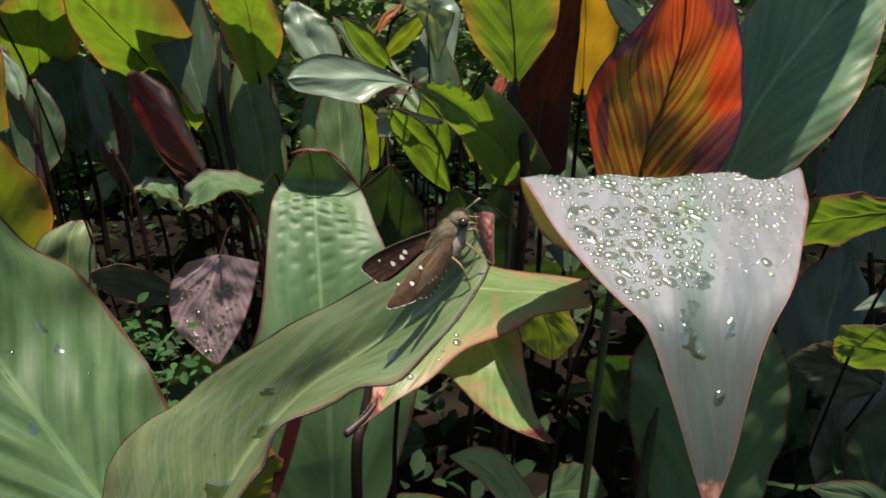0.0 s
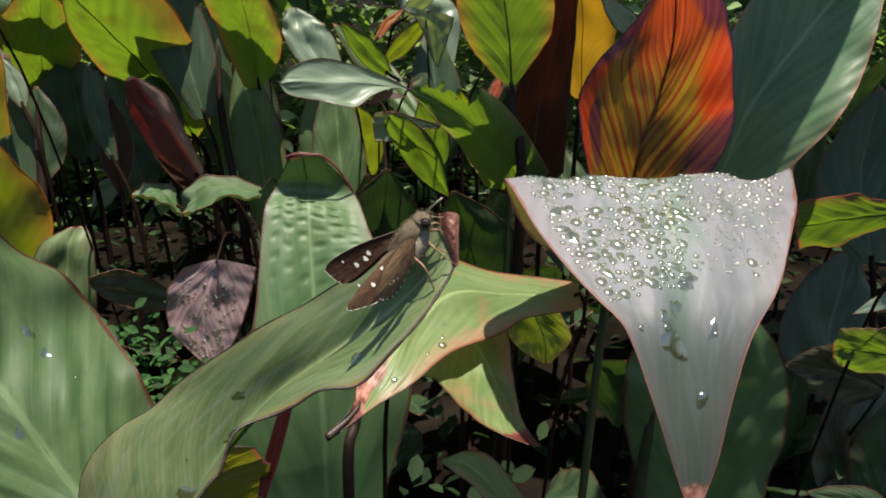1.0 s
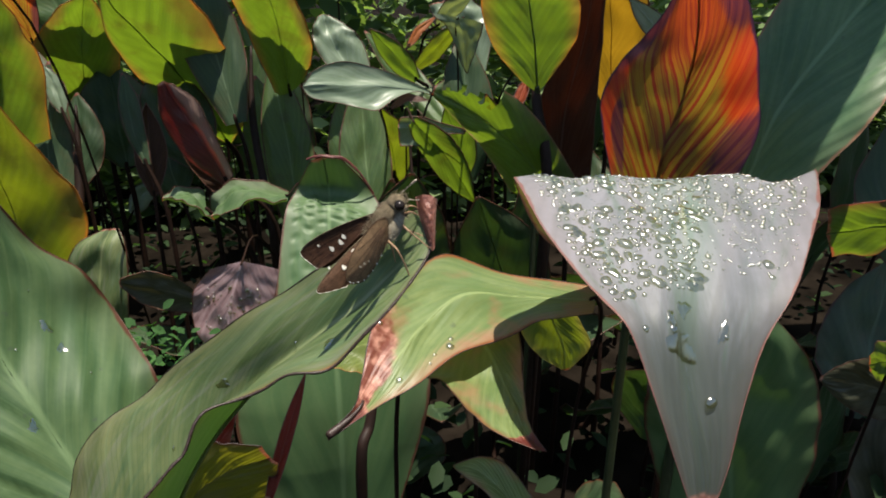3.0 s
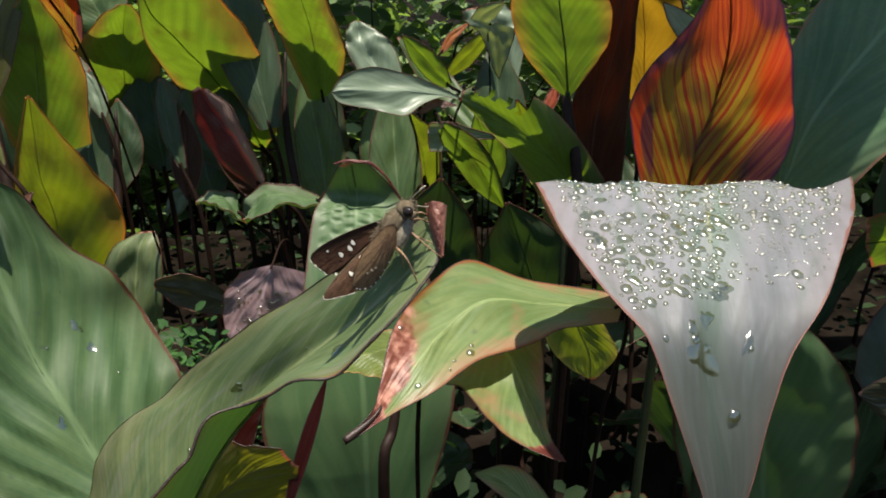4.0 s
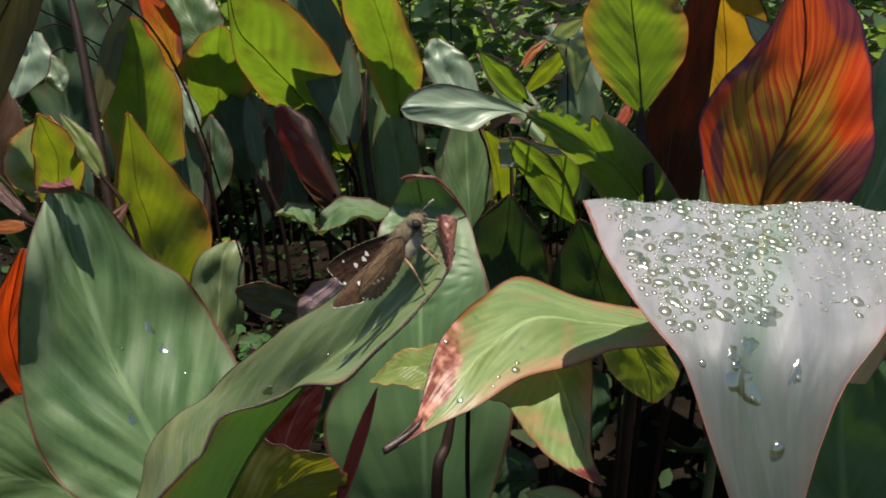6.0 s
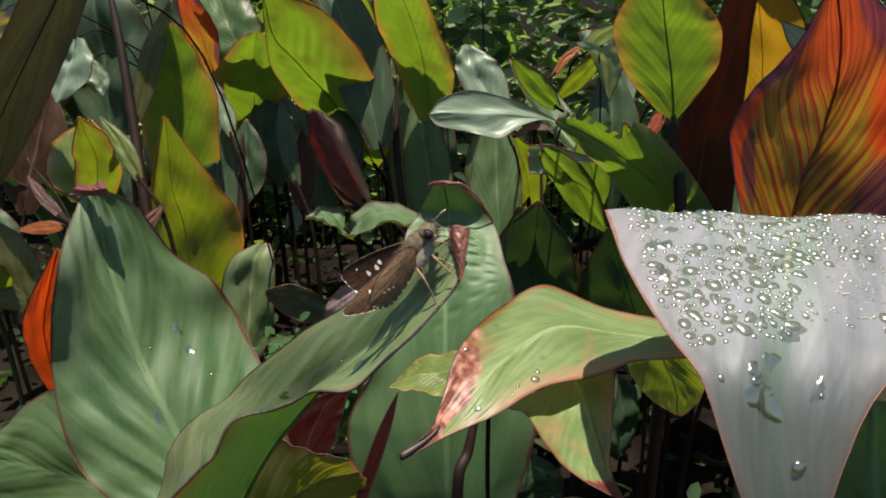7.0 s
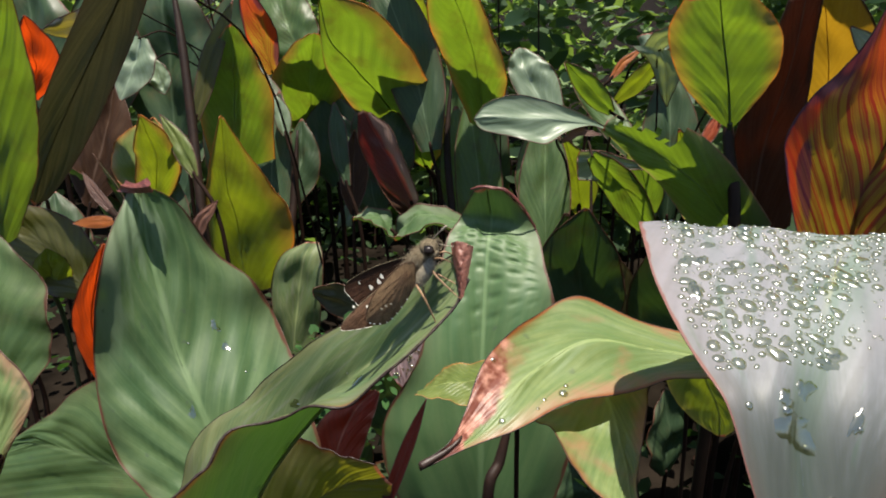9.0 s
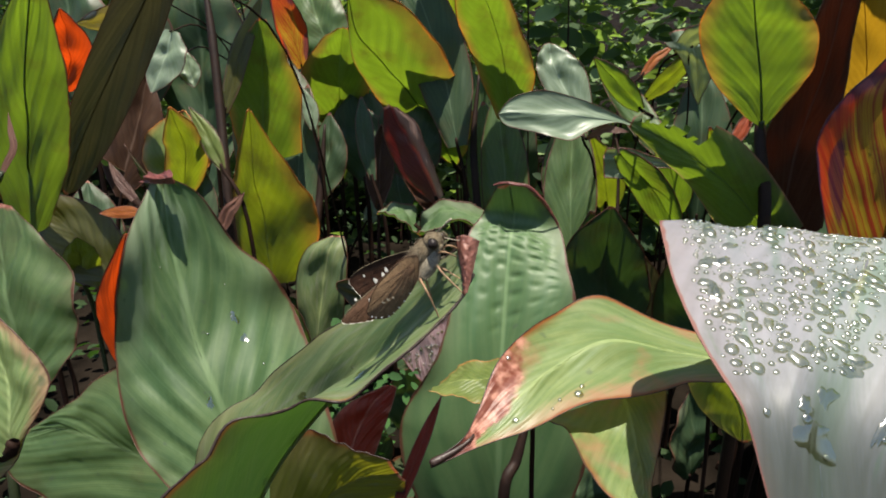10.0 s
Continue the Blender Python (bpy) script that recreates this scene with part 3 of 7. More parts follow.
canna_leaf("blistered green canna leaf with a brown curled tip", "blister",
    [(-0.0593, 0.3094, 0.1654), (-0.0877, 0.3168, 0.2515), (-0.0661, 0.3332, 0.3044), (-0.0577, 0.374, 0.3559), (-0.0518, 0.391, 0.3655), (-0.0412, 0.384, 0.3864)],
    [(-0.0321, 0.322, 0.1583), (-0.0308, 0.327, 0.2443), (-0.0316, 0.3392, 0.2973), (-0.0324, 0.374, 0.3523), (-0.0322, 0.391, 0.3647), (-0.0338, 0.384, 0.3881)],
    [(-0.0021, 0.3135, 0.1735), (0.0215, 0.327, 0.2674), (0.0098, 0.3487, 0.3249), (0.0022, 0.368, 0.3448), (-0.0059, 0.391, 0.3624), (-0.0237, 0.384, 0.3868)], rim='brown', dry_from=0.99, key='PUCK', bulge=0.02, pucker=1, pillow=0.0003)
canna_leaf("pale twisted canna leaf tip", "paleleaf",
    [(0.0349, 0.437, 0.413), (0.0174, 0.432, 0.4228), (-0.0034, 0.428, 0.4313), (-0.0202, 0.424, 0.4352), (-0.0365, 0.416, 0.4322), (-0.0447, 0.411, 0.4238)],
    [(0.0349, 0.437, 0.4126), (0.0171, 0.43, 0.4172), (-0.0006, 0.424, 0.4204), (-0.0176, 0.418, 0.4223), (-0.0356, 0.412, 0.4241), (-0.045, 0.411, 0.4231)],
    [(0.0348, 0.436, 0.4117), (0.0235, 0.43, 0.4153), (0.0101, 0.42, 0.4135), (-0.0021, 0.413, 0.4077), (-0.0215, 0.412, 0.4124), (-0.0393, 0.41, 0.4166), (-0.0448, 0.411, 0.4225)], rim='brown', bulge=0.14)
canna_leaf("insect-bitten bright green canna leaf", "green",
    [(0.1052, 0.51, 0.3184), (0.0855, 0.485, 0.349), (0.0699, 0.46, 0.3721), (0.0532, 0.43, 0.3922), (0.0419, 0.415, 0.4058), (0.0309, 0.406, 0.418)],
    [(0.1396, 0.515, 0.3152), (0.1056, 0.48, 0.3586), (0.0786, 0.455, 0.3852), (0.0574, 0.43, 0.4031), (0.0433, 0.412, 0.4137), (0.0316, 0.406, 0.42)],
    [(0.1586, 0.51, 0.3283), (0.124, 0.48, 0.3752), (0.0957, 0.455, 0.4028), (0.0709, 0.43, 0.4194), (0.0497, 0.41, 0.4302), (0.0332, 0.408, 0.4229)], rim='tan', bite=1)
canna_leaf("bright sunlit green canna leaf", "green",
    [(-0.1965, 0.95, 0.2447), (-0.2254, 0.92, 0.2744), (-0.2549, 0.88, 0.3172), (-0.2698, 0.82, 0.3702), (-0.266, 0.77, 0.4069), (-0.2536, 0.72, 0.4474), (-0.23, 0.66, 0.4921)],
    [(-0.195, 0.95, 0.2446), (-0.2053, 0.88, 0.3126), (-0.2185, 0.82, 0.3694), (-0.2304, 0.77, 0.4076), (-0.2397, 0.72, 0.4408), (-0.2347, 0.68, 0.4783), (-0.2288, 0.655, 0.4943)],
    [(-0.192, 0.95, 0.2446), (-0.1599, 0.9, 0.2925), (-0.1458, 0.84, 0.3434), (-0.1539, 0.78, 0.3998), (-0.1668, 0.74, 0.4377), (-0.1881, 0.69, 0.4757), (-0.227, 0.655, 0.4943)], rim='orange')
canna_leaf("plain green canna leaf", "green",
    [(-0.107, 0.7912, 0.3449), (-0.1169, 0.7399, 0.403), (-0.1257, 0.6781, 0.4587), (-0.1143, 0.6041, 0.508)],
    [(-0.0905, 0.7913, 0.3451), (-0.0895, 0.7197, 0.4226), (-0.094, 0.6489, 0.4794), (-0.0962, 0.6038, 0.5074)],
    [(-0.0691, 0.7725, 0.368), (-0.0587, 0.7399, 0.403), (-0.068, 0.6849, 0.4523), (-0.0764, 0.6035, 0.5067)], rim='orange')
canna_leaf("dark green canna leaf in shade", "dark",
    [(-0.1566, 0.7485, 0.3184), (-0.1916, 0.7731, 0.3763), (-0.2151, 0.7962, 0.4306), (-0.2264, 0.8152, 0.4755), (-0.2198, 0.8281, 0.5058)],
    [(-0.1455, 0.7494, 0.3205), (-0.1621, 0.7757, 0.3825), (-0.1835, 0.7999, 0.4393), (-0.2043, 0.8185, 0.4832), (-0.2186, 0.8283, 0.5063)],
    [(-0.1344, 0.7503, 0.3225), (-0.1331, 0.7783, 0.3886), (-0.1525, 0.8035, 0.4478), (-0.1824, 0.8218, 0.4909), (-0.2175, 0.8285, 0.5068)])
canna_leaf("sunlit yellow-green canna leaf", "yellow",
    [(-0.2407, 1.1036, 0.353), (-0.2509, 1.064, 0.3903), (-0.2457, 1.0202, 0.427), (-0.2258, 0.9562, 0.4727), (-0.1968, 0.8879, 0.5119)],
    [(-0.2306, 1.102, 0.3546), (-0.2253, 1.0595, 0.394), (-0.2192, 1.0157, 0.4301), (-0.2082, 0.953, 0.4742), (-0.1959, 0.8877, 0.5119)],
    [(-0.2206, 1.1004, 0.3562), (-0.2003, 1.055, 0.3977), (-0.1934, 1.0112, 0.4331), (-0.1909, 0.9499, 0.4757), (-0.195, 0.8875, 0.512)])
canna_leaf("rounded green canna leaf in sun and shade", "green",
    [(-0.4527, 1.0672, 0.2806), (-0.4422, 0.9904, 0.361), (-0.3824, 0.9252, 0.4165), (-0.3348, 0.8912, 0.4408)],
    [(-0.4224, 1.0773, 0.2695), (-0.3848, 1.001, 0.3512), (-0.3515, 0.9362, 0.4076), (-0.3259, 0.8888, 0.4423)],
    [(-0.3777, 1.0677, 0.2817), (-0.3304, 0.9905, 0.3612), (-0.32, 0.925, 0.416), (-0.3214, 0.8911, 0.4407)], rim='orange')
canna_leaf("upright green canna leaf", "green",
    [(-0.4374, 0.7793, 0.2987), (-0.4246, 0.7437, 0.3828), (-0.3869, 0.7186, 0.4303), (-0.3467, 0.6972, 0.4638)],
    [(-0.4045, 0.7826, 0.2914), (-0.3784, 0.7473, 0.3759), (-0.3559, 0.7185, 0.4301), (-0.3407, 0.6952, 0.4666)],
    [(-0.3516, 0.7802, 0.3008), (-0.3278, 0.744, 0.3833), (-0.3288, 0.7184, 0.4299), (-0.3369, 0.6971, 0.4636)], rim='orange')
canna_leaf("rolled orange-brown canna leaf", "olive",
    [(-0.3897, 0.673, 0.3707), (-0.3895, 0.6868, 0.4032), (-0.3835, 0.7003, 0.4352), (-0.3689, 0.7121, 0.4629), (-0.3504, 0.7229, 0.4883)],
    [(-0.3857, 0.6727, 0.37), (-0.379, 0.6859, 0.4011), (-0.3724, 0.6991, 0.4322), (-0.3611, 0.711, 0.4602), (-0.3499, 0.7228, 0.4881)],
    [(-0.3818, 0.6724, 0.3692), (-0.3686, 0.685, 0.3991), (-0.3612, 0.6978, 0.4292), (-0.3533, 0.7099, 0.4576), (-0.3495, 0.7228, 0.488)])
canna_leaf("dim green canna leaf", "dark",
    [(-0.3547, 0.7394, 0.1945), (-0.3747, 0.7569, 0.2358), (-0.3822, 0.7757, 0.28), (-0.3727, 0.7972, 0.3306), (-0.3528, 0.8176, 0.3787)],
    [(-0.3456, 0.7398, 0.1953), (-0.3507, 0.7577, 0.2376), (-0.3558, 0.7757, 0.28), (-0.3538, 0.7966, 0.3293), (-0.3518, 0.8176, 0.3786)],
    [(-0.3366, 0.7401, 0.1961), (-0.327, 0.7584, 0.2393), (-0.3299, 0.7757, 0.28), (-0.3351, 0.7961, 0.3281), (-0.3507, 0.8175, 0.3786)])
canna_leaf("yellow-green pointed canna leaf with orange edges", "yellow",
    [(-0.3943, 0.6853, 0.1693), (-0.3912, 0.6648, 0.2492), (-0.3565, 0.6319, 0.3251), (-0.315, 0.5956, 0.3881)],
    [(-0.3629, 0.688, 0.1629), (-0.3532, 0.6656, 0.2509), (-0.3358, 0.6321, 0.3256), (-0.3123, 0.5947, 0.391)],
    [(-0.3208, 0.6872, 0.1739), (-0.2835, 0.6657, 0.2512), (-0.2955, 0.6378, 0.3134), (-0.3108, 0.5952, 0.3872)], rim='orange')
canna_leaf("sunlit yellow-green canna leaf", "yellow",
    [(-0.444, 0.6436, 0.2811), (-0.4379, 0.6245, 0.3134), (-0.4227, 0.6092, 0.3374), (-0.4072, 0.5912, 0.363), (-0.3777, 0.5658, 0.3952)],
    [(-0.435, 0.6442, 0.2808), (-0.4153, 0.6258, 0.3125), (-0.3955, 0.6066, 0.3423), (-0.3865, 0.5864, 0.3698), (-0.3766, 0.5655, 0.3955)],
    [(-0.426, 0.6447, 0.2804), (-0.3928, 0.6271, 0.3116), (-0.369, 0.6039, 0.347), (-0.3665, 0.5816, 0.3764), (-0.3755, 0.5652, 0.3959)], rim='orange')
canna_leaf("narrow yellow-green canna leaf", "yellow",
    [(-0.3438, 0.5805, 0.332), (-0.3574, 0.5855, 0.3437), (-0.3666, 0.591, 0.3566), (-0.3759, 0.5972, 0.3713), (-0.3825, 0.6044, 0.3883)],
    [(-0.3408, 0.5811, 0.3333), (-0.3495, 0.5869, 0.347), (-0.3582, 0.5927, 0.3607), (-0.3701, 0.5986, 0.3745), (-0.3822, 0.6045, 0.3884)],
    [(-0.3378, 0.5816, 0.3345), (-0.3416, 0.5882, 0.3502), (-0.3499, 0.5944, 0.3648), (-0.3644, 0.5999, 0.3778), (-0.3818, 0.6045, 0.3886)])
canna_leaf("long hanging dark bronze canna leaf with water specks", "bronze",
    [(-0.2803, 0.4052, 0.5059), (-0.3364, 0.4355, 0.4629), (-0.4089, 0.4672, 0.3947), (-0.4342, 0.4798, 0.3576), (-0.4412, 0.4865, 0.3352)],
    [(-0.2562, 0.4049, 0.5052), (-0.3062, 0.433, 0.4667), (-0.3711, 0.4616, 0.41), (-0.416, 0.4783, 0.3635), (-0.4409, 0.4873, 0.3324)],
    [(-0.2385, 0.4047, 0.5047), (-0.289, 0.4377, 0.4586), (-0.3616, 0.4695, 0.3906), (-0.415, 0.4844, 0.3445), (-0.4395, 0.4875, 0.3319)])
canna_leaf("pale drooping canna leaf", "paleleaf",
    [(-0.413, 0.6543, 0.4547), (-0.4035, 0.6468, 0.4371), (-0.4057, 0.64, 0.421), (-0.4183, 0.6342, 0.4073), (-0.4398, 0.63, 0.3973)],
    [(-0.4211, 0.6551, 0.4566), (-0.4248, 0.6489, 0.4419), (-0.4285, 0.6426, 0.4272), (-0.4346, 0.6364, 0.4124), (-0.4407, 0.6301, 0.3976)],
    [(-0.4292, 0.6559, 0.4585), (-0.4464, 0.651, 0.4468), (-0.4517, 0.6453, 0.4335), (-0.451, 0.6386, 0.4176), (-0.4416, 0.6302, 0.3979)])
canna_leaf("pale drooping canna leaf", "paleleaf",
    [(-0.4163, 0.6673, 0.4342), (-0.4049, 0.6641, 0.4265), (-0.3988, 0.66, 0.4168), (-0.3989, 0.6566, 0.4088), (-0.4037, 0.6529, 0.4002)],
    [(-0.4202, 0.6668, 0.433), (-0.415, 0.6627, 0.4233), (-0.4099, 0.6586, 0.4137), (-0.407, 0.6557, 0.4069), (-0.4041, 0.6528, 0.4)],
    [(-0.424, 0.6663, 0.4318), (-0.4252, 0.6614, 0.4202), (-0.4211, 0.6573, 0.4106), (-0.4152, 0.6549, 0.4049), (-0.4046, 0.6528, 0.3999)])
canna_leaf("tall green canna leaf", "green",
    [(-0.4804, 0.4637, 0.2988), (-0.4668, 0.4456, 0.3684), (-0.4318, 0.4252, 0.4261), (-0.3795, 0.4006, 0.4758), (-0.3115, 0.3706, 0.5164)],
    [(-0.4647, 0.4639, 0.3), (-0.4283, 0.4457, 0.3706), (-0.3939, 0.4252, 0.4268), (-0.356, 0.4011, 0.4745), (-0.3104, 0.3707, 0.5163)],
    [(-0.4492, 0.4641, 0.3013), (-0.3912, 0.4458, 0.3727), (-0.3573, 0.4252, 0.4274), (-0.3331, 0.4016, 0.4732), (-0.3093, 0.3707, 0.5162)])
canna_leaf("orange-red canna leaf glowing in the sun", "crimson",
    [(-0.5763, 0.6529, 0.3974), (-0.5702, 0.6389, 0.4225), (-0.5554, 0.6288, 0.439), (-0.5364, 0.616, 0.4583), (-0.5015, 0.5975, 0.4826)],
    [(-0.5666, 0.6537, 0.396), (-0.5456, 0.6409, 0.419), (-0.5248, 0.6276, 0.4406), (-0.5128, 0.6127, 0.4624), (-0.5002, 0.5973, 0.4829)],
    [(-0.5569, 0.6544, 0.3947), (-0.5212, 0.6429, 0.4155), (-0.4949, 0.6264, 0.4421), (-0.4897, 0.6094, 0.4665), (-0.4989, 0.5971, 0.4831)])
canna_leaf("red canna leaf glowing in the sun", "redgold",
    [(-0.4518, 1.0038, 0.3741), (-0.4614, 0.9827, 0.4065), (-0.4578, 0.9598, 0.4388), (-0.4493, 0.9339, 0.4716), (-0.4304, 0.9033, 0.5055)],
    [(-0.4431, 1.0024, 0.3763), (-0.4388, 0.9789, 0.4119), (-0.4336, 0.9545, 0.4453), (-0.4321, 0.9292, 0.4766), (-0.4295, 0.903, 0.5057)],
    [(-0.4343, 1.001, 0.3785), (-0.4165, 0.975, 0.4171), (-0.4098, 0.9491, 0.4516), (-0.4153, 0.9245, 0.4815), (-0.4286, 0.9027, 0.506)])
canna_leaf("bluish green canna leaf", "green",
    [(-0.4205, 1.0368, 0.3833), (-0.4615, 1.0452, 0.4031), (-0.4837, 1.0588, 0.435), (-0.4845, 1.0772, 0.4783), (-0.4653, 1.0954, 0.5213)],
    [(-0.4057, 1.0392, 0.3888), (-0.4221, 1.0514, 0.4176), (-0.4385, 1.0637, 0.4466), (-0.4509, 1.0796, 0.484), (-0.4634, 1.0955, 0.5216)],
    [(-0.391, 1.0415, 0.3944), (-0.3833, 1.0575, 0.4319), (-0.3942, 1.0685, 0.458), (-0.4178, 1.0819, 0.4896), (-0.4615, 1.0956, 0.5219)])
canna_leaf("bluish green canna leaf", "green",
    [(-0.4989, 1.0772, 0.3505), (-0.5179, 1.097, 0.3971), (-0.5168, 1.1157, 0.4412), (-0.501, 1.1335, 0.4831), (-0.4691, 1.1501, 0.5222)],
    [(-0.4847, 1.0765, 0.3488), (-0.4804, 1.0949, 0.3921), (-0.4761, 1.1133, 0.4354), (-0.4718, 1.1316, 0.4787), (-0.4675, 1.15, 0.5219)],
    [(-0.4706, 1.0757, 0.347), (-0.4435, 1.0928, 0.3872), (-0.436, 1.1108, 0.4297), (-0.4429, 1.1298, 0.4743), (-0.4659, 1.1499, 0.5217)])
canna_leaf("rounded dark green canna leaf", "green",
    [(-0.3538, 0.2693, 0.2642), (-0.3662, 0.2873, 0.3068), (-0.3658, 0.3047, 0.3477), (-0.3439, 0.3191, 0.3816)],
    [(-0.3091, 0.27, 0.2659), (-0.3089, 0.288, 0.3084), (-0.3204, 0.3045, 0.3473), (-0.334, 0.3206, 0.3851)],
    [(-0.289, 0.2773, 0.283), (-0.2687, 0.2907, 0.3147), (-0.2775, 0.3056, 0.3499), (-0.3196, 0.3195, 0.3826)], rim='brown')
canna_leaf("pale green canna leaf in bright sun", "cream",
    [(-0.1538, 0.1282, 0.372), (-0.1591, 0.1343, 0.3863), (-0.1585, 0.1407, 0.4015), (-0.1559, 0.1472, 0.4167)],
    [(-0.1388, 0.1314, 0.3797), (-0.14, 0.137, 0.3928), (-0.147, 0.1424, 0.4054), (-0.155, 0.1475, 0.4175)],
    [(-0.1344, 0.1334, 0.3843), (-0.1285, 0.1387, 0.3968), (-0.1339, 0.1425, 0.4058), (-0.1499, 0.147, 0.4164)])
canna_leaf("pale green canna leaf in bright sun", "cream",
    [(-0.1629, 0.1325, 0.3644), (-0.1611, 0.1352, 0.3706), (-0.1564, 0.1373, 0.3756), (-0.1495, 0.1386, 0.3786), (-0.1413, 0.139, 0.3797)],
    [(-0.161, 0.1321, 0.3633), (-0.1563, 0.134, 0.3678), (-0.1515, 0.1359, 0.3722), (-0.1463, 0.1374, 0.3759), (-0.1411, 0.139, 0.3795)],
    [(-0.1592, 0.1316, 0.3622), (-0.1515, 0.1328, 0.365), (-0.1468, 0.1344, 0.3688), (-0.1432, 0.1363, 0.3732), (-0.141, 0.1389, 0.3794)])
canna_leaf("broad green canna leaf low beside its neighbour", "green",
    [(-0.1732, 0.2163, 0.2419), (-0.2324, 0.2236, 0.259), (-0.2675, 0.2284, 0.2703), (-0.2622, 0.2363, 0.289)],
    [(-0.1545, 0.2301, 0.2742), (-0.199, 0.2363, 0.2889), (-0.2355, 0.2389, 0.2951), (-0.2606, 0.2369, 0.2902)],
    [(-0.1701, 0.2483, 0.3172), (-0.207, 0.2522, 0.3264), (-0.2365, 0.2439, 0.3067), (-0.259, 0.2376, 0.292)], rim='brown')
canna_leaf("orange-red canna leaf glowing in the sun", "crimson",
    [(-0.2289, 0.2739, 0.3108), (-0.2266, 0.2657, 0.3361), (-0.214, 0.2556, 0.3644), (-0.1778, 0.2388, 0.4031)],
    [(-0.2219, 0.2742, 0.3114), (-0.2166, 0.266, 0.3369), (-0.2037, 0.2558, 0.3651), (-0.1757, 0.2385, 0.4038)],
    [(-0.2116, 0.2745, 0.3123), (-0.2051, 0.2664, 0.3378), (-0.1929, 0.2562, 0.3658), (-0.1745, 0.2389, 0.4032)])
canna_leaf("dark olive canna leaf", "olive",
    [(-0.3781, 0.4435, 0.2652), (-0.4127, 0.4456, 0.2702), (-0.4339, 0.4513, 0.2836), (-0.4532, 0.4599, 0.3039), (-0.4664, 0.473, 0.3348)],
    [(-0.3697, 0.4464, 0.2719), (-0.3903, 0.4532, 0.2881), (-0.4112, 0.4602, 0.3046), (-0.4381, 0.4667, 0.3199), (-0.4656, 0.4734, 0.3357)],
    [(-0.3614, 0.4492, 0.2786), (-0.3682, 0.4607, 0.3057), (-0.3889, 0.469, 0.3252), (-0.4232, 0.4735, 0.3358), (-0.4647, 0.4738, 0.3365)])
canna_leaf("sunlit yellow-green canna leaf", "yellow",
    [(-0.4282, 0.4635, 0.2558), (-0.4309, 0.4549, 0.2697), (-0.4216, 0.4451, 0.2862), (-0.4052, 0.4353, 0.3023), (-0.3805, 0.4243, 0.3198)],
    [(-0.42, 0.4627, 0.2579), (-0.4096, 0.4529, 0.2752), (-0.399, 0.4428, 0.2918), (-0.3894, 0.4336, 0.3061), (-0.3796, 0.4242, 0.32)],
    [(-0.4119, 0.462, 0.26), (-0.3888, 0.4509, 0.2805), (-0.377, 0.4405, 0.2973), (-0.3738, 0.4319, 0.3099), (-0.3787, 0.4241, 0.3202)])
canna_leaf("narrow orange canna leaf", "orange",
    [(-0.2242, 0.31, 0.3857), (-0.2302, 0.3091, 0.3835), (-0.2363, 0.3088, 0.3829), (-0.2435, 0.3089, 0.3831), (-0.251, 0.3095, 0.3847)],
    [(-0.2244, 0.3105, 0.3868), (-0.2305, 0.3103, 0.3864), (-0.2367, 0.3101, 0.386), (-0.2438, 0.3099, 0.3854), (-0.251, 0.3096, 0.3848)],
    [(-0.2245, 0.3109, 0.3879), (-0.2308, 0.3115, 0.3893), (-0.2371, 0.3114, 0.3891), (-0.2441, 0.3108, 0.3877), (-0.251, 0.3097, 0.3849)])
canna_leaf("rolled dark red canna leaf", "rolled",
    [(-0.1379, 0.605, 0.2998), (-0.1609, 0.6012, 0.3218), (-0.1732, 0.5975, 0.344), (-0.179, 0.5938, 0.3679), (-0.1766, 0.59, 0.3929)],
    [(-0.1337, 0.605, 0.3023), (-0.1444, 0.6012, 0.3305), (-0.1534, 0.5975, 0.3518), (-0.162, 0.5938, 0.3722), (-0.1717, 0.59, 0.3959)],
    [(-0.1279, 0.605, 0.309), (-0.1343, 0.6012, 0.3342), (-0.1417, 0.5975, 0.3588), (-0.148, 0.5938, 0.3776), (-0.165, 0.59, 0.3936)], bulge=0.2)
canna_leaf("drooping grey-green canna leaf", "wax",
    [(-0.0797, 0.6, 0.293), (-0.1057, 0.6, 0.3027), (-0.1284, 0.6, 0.3068), (-0.1452, 0.6, 0.2917), (-0.1507, 0.6, 0.273)],
    [(-0.0775, 0.575, 0.2988), (-0.1003, 0.575, 0.3029), (-0.1217, 0.575, 0.3028), (-0.1364, 0.575, 0.2932), (-0.1453, 0.575, 0.2822)],
    [(-0.0763, 0.55, 0.3038), (-0.0976, 0.55, 0.3038), (-0.1167, 0.55, 0.2982), (-0.1295, 0.55, 0.2929), (-0.1395, 0.55, 0.2909)])
canna_leaf("small green canna leaf", "wax",
    [(-0.1533, 0.6, 0.2952), (-0.1668, 0.6, 0.3005), (-0.1799, 0.6, 0.2974), (-0.1902, 0.6, 0.2921)],
    [(-0.1469, 0.58, 0.2834), (-0.1592, 0.58, 0.2975), (-0.1725, 0.58, 0.3007), (-0.185, 0.58, 0.2987)],
    [(-0.1409, 0.56, 0.2859), (-0.1529, 0.56, 0.2966), (-0.1657, 0.56, 0.3032), (-0.1791, 0.56, 0.3048)])
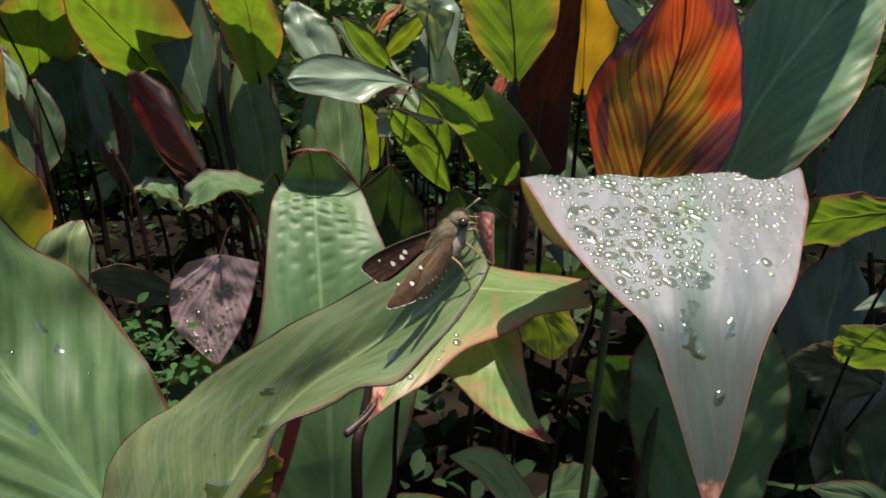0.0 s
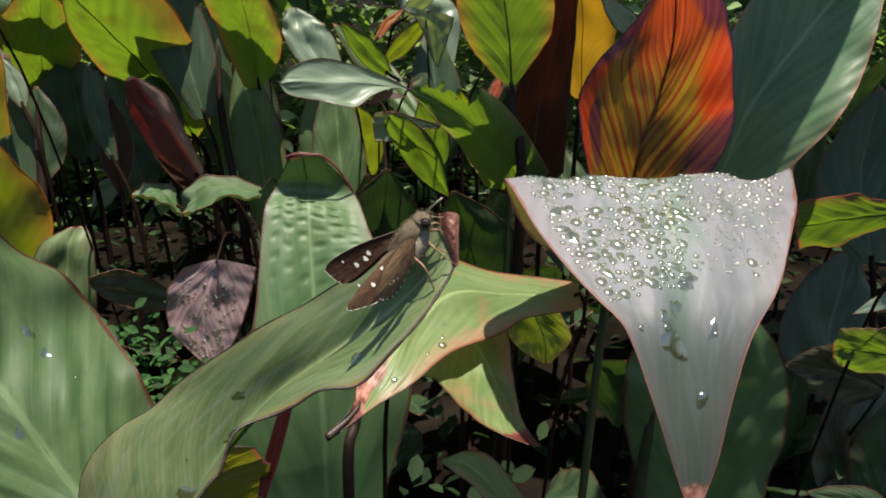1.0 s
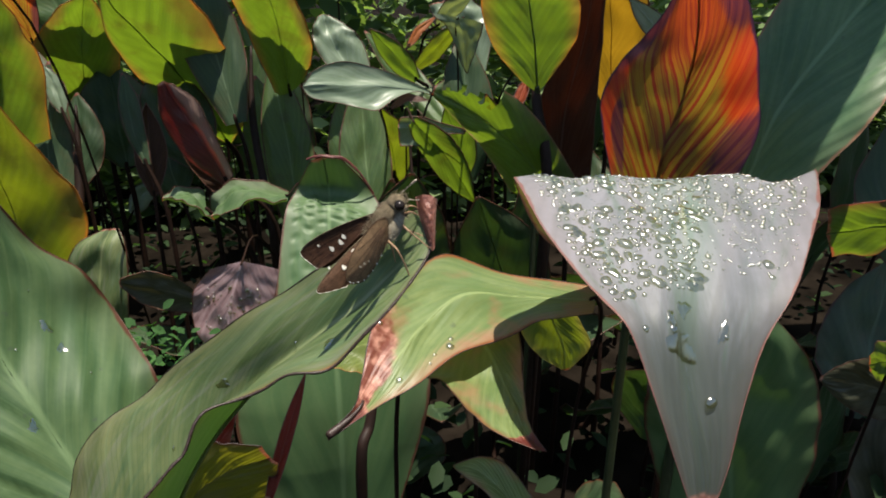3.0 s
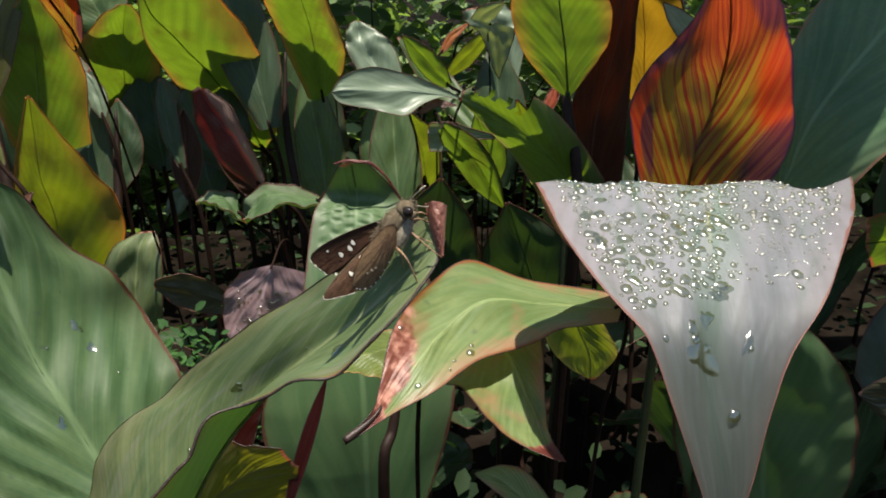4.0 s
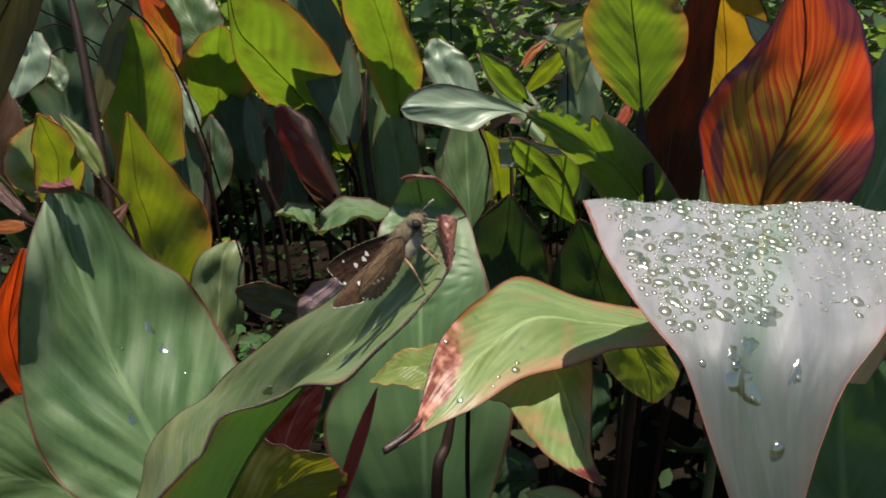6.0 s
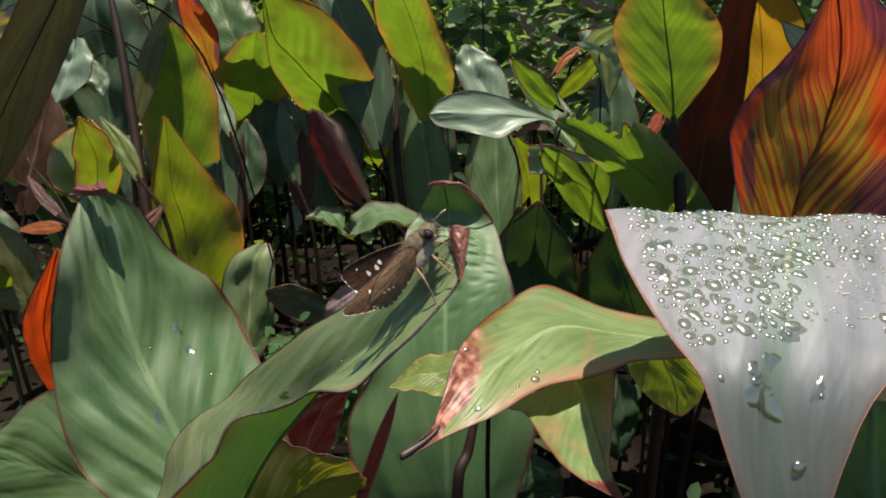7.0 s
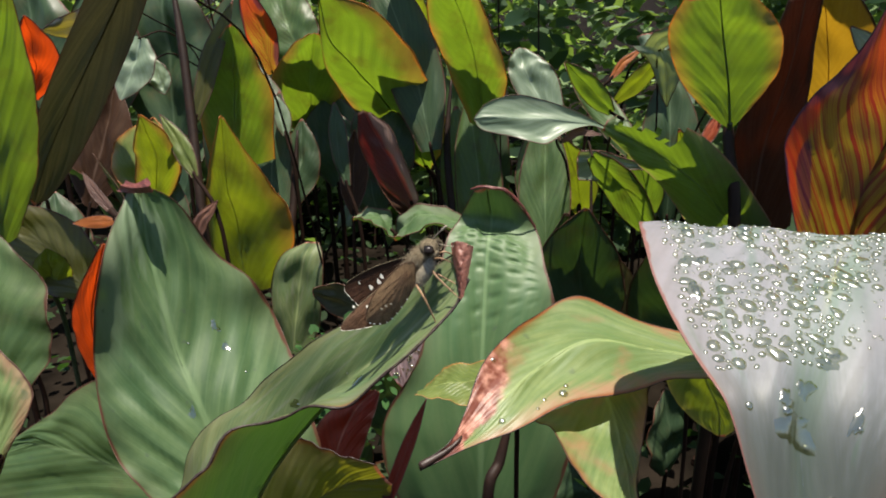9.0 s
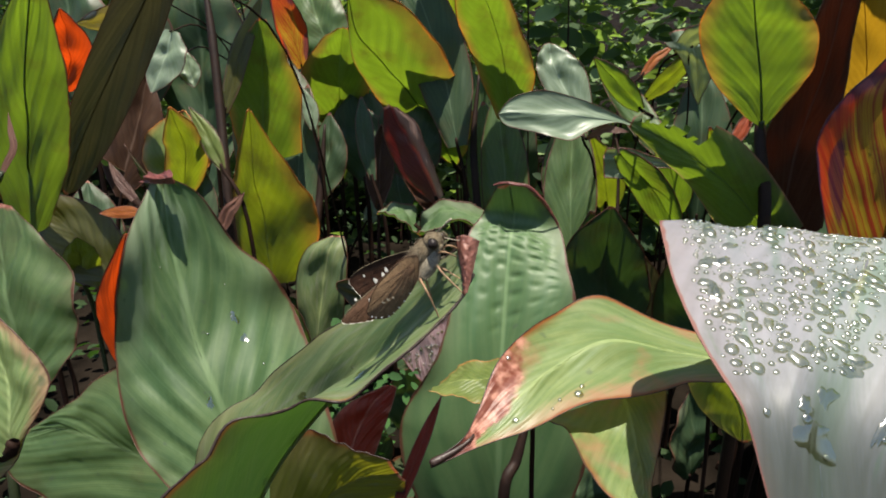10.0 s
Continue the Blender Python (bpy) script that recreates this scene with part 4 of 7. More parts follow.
canna_leaf("dim pale canna leaf", "paleleaf",
    [(-0.3574, 0.9862, 0.136), (-0.356, 0.9934, 0.1532), (-0.3462, 1.0003, 0.1693), (-0.3267, 1.0034, 0.1766), (-0.3067, 1.0035, 0.1769)],
    [(-0.353, 0.985, 0.1332), (-0.3444, 0.9904, 0.1459), (-0.3359, 0.9958, 0.1587), (-0.3212, 0.9995, 0.1675), (-0.3064, 1.0033, 0.1764)],
    [(-0.3485, 0.9838, 0.1304), (-0.3328, 0.9873, 0.1387), (-0.3256, 0.9913, 0.148), (-0.3157, 0.9957, 0.1584), (-0.3061, 1.0031, 0.1759)])
canna_leaf("rounded pale green canna leaf", "sage",
    [(-0.2935, 0.625, 0.1101), (-0.3046, 0.6325, 0.1575), (-0.3074, 0.64, 0.1967), (-0.2929, 0.6475, 0.2282), (-0.269, 0.655, 0.2404)],
    [(-0.2863, 0.625, 0.11), (-0.281, 0.6325, 0.157), (-0.2759, 0.64, 0.196), (-0.2691, 0.6475, 0.2246), (-0.2607, 0.655, 0.2415)],
    [(-0.2755, 0.625, 0.1097), (-0.2554, 0.6325, 0.1464), (-0.2478, 0.64, 0.1955), (-0.2477, 0.6475, 0.2274), (-0.2537, 0.655, 0.2414)])
canna_leaf("hanging purple canna leaf with water specks", "purple",
    [(-0.1322, 0.4892, 0.2704), (-0.1468, 0.4868, 0.2508), (-0.1464, 0.4823, 0.2182), (-0.1216, 0.477, 0.186)],
    [(-0.1069, 0.4895, 0.2759), (-0.117, 0.4861, 0.2491), (-0.1233, 0.4816, 0.2166), (-0.1192, 0.4766, 0.1839)],
    [(-0.0782, 0.488, 0.2676), (-0.0854, 0.4847, 0.2425), (-0.0979, 0.4805, 0.2125), (-0.116, 0.4768, 0.1856)], key='PURP')
canna_leaf("glossy dark red canna leaf", "wine",
    [(-0.1007, 0.2361, 0.2883), (-0.0979, 0.2438, 0.3065), (-0.0894, 0.2497, 0.3204), (-0.0707, 0.2543, 0.3312)],
    [(-0.0871, 0.2368, 0.29), (-0.0831, 0.245, 0.3093), (-0.076, 0.2508, 0.323), (-0.0676, 0.2544, 0.3315)],
    [(-0.0764, 0.2373, 0.2914), (-0.0711, 0.2455, 0.3106), (-0.0672, 0.2506, 0.3227), (-0.0654, 0.2541, 0.3308)], rim='char')
canna_leaf("olive canna leaf with a torn orange edge", "olive",
    [(-0.1, 0.2029, 0.3381), (-0.0837, 0.2041, 0.3409), (-0.0674, 0.2023, 0.3368), (-0.0517, 0.2015, 0.3348)],
    [(-0.1022, 0.1922, 0.2823), (-0.0843, 0.2021, 0.3056), (-0.0675, 0.205, 0.32), (-0.0496, 0.2045, 0.3266)],
    [(-0.0765, 0.1987, 0.2719), (-0.0581, 0.2063, 0.2951), (-0.0497, 0.2065, 0.3108), (-0.047, 0.2045, 0.3239)], rim='rust')
canna_leaf("dark red rolled canna shoot", "wine",
    [(-0.0539, 0.1999, 0.3054), (-0.0507, 0.2057, 0.3192), (-0.0461, 0.2114, 0.3329), (-0.0415, 0.2158, 0.3431), (-0.0359, 0.22, 0.3529)],
    [(-0.053, 0.1998, 0.3052), (-0.0483, 0.2055, 0.3188), (-0.0436, 0.2112, 0.3323), (-0.0397, 0.2156, 0.3426), (-0.0358, 0.22, 0.3529)],
    [(-0.0521, 0.1997, 0.305), (-0.046, 0.2053, 0.3183), (-0.0411, 0.211, 0.3317), (-0.0379, 0.2154, 0.3422), (-0.0357, 0.22, 0.3529)], rim='char')
canna_leaf("small yellow-green canna leaf tip with a rolled edge", "yellow",
    [(-0.007, 0.218, 0.3734), (-0.0183, 0.218, 0.3717), (-0.0271, 0.218, 0.3676), (-0.0359, 0.218, 0.3593)],
    [(-0.0083, 0.206, 0.3723), (-0.0187, 0.206, 0.3707), (-0.0273, 0.206, 0.3687), (-0.0355, 0.206, 0.3654)],
    [(-0.0104, 0.196, 0.3663), (-0.0173, 0.196, 0.3677), (-0.0256, 0.196, 0.3701), (-0.034, 0.196, 0.3707)], rim='gold', dry_from=0.99, pillow=0.0002)
canna_leaf("pale green canna leaf tip near the soil", "cream",
    [(0.0698, 0.2171, 0.2566), (0.0495, 0.23, 0.2868), (0.0367, 0.2331, 0.2941), (0.023, 0.2321, 0.2918)],
    [(0.064, 0.2143, 0.2498), (0.0464, 0.2255, 0.2762), (0.0338, 0.2306, 0.2884), (0.0225, 0.2318, 0.2911)],
    [(0.0559, 0.2147, 0.2508), (0.0397, 0.2253, 0.2757), (0.0309, 0.2287, 0.2839), (0.0232, 0.2314, 0.2901)])
canna_leaf("large shaded green canna leaf", "blister",
    [(0.176, 0.2962, 0.1536), (0.1416, 0.2934, 0.2485), (0.1358, 0.2881, 0.3), (0.1564, 0.2792, 0.3484)],
    [(0.2133, 0.2944, 0.144), (0.1933, 0.2921, 0.2348), (0.1775, 0.2868, 0.2969), (0.163, 0.2783, 0.3517)],
    [(0.2453, 0.2928, 0.1456), (0.2457, 0.2898, 0.2346), (0.2255, 0.2853, 0.2934), (0.172, 0.2788, 0.3475)])
canna_leaf("bright green canna leaf with a red edge", "green",
    [(0.319, 0.3042, 0.359), (0.2879, 0.3063, 0.3579), (0.2723, 0.3142, 0.3463), (0.2469, 0.318, 0.342)],
    [(0.3109, 0.299, 0.3675), (0.2775, 0.299, 0.3698), (0.2547, 0.3022, 0.3665), (0.2306, 0.3067, 0.3614)],
    [(0.3032, 0.2941, 0.3752), (0.2671, 0.2915, 0.3811), (0.2358, 0.2884, 0.3871), (0.2184, 0.2942, 0.3803)], rim='red')
canna_leaf("sunlit yellow-green canna leaf", "green",
    [(0.4243, 0.3486, 0.1968), (0.3646, 0.3414, 0.2236), (0.3278, 0.3394, 0.2336), (0.3051, 0.3319, 0.2526)],
    [(0.3953, 0.334, 0.2355), (0.3427, 0.3284, 0.2546), (0.3138, 0.3272, 0.2608), (0.3, 0.3287, 0.2597)],
    [(0.3721, 0.3214, 0.2646), (0.3202, 0.3142, 0.2844), (0.2933, 0.3161, 0.2843), (0.2939, 0.3237, 0.2701)], rim='tan')
canna_leaf("dim olive canna leaf", "bronze",
    [(0.3902, 0.3646, 0.1853), (0.3654, 0.3655, 0.1814), (0.3431, 0.3663, 0.1888), (0.3243, 0.3668, 0.1996), (0.3018, 0.3671, 0.2209)],
    [(0.3898, 0.3646, 0.1939), (0.3649, 0.3653, 0.204), (0.3407, 0.3659, 0.2137), (0.321, 0.3665, 0.2178), (0.3016, 0.3671, 0.2219)],
    [(0.3895, 0.3645, 0.2025), (0.3642, 0.3648, 0.2259), (0.338, 0.3653, 0.2379), (0.3176, 0.366, 0.2356), (0.3014, 0.367, 0.2229)])
canna_leaf("pale leaf in bright sun", "paleleaf",
    [(0.3968, 0.3634, 0.2812), (0.3816, 0.3606, 0.2746), (0.3657, 0.3589, 0.2705), (0.3514, 0.3579, 0.2682), (0.3361, 0.3577, 0.2678)],
    [(0.3961, 0.3641, 0.283), (0.3797, 0.3626, 0.2792), (0.3635, 0.361, 0.2755), (0.3497, 0.3594, 0.2717), (0.336, 0.3578, 0.268)],
    [(0.3953, 0.3649, 0.2847), (0.3777, 0.3645, 0.2839), (0.3612, 0.3631, 0.2805), (0.348, 0.3609, 0.2753), (0.3359, 0.3579, 0.2682)])
canna_leaf("dull green canna leaf low down", "dark",
    [(0.2456, 0.1932, 0.2384), (0.228, 0.1966, 0.2466), (0.2154, 0.2007, 0.2562), (0.204, 0.2031, 0.2618), (0.1915, 0.2071, 0.2714)],
    [(0.2479, 0.194, 0.2404), (0.2339, 0.1988, 0.2517), (0.2202, 0.2035, 0.2628), (0.2058, 0.2054, 0.2673), (0.1916, 0.2073, 0.2717)],
    [(0.2502, 0.1948, 0.2424), (0.2399, 0.201, 0.2569), (0.2249, 0.2063, 0.2695), (0.2075, 0.2077, 0.2727), (0.1917, 0.2074, 0.272)])
canna_leaf("dark green canna leaf in shade", "dark",
    [(0.4076, 0.4414, 0.2603), (0.3805, 0.4538, 0.2894), (0.3727, 0.4693, 0.3259), (0.3958, 0.4858, 0.3647), (0.4333, 0.4988, 0.3954)],
    [(0.4216, 0.4418, 0.2612), (0.4168, 0.4549, 0.292), (0.4121, 0.4678, 0.3225), (0.4235, 0.4832, 0.3588), (0.4349, 0.4987, 0.3951)],
    [(0.4357, 0.4422, 0.2621), (0.4539, 0.456, 0.2947), (0.4524, 0.4664, 0.319), (0.4517, 0.4807, 0.3528), (0.4365, 0.4985, 0.3948)])
canna_leaf("dark bronze canna leaf", "bronze",
    [(0.3742, 0.3613, 0.0716), (0.3624, 0.376, 0.1062), (0.3675, 0.3913, 0.1421), (0.3996, 0.4035, 0.1709), (0.4409, 0.4115, 0.1898)],
    [(0.3853, 0.3603, 0.0691), (0.3914, 0.3733, 0.0998), (0.3974, 0.3863, 0.1305), (0.4197, 0.3987, 0.1597), (0.4421, 0.4113, 0.1892)],
    [(0.3965, 0.3592, 0.0665), (0.4209, 0.3705, 0.0933), (0.4279, 0.3813, 0.1186), (0.44, 0.3939, 0.1484), (0.4432, 0.411, 0.1886)])
canna_leaf("round-tipped green canna leaf", "green",
    [(0.106, 0.4949, 0.4086), (0.0823, 0.4836, 0.4345), (0.0697, 0.467, 0.4657), (0.076, 0.4537, 0.487)],
    [(0.1193, 0.4984, 0.3994), (0.1126, 0.4855, 0.4303), (0.1031, 0.4693, 0.4622), (0.095, 0.4527, 0.489)],
    [(0.1255, 0.4948, 0.4084), (0.1397, 0.4825, 0.4365), (0.1357, 0.4672, 0.4662), (0.1147, 0.454, 0.4876)], rim='orange')
canna_leaf("pale pinkish canna leaf", "paleleaf",
    [(0.1642, 1.0601, 0.3101), (0.1298, 1.082, 0.3617), (0.1095, 1.0936, 0.3892), (0.0977, 1.1036, 0.4125)],
    [(0.1758, 1.06, 0.31), (0.1562, 1.082, 0.3617), (0.1402, 1.0954, 0.3932), (0.1153, 1.1053, 0.4166)],
    [(0.1835, 1.0651, 0.3219), (0.1972, 1.0904, 0.3816), (0.185, 1.1005, 0.4054), (0.1595, 1.1088, 0.4249)])
canna_leaf("pale wet canna leaf", "paleleaf",
    [(-0.0311, 0.7249, 0.3649), (-0.0537, 0.7386, 0.3974), (-0.0579, 0.7468, 0.4166), (-0.0517, 0.7525, 0.4302)],
    [(-0.0078, 0.7227, 0.3599), (-0.0332, 0.7387, 0.3975), (-0.0434, 0.7479, 0.4192), (-0.046, 0.7534, 0.4323)],
    [(0.0031, 0.7262, 0.3681), (-0.006, 0.741, 0.4029), (-0.0202, 0.7478, 0.4191), (-0.0383, 0.7525, 0.4301)])
canna_leaf("dark maroon canna leaf", "maroon",
    [(0.115, 0.5162, 0.3119), (0.123, 0.508, 0.3842), (0.1352, 0.4971, 0.4442), (0.143, 0.4865, 0.4865)],
    [(0.1447, 0.5162, 0.3057), (0.1455, 0.5085, 0.3793), (0.1518, 0.498, 0.4402), (0.152, 0.486, 0.4884)],
    [(0.1718, 0.5141, 0.3253), (0.1682, 0.507, 0.3881), (0.1645, 0.4972, 0.4443), (0.1615, 0.4866, 0.4867)])
canna_leaf("yellow-orange canna leaf glowing in the sun", "amber",
    [(0.2145, 0.6244, 0.3643), (0.1772, 0.5863, 0.4127), (0.154, 0.5481, 0.4577), (0.1503, 0.51, 0.4878)],
    [(0.2234, 0.6244, 0.3614), (0.2056, 0.5863, 0.4124), (0.1872, 0.5481, 0.4535), (0.1682, 0.51, 0.488)],
    [(0.2334, 0.6244, 0.3639), (0.2354, 0.5863, 0.417), (0.2181, 0.5481, 0.4578), (0.1858, 0.51, 0.4882)])
canna_leaf("small pale green canna leaf", "paleleaf",
    [(0.2224, 0.5134, 0.4299), (0.2115, 0.5151, 0.4339), (0.2043, 0.5179, 0.4404), (0.1974, 0.5223, 0.4507), (0.1934, 0.5275, 0.4631)],
    [(0.225, 0.5142, 0.4317), (0.2182, 0.5172, 0.4387), (0.2115, 0.5201, 0.4456), (0.2026, 0.5239, 0.4545), (0.1937, 0.5276, 0.4633)],
    [(0.2276, 0.515, 0.4335), (0.225, 0.5192, 0.4435), (0.2187, 0.5223, 0.4509), (0.2077, 0.5255, 0.4583), (0.194, 0.5277, 0.4635)])
canna_leaf("green canna leaf in shade", "dark",
    [(0.0231, 0.56, 0.1873), (-0.0047, 0.545, 0.2266), (-0.0129, 0.53, 0.2722), (0, 0.515, 0.311), (0.0242, 0.5, 0.3395)],
    [(0.0357, 0.56, 0.1907), (0.029, 0.545, 0.2338), (0.0224, 0.53, 0.2741), (0.0241, 0.515, 0.3081), (0.0255, 0.5, 0.3395)],
    [(0.0488, 0.56, 0.194), (0.0614, 0.545, 0.241), (0.0567, 0.53, 0.2755), (0.0477, 0.515, 0.3048), (0.0268, 0.5, 0.339)])
canna_leaf("narrow upright green canna leaf", "green",
    [(-0.0946, 0.7348, 0.1837), (-0.1161, 0.7568, 0.2354), (-0.1241, 0.7788, 0.2872), (-0.1239, 0.797, 0.3301), (-0.1132, 0.8163, 0.3757)],
    [(-0.085, 0.7353, 0.1848), (-0.0911, 0.7581, 0.2384), (-0.0971, 0.7806, 0.2915), (-0.1047, 0.7986, 0.3339), (-0.1121, 0.8164, 0.376)],
    [(-0.0753, 0.7357, 0.1859), (-0.0658, 0.7594, 0.2415), (-0.0699, 0.7824, 0.2958), (-0.0853, 0.8002, 0.3378), (-0.1111, 0.8165, 0.3762)])
canna_leaf("bright green canna leaf", "yellow",
    [(0.0177, 0.7187, 0.2602), (0.0027, 0.7026, 0.2848), (-0.0015, 0.6858, 0.308), (-0.0017, 0.6666, 0.3324), (0.0046, 0.6428, 0.3596)],
    [(0.0249, 0.7176, 0.2615), (0.0211, 0.6997, 0.2881), (0.0174, 0.6812, 0.3133), (0.0111, 0.6622, 0.3373), (0.0052, 0.6425, 0.3598)],
    [(0.0321, 0.7165, 0.2628), (0.0394, 0.6968, 0.2914), (0.0361, 0.6766, 0.3187), (0.0237, 0.6578, 0.3421), (0.0059, 0.6423, 0.3601)])
canna_leaf("bright green hanging canna leaf", "green",
    [(0.0311, 0.5159, 0.3792), (0.051, 0.526, 0.3663), (0.0682, 0.5405, 0.3461), (0.0805, 0.5587, 0.3179), (0.0885, 0.5775, 0.2848)],
    [(0.028, 0.5187, 0.3754), (0.0428, 0.5332, 0.3557), (0.0587, 0.5474, 0.335), (0.0729, 0.5628, 0.3103), (0.0881, 0.5777, 0.2843)],
    [(0.0247, 0.5215, 0.3714), (0.0343, 0.5403, 0.3446), (0.0486, 0.554, 0.3235), (0.0651, 0.5669, 0.3025), (0.0877, 0.578, 0.2839)])
canna_leaf("small grey-green curled canna leaf", "paleleaf",
    [(0.073, 0.545, 0.3609), (0.0514, 0.54, 0.3683), (0.035, 0.535, 0.3745), (0.019, 0.53, 0.3752)],
    [(0.073, 0.545, 0.3595), (0.0514, 0.54, 0.3637), (0.0372, 0.535, 0.3663), (0.017, 0.53, 0.3672)],
    [(0.0731, 0.545, 0.3576), (0.0551, 0.54, 0.358), (0.0393, 0.535, 0.3514), (0.0185, 0.53, 0.3525)])
canna_leaf("plain green canna leaf", "green",
    [(0.0822, 0.7336, 0.3089), (0.0552, 0.7677, 0.3251), (0.0323, 0.8043, 0.3473), (0.0129, 0.8566, 0.3682), (-0.0037, 0.9123, 0.3969)],
    [(0.0862, 0.7349, 0.3118), (0.0662, 0.7711, 0.3331), (0.0446, 0.8082, 0.3566), (0.022, 0.8597, 0.3755), (-0.0031, 0.9124, 0.3974)],
    [(0.0902, 0.7361, 0.3148), (0.0772, 0.7745, 0.3411), (0.0568, 0.8122, 0.3659), (0.0311, 0.8628, 0.3828), (-0.0026, 0.9126, 0.3978)])
canna_leaf("upright green canna leaf in shade", "green",
    [(-0.0136, 0.5586, 0.2803), (-0.028, 0.5697, 0.3066), (-0.0316, 0.5813, 0.3339), (-0.026, 0.5939, 0.3635), (-0.0117, 0.6062, 0.3924)],
    [(-0.0059, 0.5587, 0.2807), (-0.0077, 0.5701, 0.3074), (-0.0094, 0.5814, 0.3342), (-0.0101, 0.5938, 0.3633), (-0.0108, 0.6062, 0.3924)],
    [(0.0017, 0.5589, 0.2812), (0.0123, 0.5705, 0.3083), (0.0123, 0.5816, 0.3345), (0.0056, 0.5937, 0.3631), (-0.0099, 0.6061, 0.3924)])
canna_leaf("plain green canna leaf", "green",
    [(-0.0413, 0.7154, 0.2659), (-0.0485, 0.7281, 0.2959), (-0.0444, 0.7396, 0.3229), (-0.0351, 0.7483, 0.3435), (-0.0162, 0.7572, 0.3645)],
    [(-0.0331, 0.7148, 0.2645), (-0.0269, 0.7266, 0.2923), (-0.0208, 0.7384, 0.32), (-0.018, 0.7478, 0.3422), (-0.0152, 0.7572, 0.3644)],
    [(-0.0248, 0.7142, 0.2631), (-0.0052, 0.7251, 0.2887), (0.0031, 0.7371, 0.3171), (-0.0007, 0.7473, 0.341), (-0.0142, 0.7572, 0.3643)])
canna_leaf("dark green canna leaf in shade", "dark",
    [(-0.2404, 0.8034, 0.2172), (-0.2633, 0.8117, 0.2368), (-0.2715, 0.8202, 0.2568), (-0.2856, 0.8366, 0.2954), (-0.2912, 0.856, 0.3413)],
    [(-0.2309, 0.8046, 0.2202), (-0.2386, 0.8151, 0.2448), (-0.2462, 0.8255, 0.2692), (-0.2684, 0.841, 0.3058), (-0.2902, 0.8563, 0.3419)],
    [(-0.2214, 0.8059, 0.2232), (-0.2137, 0.8185, 0.2529), (-0.2207, 0.8308, 0.2818), (-0.251, 0.8454, 0.3163), (-0.2893, 0.8565, 0.3424)])
canna_leaf("dark green canna leaf in shade", "dark",
    [(-0.0037, 0.57, 0.1656), (-0.0137, 0.5575, 0.2165), (-0.011, 0.545, 0.2598), (-0.0049, 0.5325, 0.2941), (0.0098, 0.52, 0.3287)],
    [(0.0055, 0.57, 0.1642), (0.0101, 0.5575, 0.2132), (0.0136, 0.545, 0.2582), (0.0121, 0.5325, 0.2948), (0.0107, 0.52, 0.3286)],
    [(0.0153, 0.57, 0.1628), (0.0339, 0.5575, 0.2098), (0.0383, 0.545, 0.2567), (0.0291, 0.5325, 0.2955), (0.0116, 0.52, 0.3286)])
canna_leaf("green canna leaf in shade", "dark",
    [(-0.3815, 0.857, 0.2156), (-0.392, 0.8699, 0.2459), (-0.3894, 0.8805, 0.271), (-0.3825, 0.8914, 0.2966), (-0.3643, 0.904, 0.3264)],
    [(-0.3717, 0.8564, 0.2142), (-0.3664, 0.8683, 0.2423), (-0.3612, 0.8803, 0.2704), (-0.3622, 0.8922, 0.2985), (-0.3632, 0.9041, 0.3265)],
    [(-0.3619, 0.8558, 0.2128), (-0.3406, 0.8668, 0.2387), (-0.3326, 0.88, 0.2697), (-0.3417, 0.893, 0.3004), (-0.3621, 0.9041, 0.3266)])
canna_leaf("green canna leaf in shade", "green",
    [(-0.1279, 0.8462, 0.1902), (-0.1534, 0.8597, 0.222), (-0.1622, 0.8741, 0.2558), (-0.1613, 0.8922, 0.2985), (-0.1468, 0.9112, 0.3432)],
    [(-0.1162, 0.8469, 0.1918), (-0.1223, 0.8614, 0.2261), (-0.1284, 0.876, 0.2604), (-0.1369, 0.8936, 0.3018), (-0.1454, 0.9112, 0.3433)],
    [(-0.1045, 0.8476, 0.1935), (-0.0916, 0.8631, 0.2301), (-0.0951, 0.8779, 0.2649), (-0.1128, 0.8949, 0.305), (-0.1441, 0.9113, 0.3435)])
canna_leaf("dark green canna leaf in shade", "dark",
    [(-0.4835, 0.6772, 0.1759), (-0.496, 0.6917, 0.2101), (-0.4935, 0.704, 0.2389), (-0.4913, 0.7178, 0.2715), (-0.477, 0.7336, 0.3087)],
    [(-0.4727, 0.6767, 0.1748), (-0.4675, 0.6904, 0.207), (-0.4623, 0.704, 0.2391), (-0.469, 0.7188, 0.2739), (-0.4757, 0.7336, 0.3089)],
    [(-0.4619, 0.6763, 0.1737), (-0.4394, 0.6891, 0.2039), (-0.4317, 0.7041, 0.2392), (-0.4471, 0.7198, 0.2763), (-0.4745, 0.7337, 0.309)])
canna_leaf("yellow-green canna leaf under the arching one", "yellow",
    [(0.0601, 0.272, 0.3494), (0.0593, 0.2763, 0.3352), (0.0701, 0.2807, 0.315), (0.0862, 0.285, 0.3008)],
    [(0.0703, 0.272, 0.3502), (0.0769, 0.2763, 0.3342), (0.0843, 0.2807, 0.3174), (0.0873, 0.285, 0.3002)],
    [(0.0812, 0.272, 0.35), (0.0899, 0.2763, 0.3338), (0.0977, 0.2807, 0.317), (0.0894, 0.285, 0.3006)], rim='yellow')
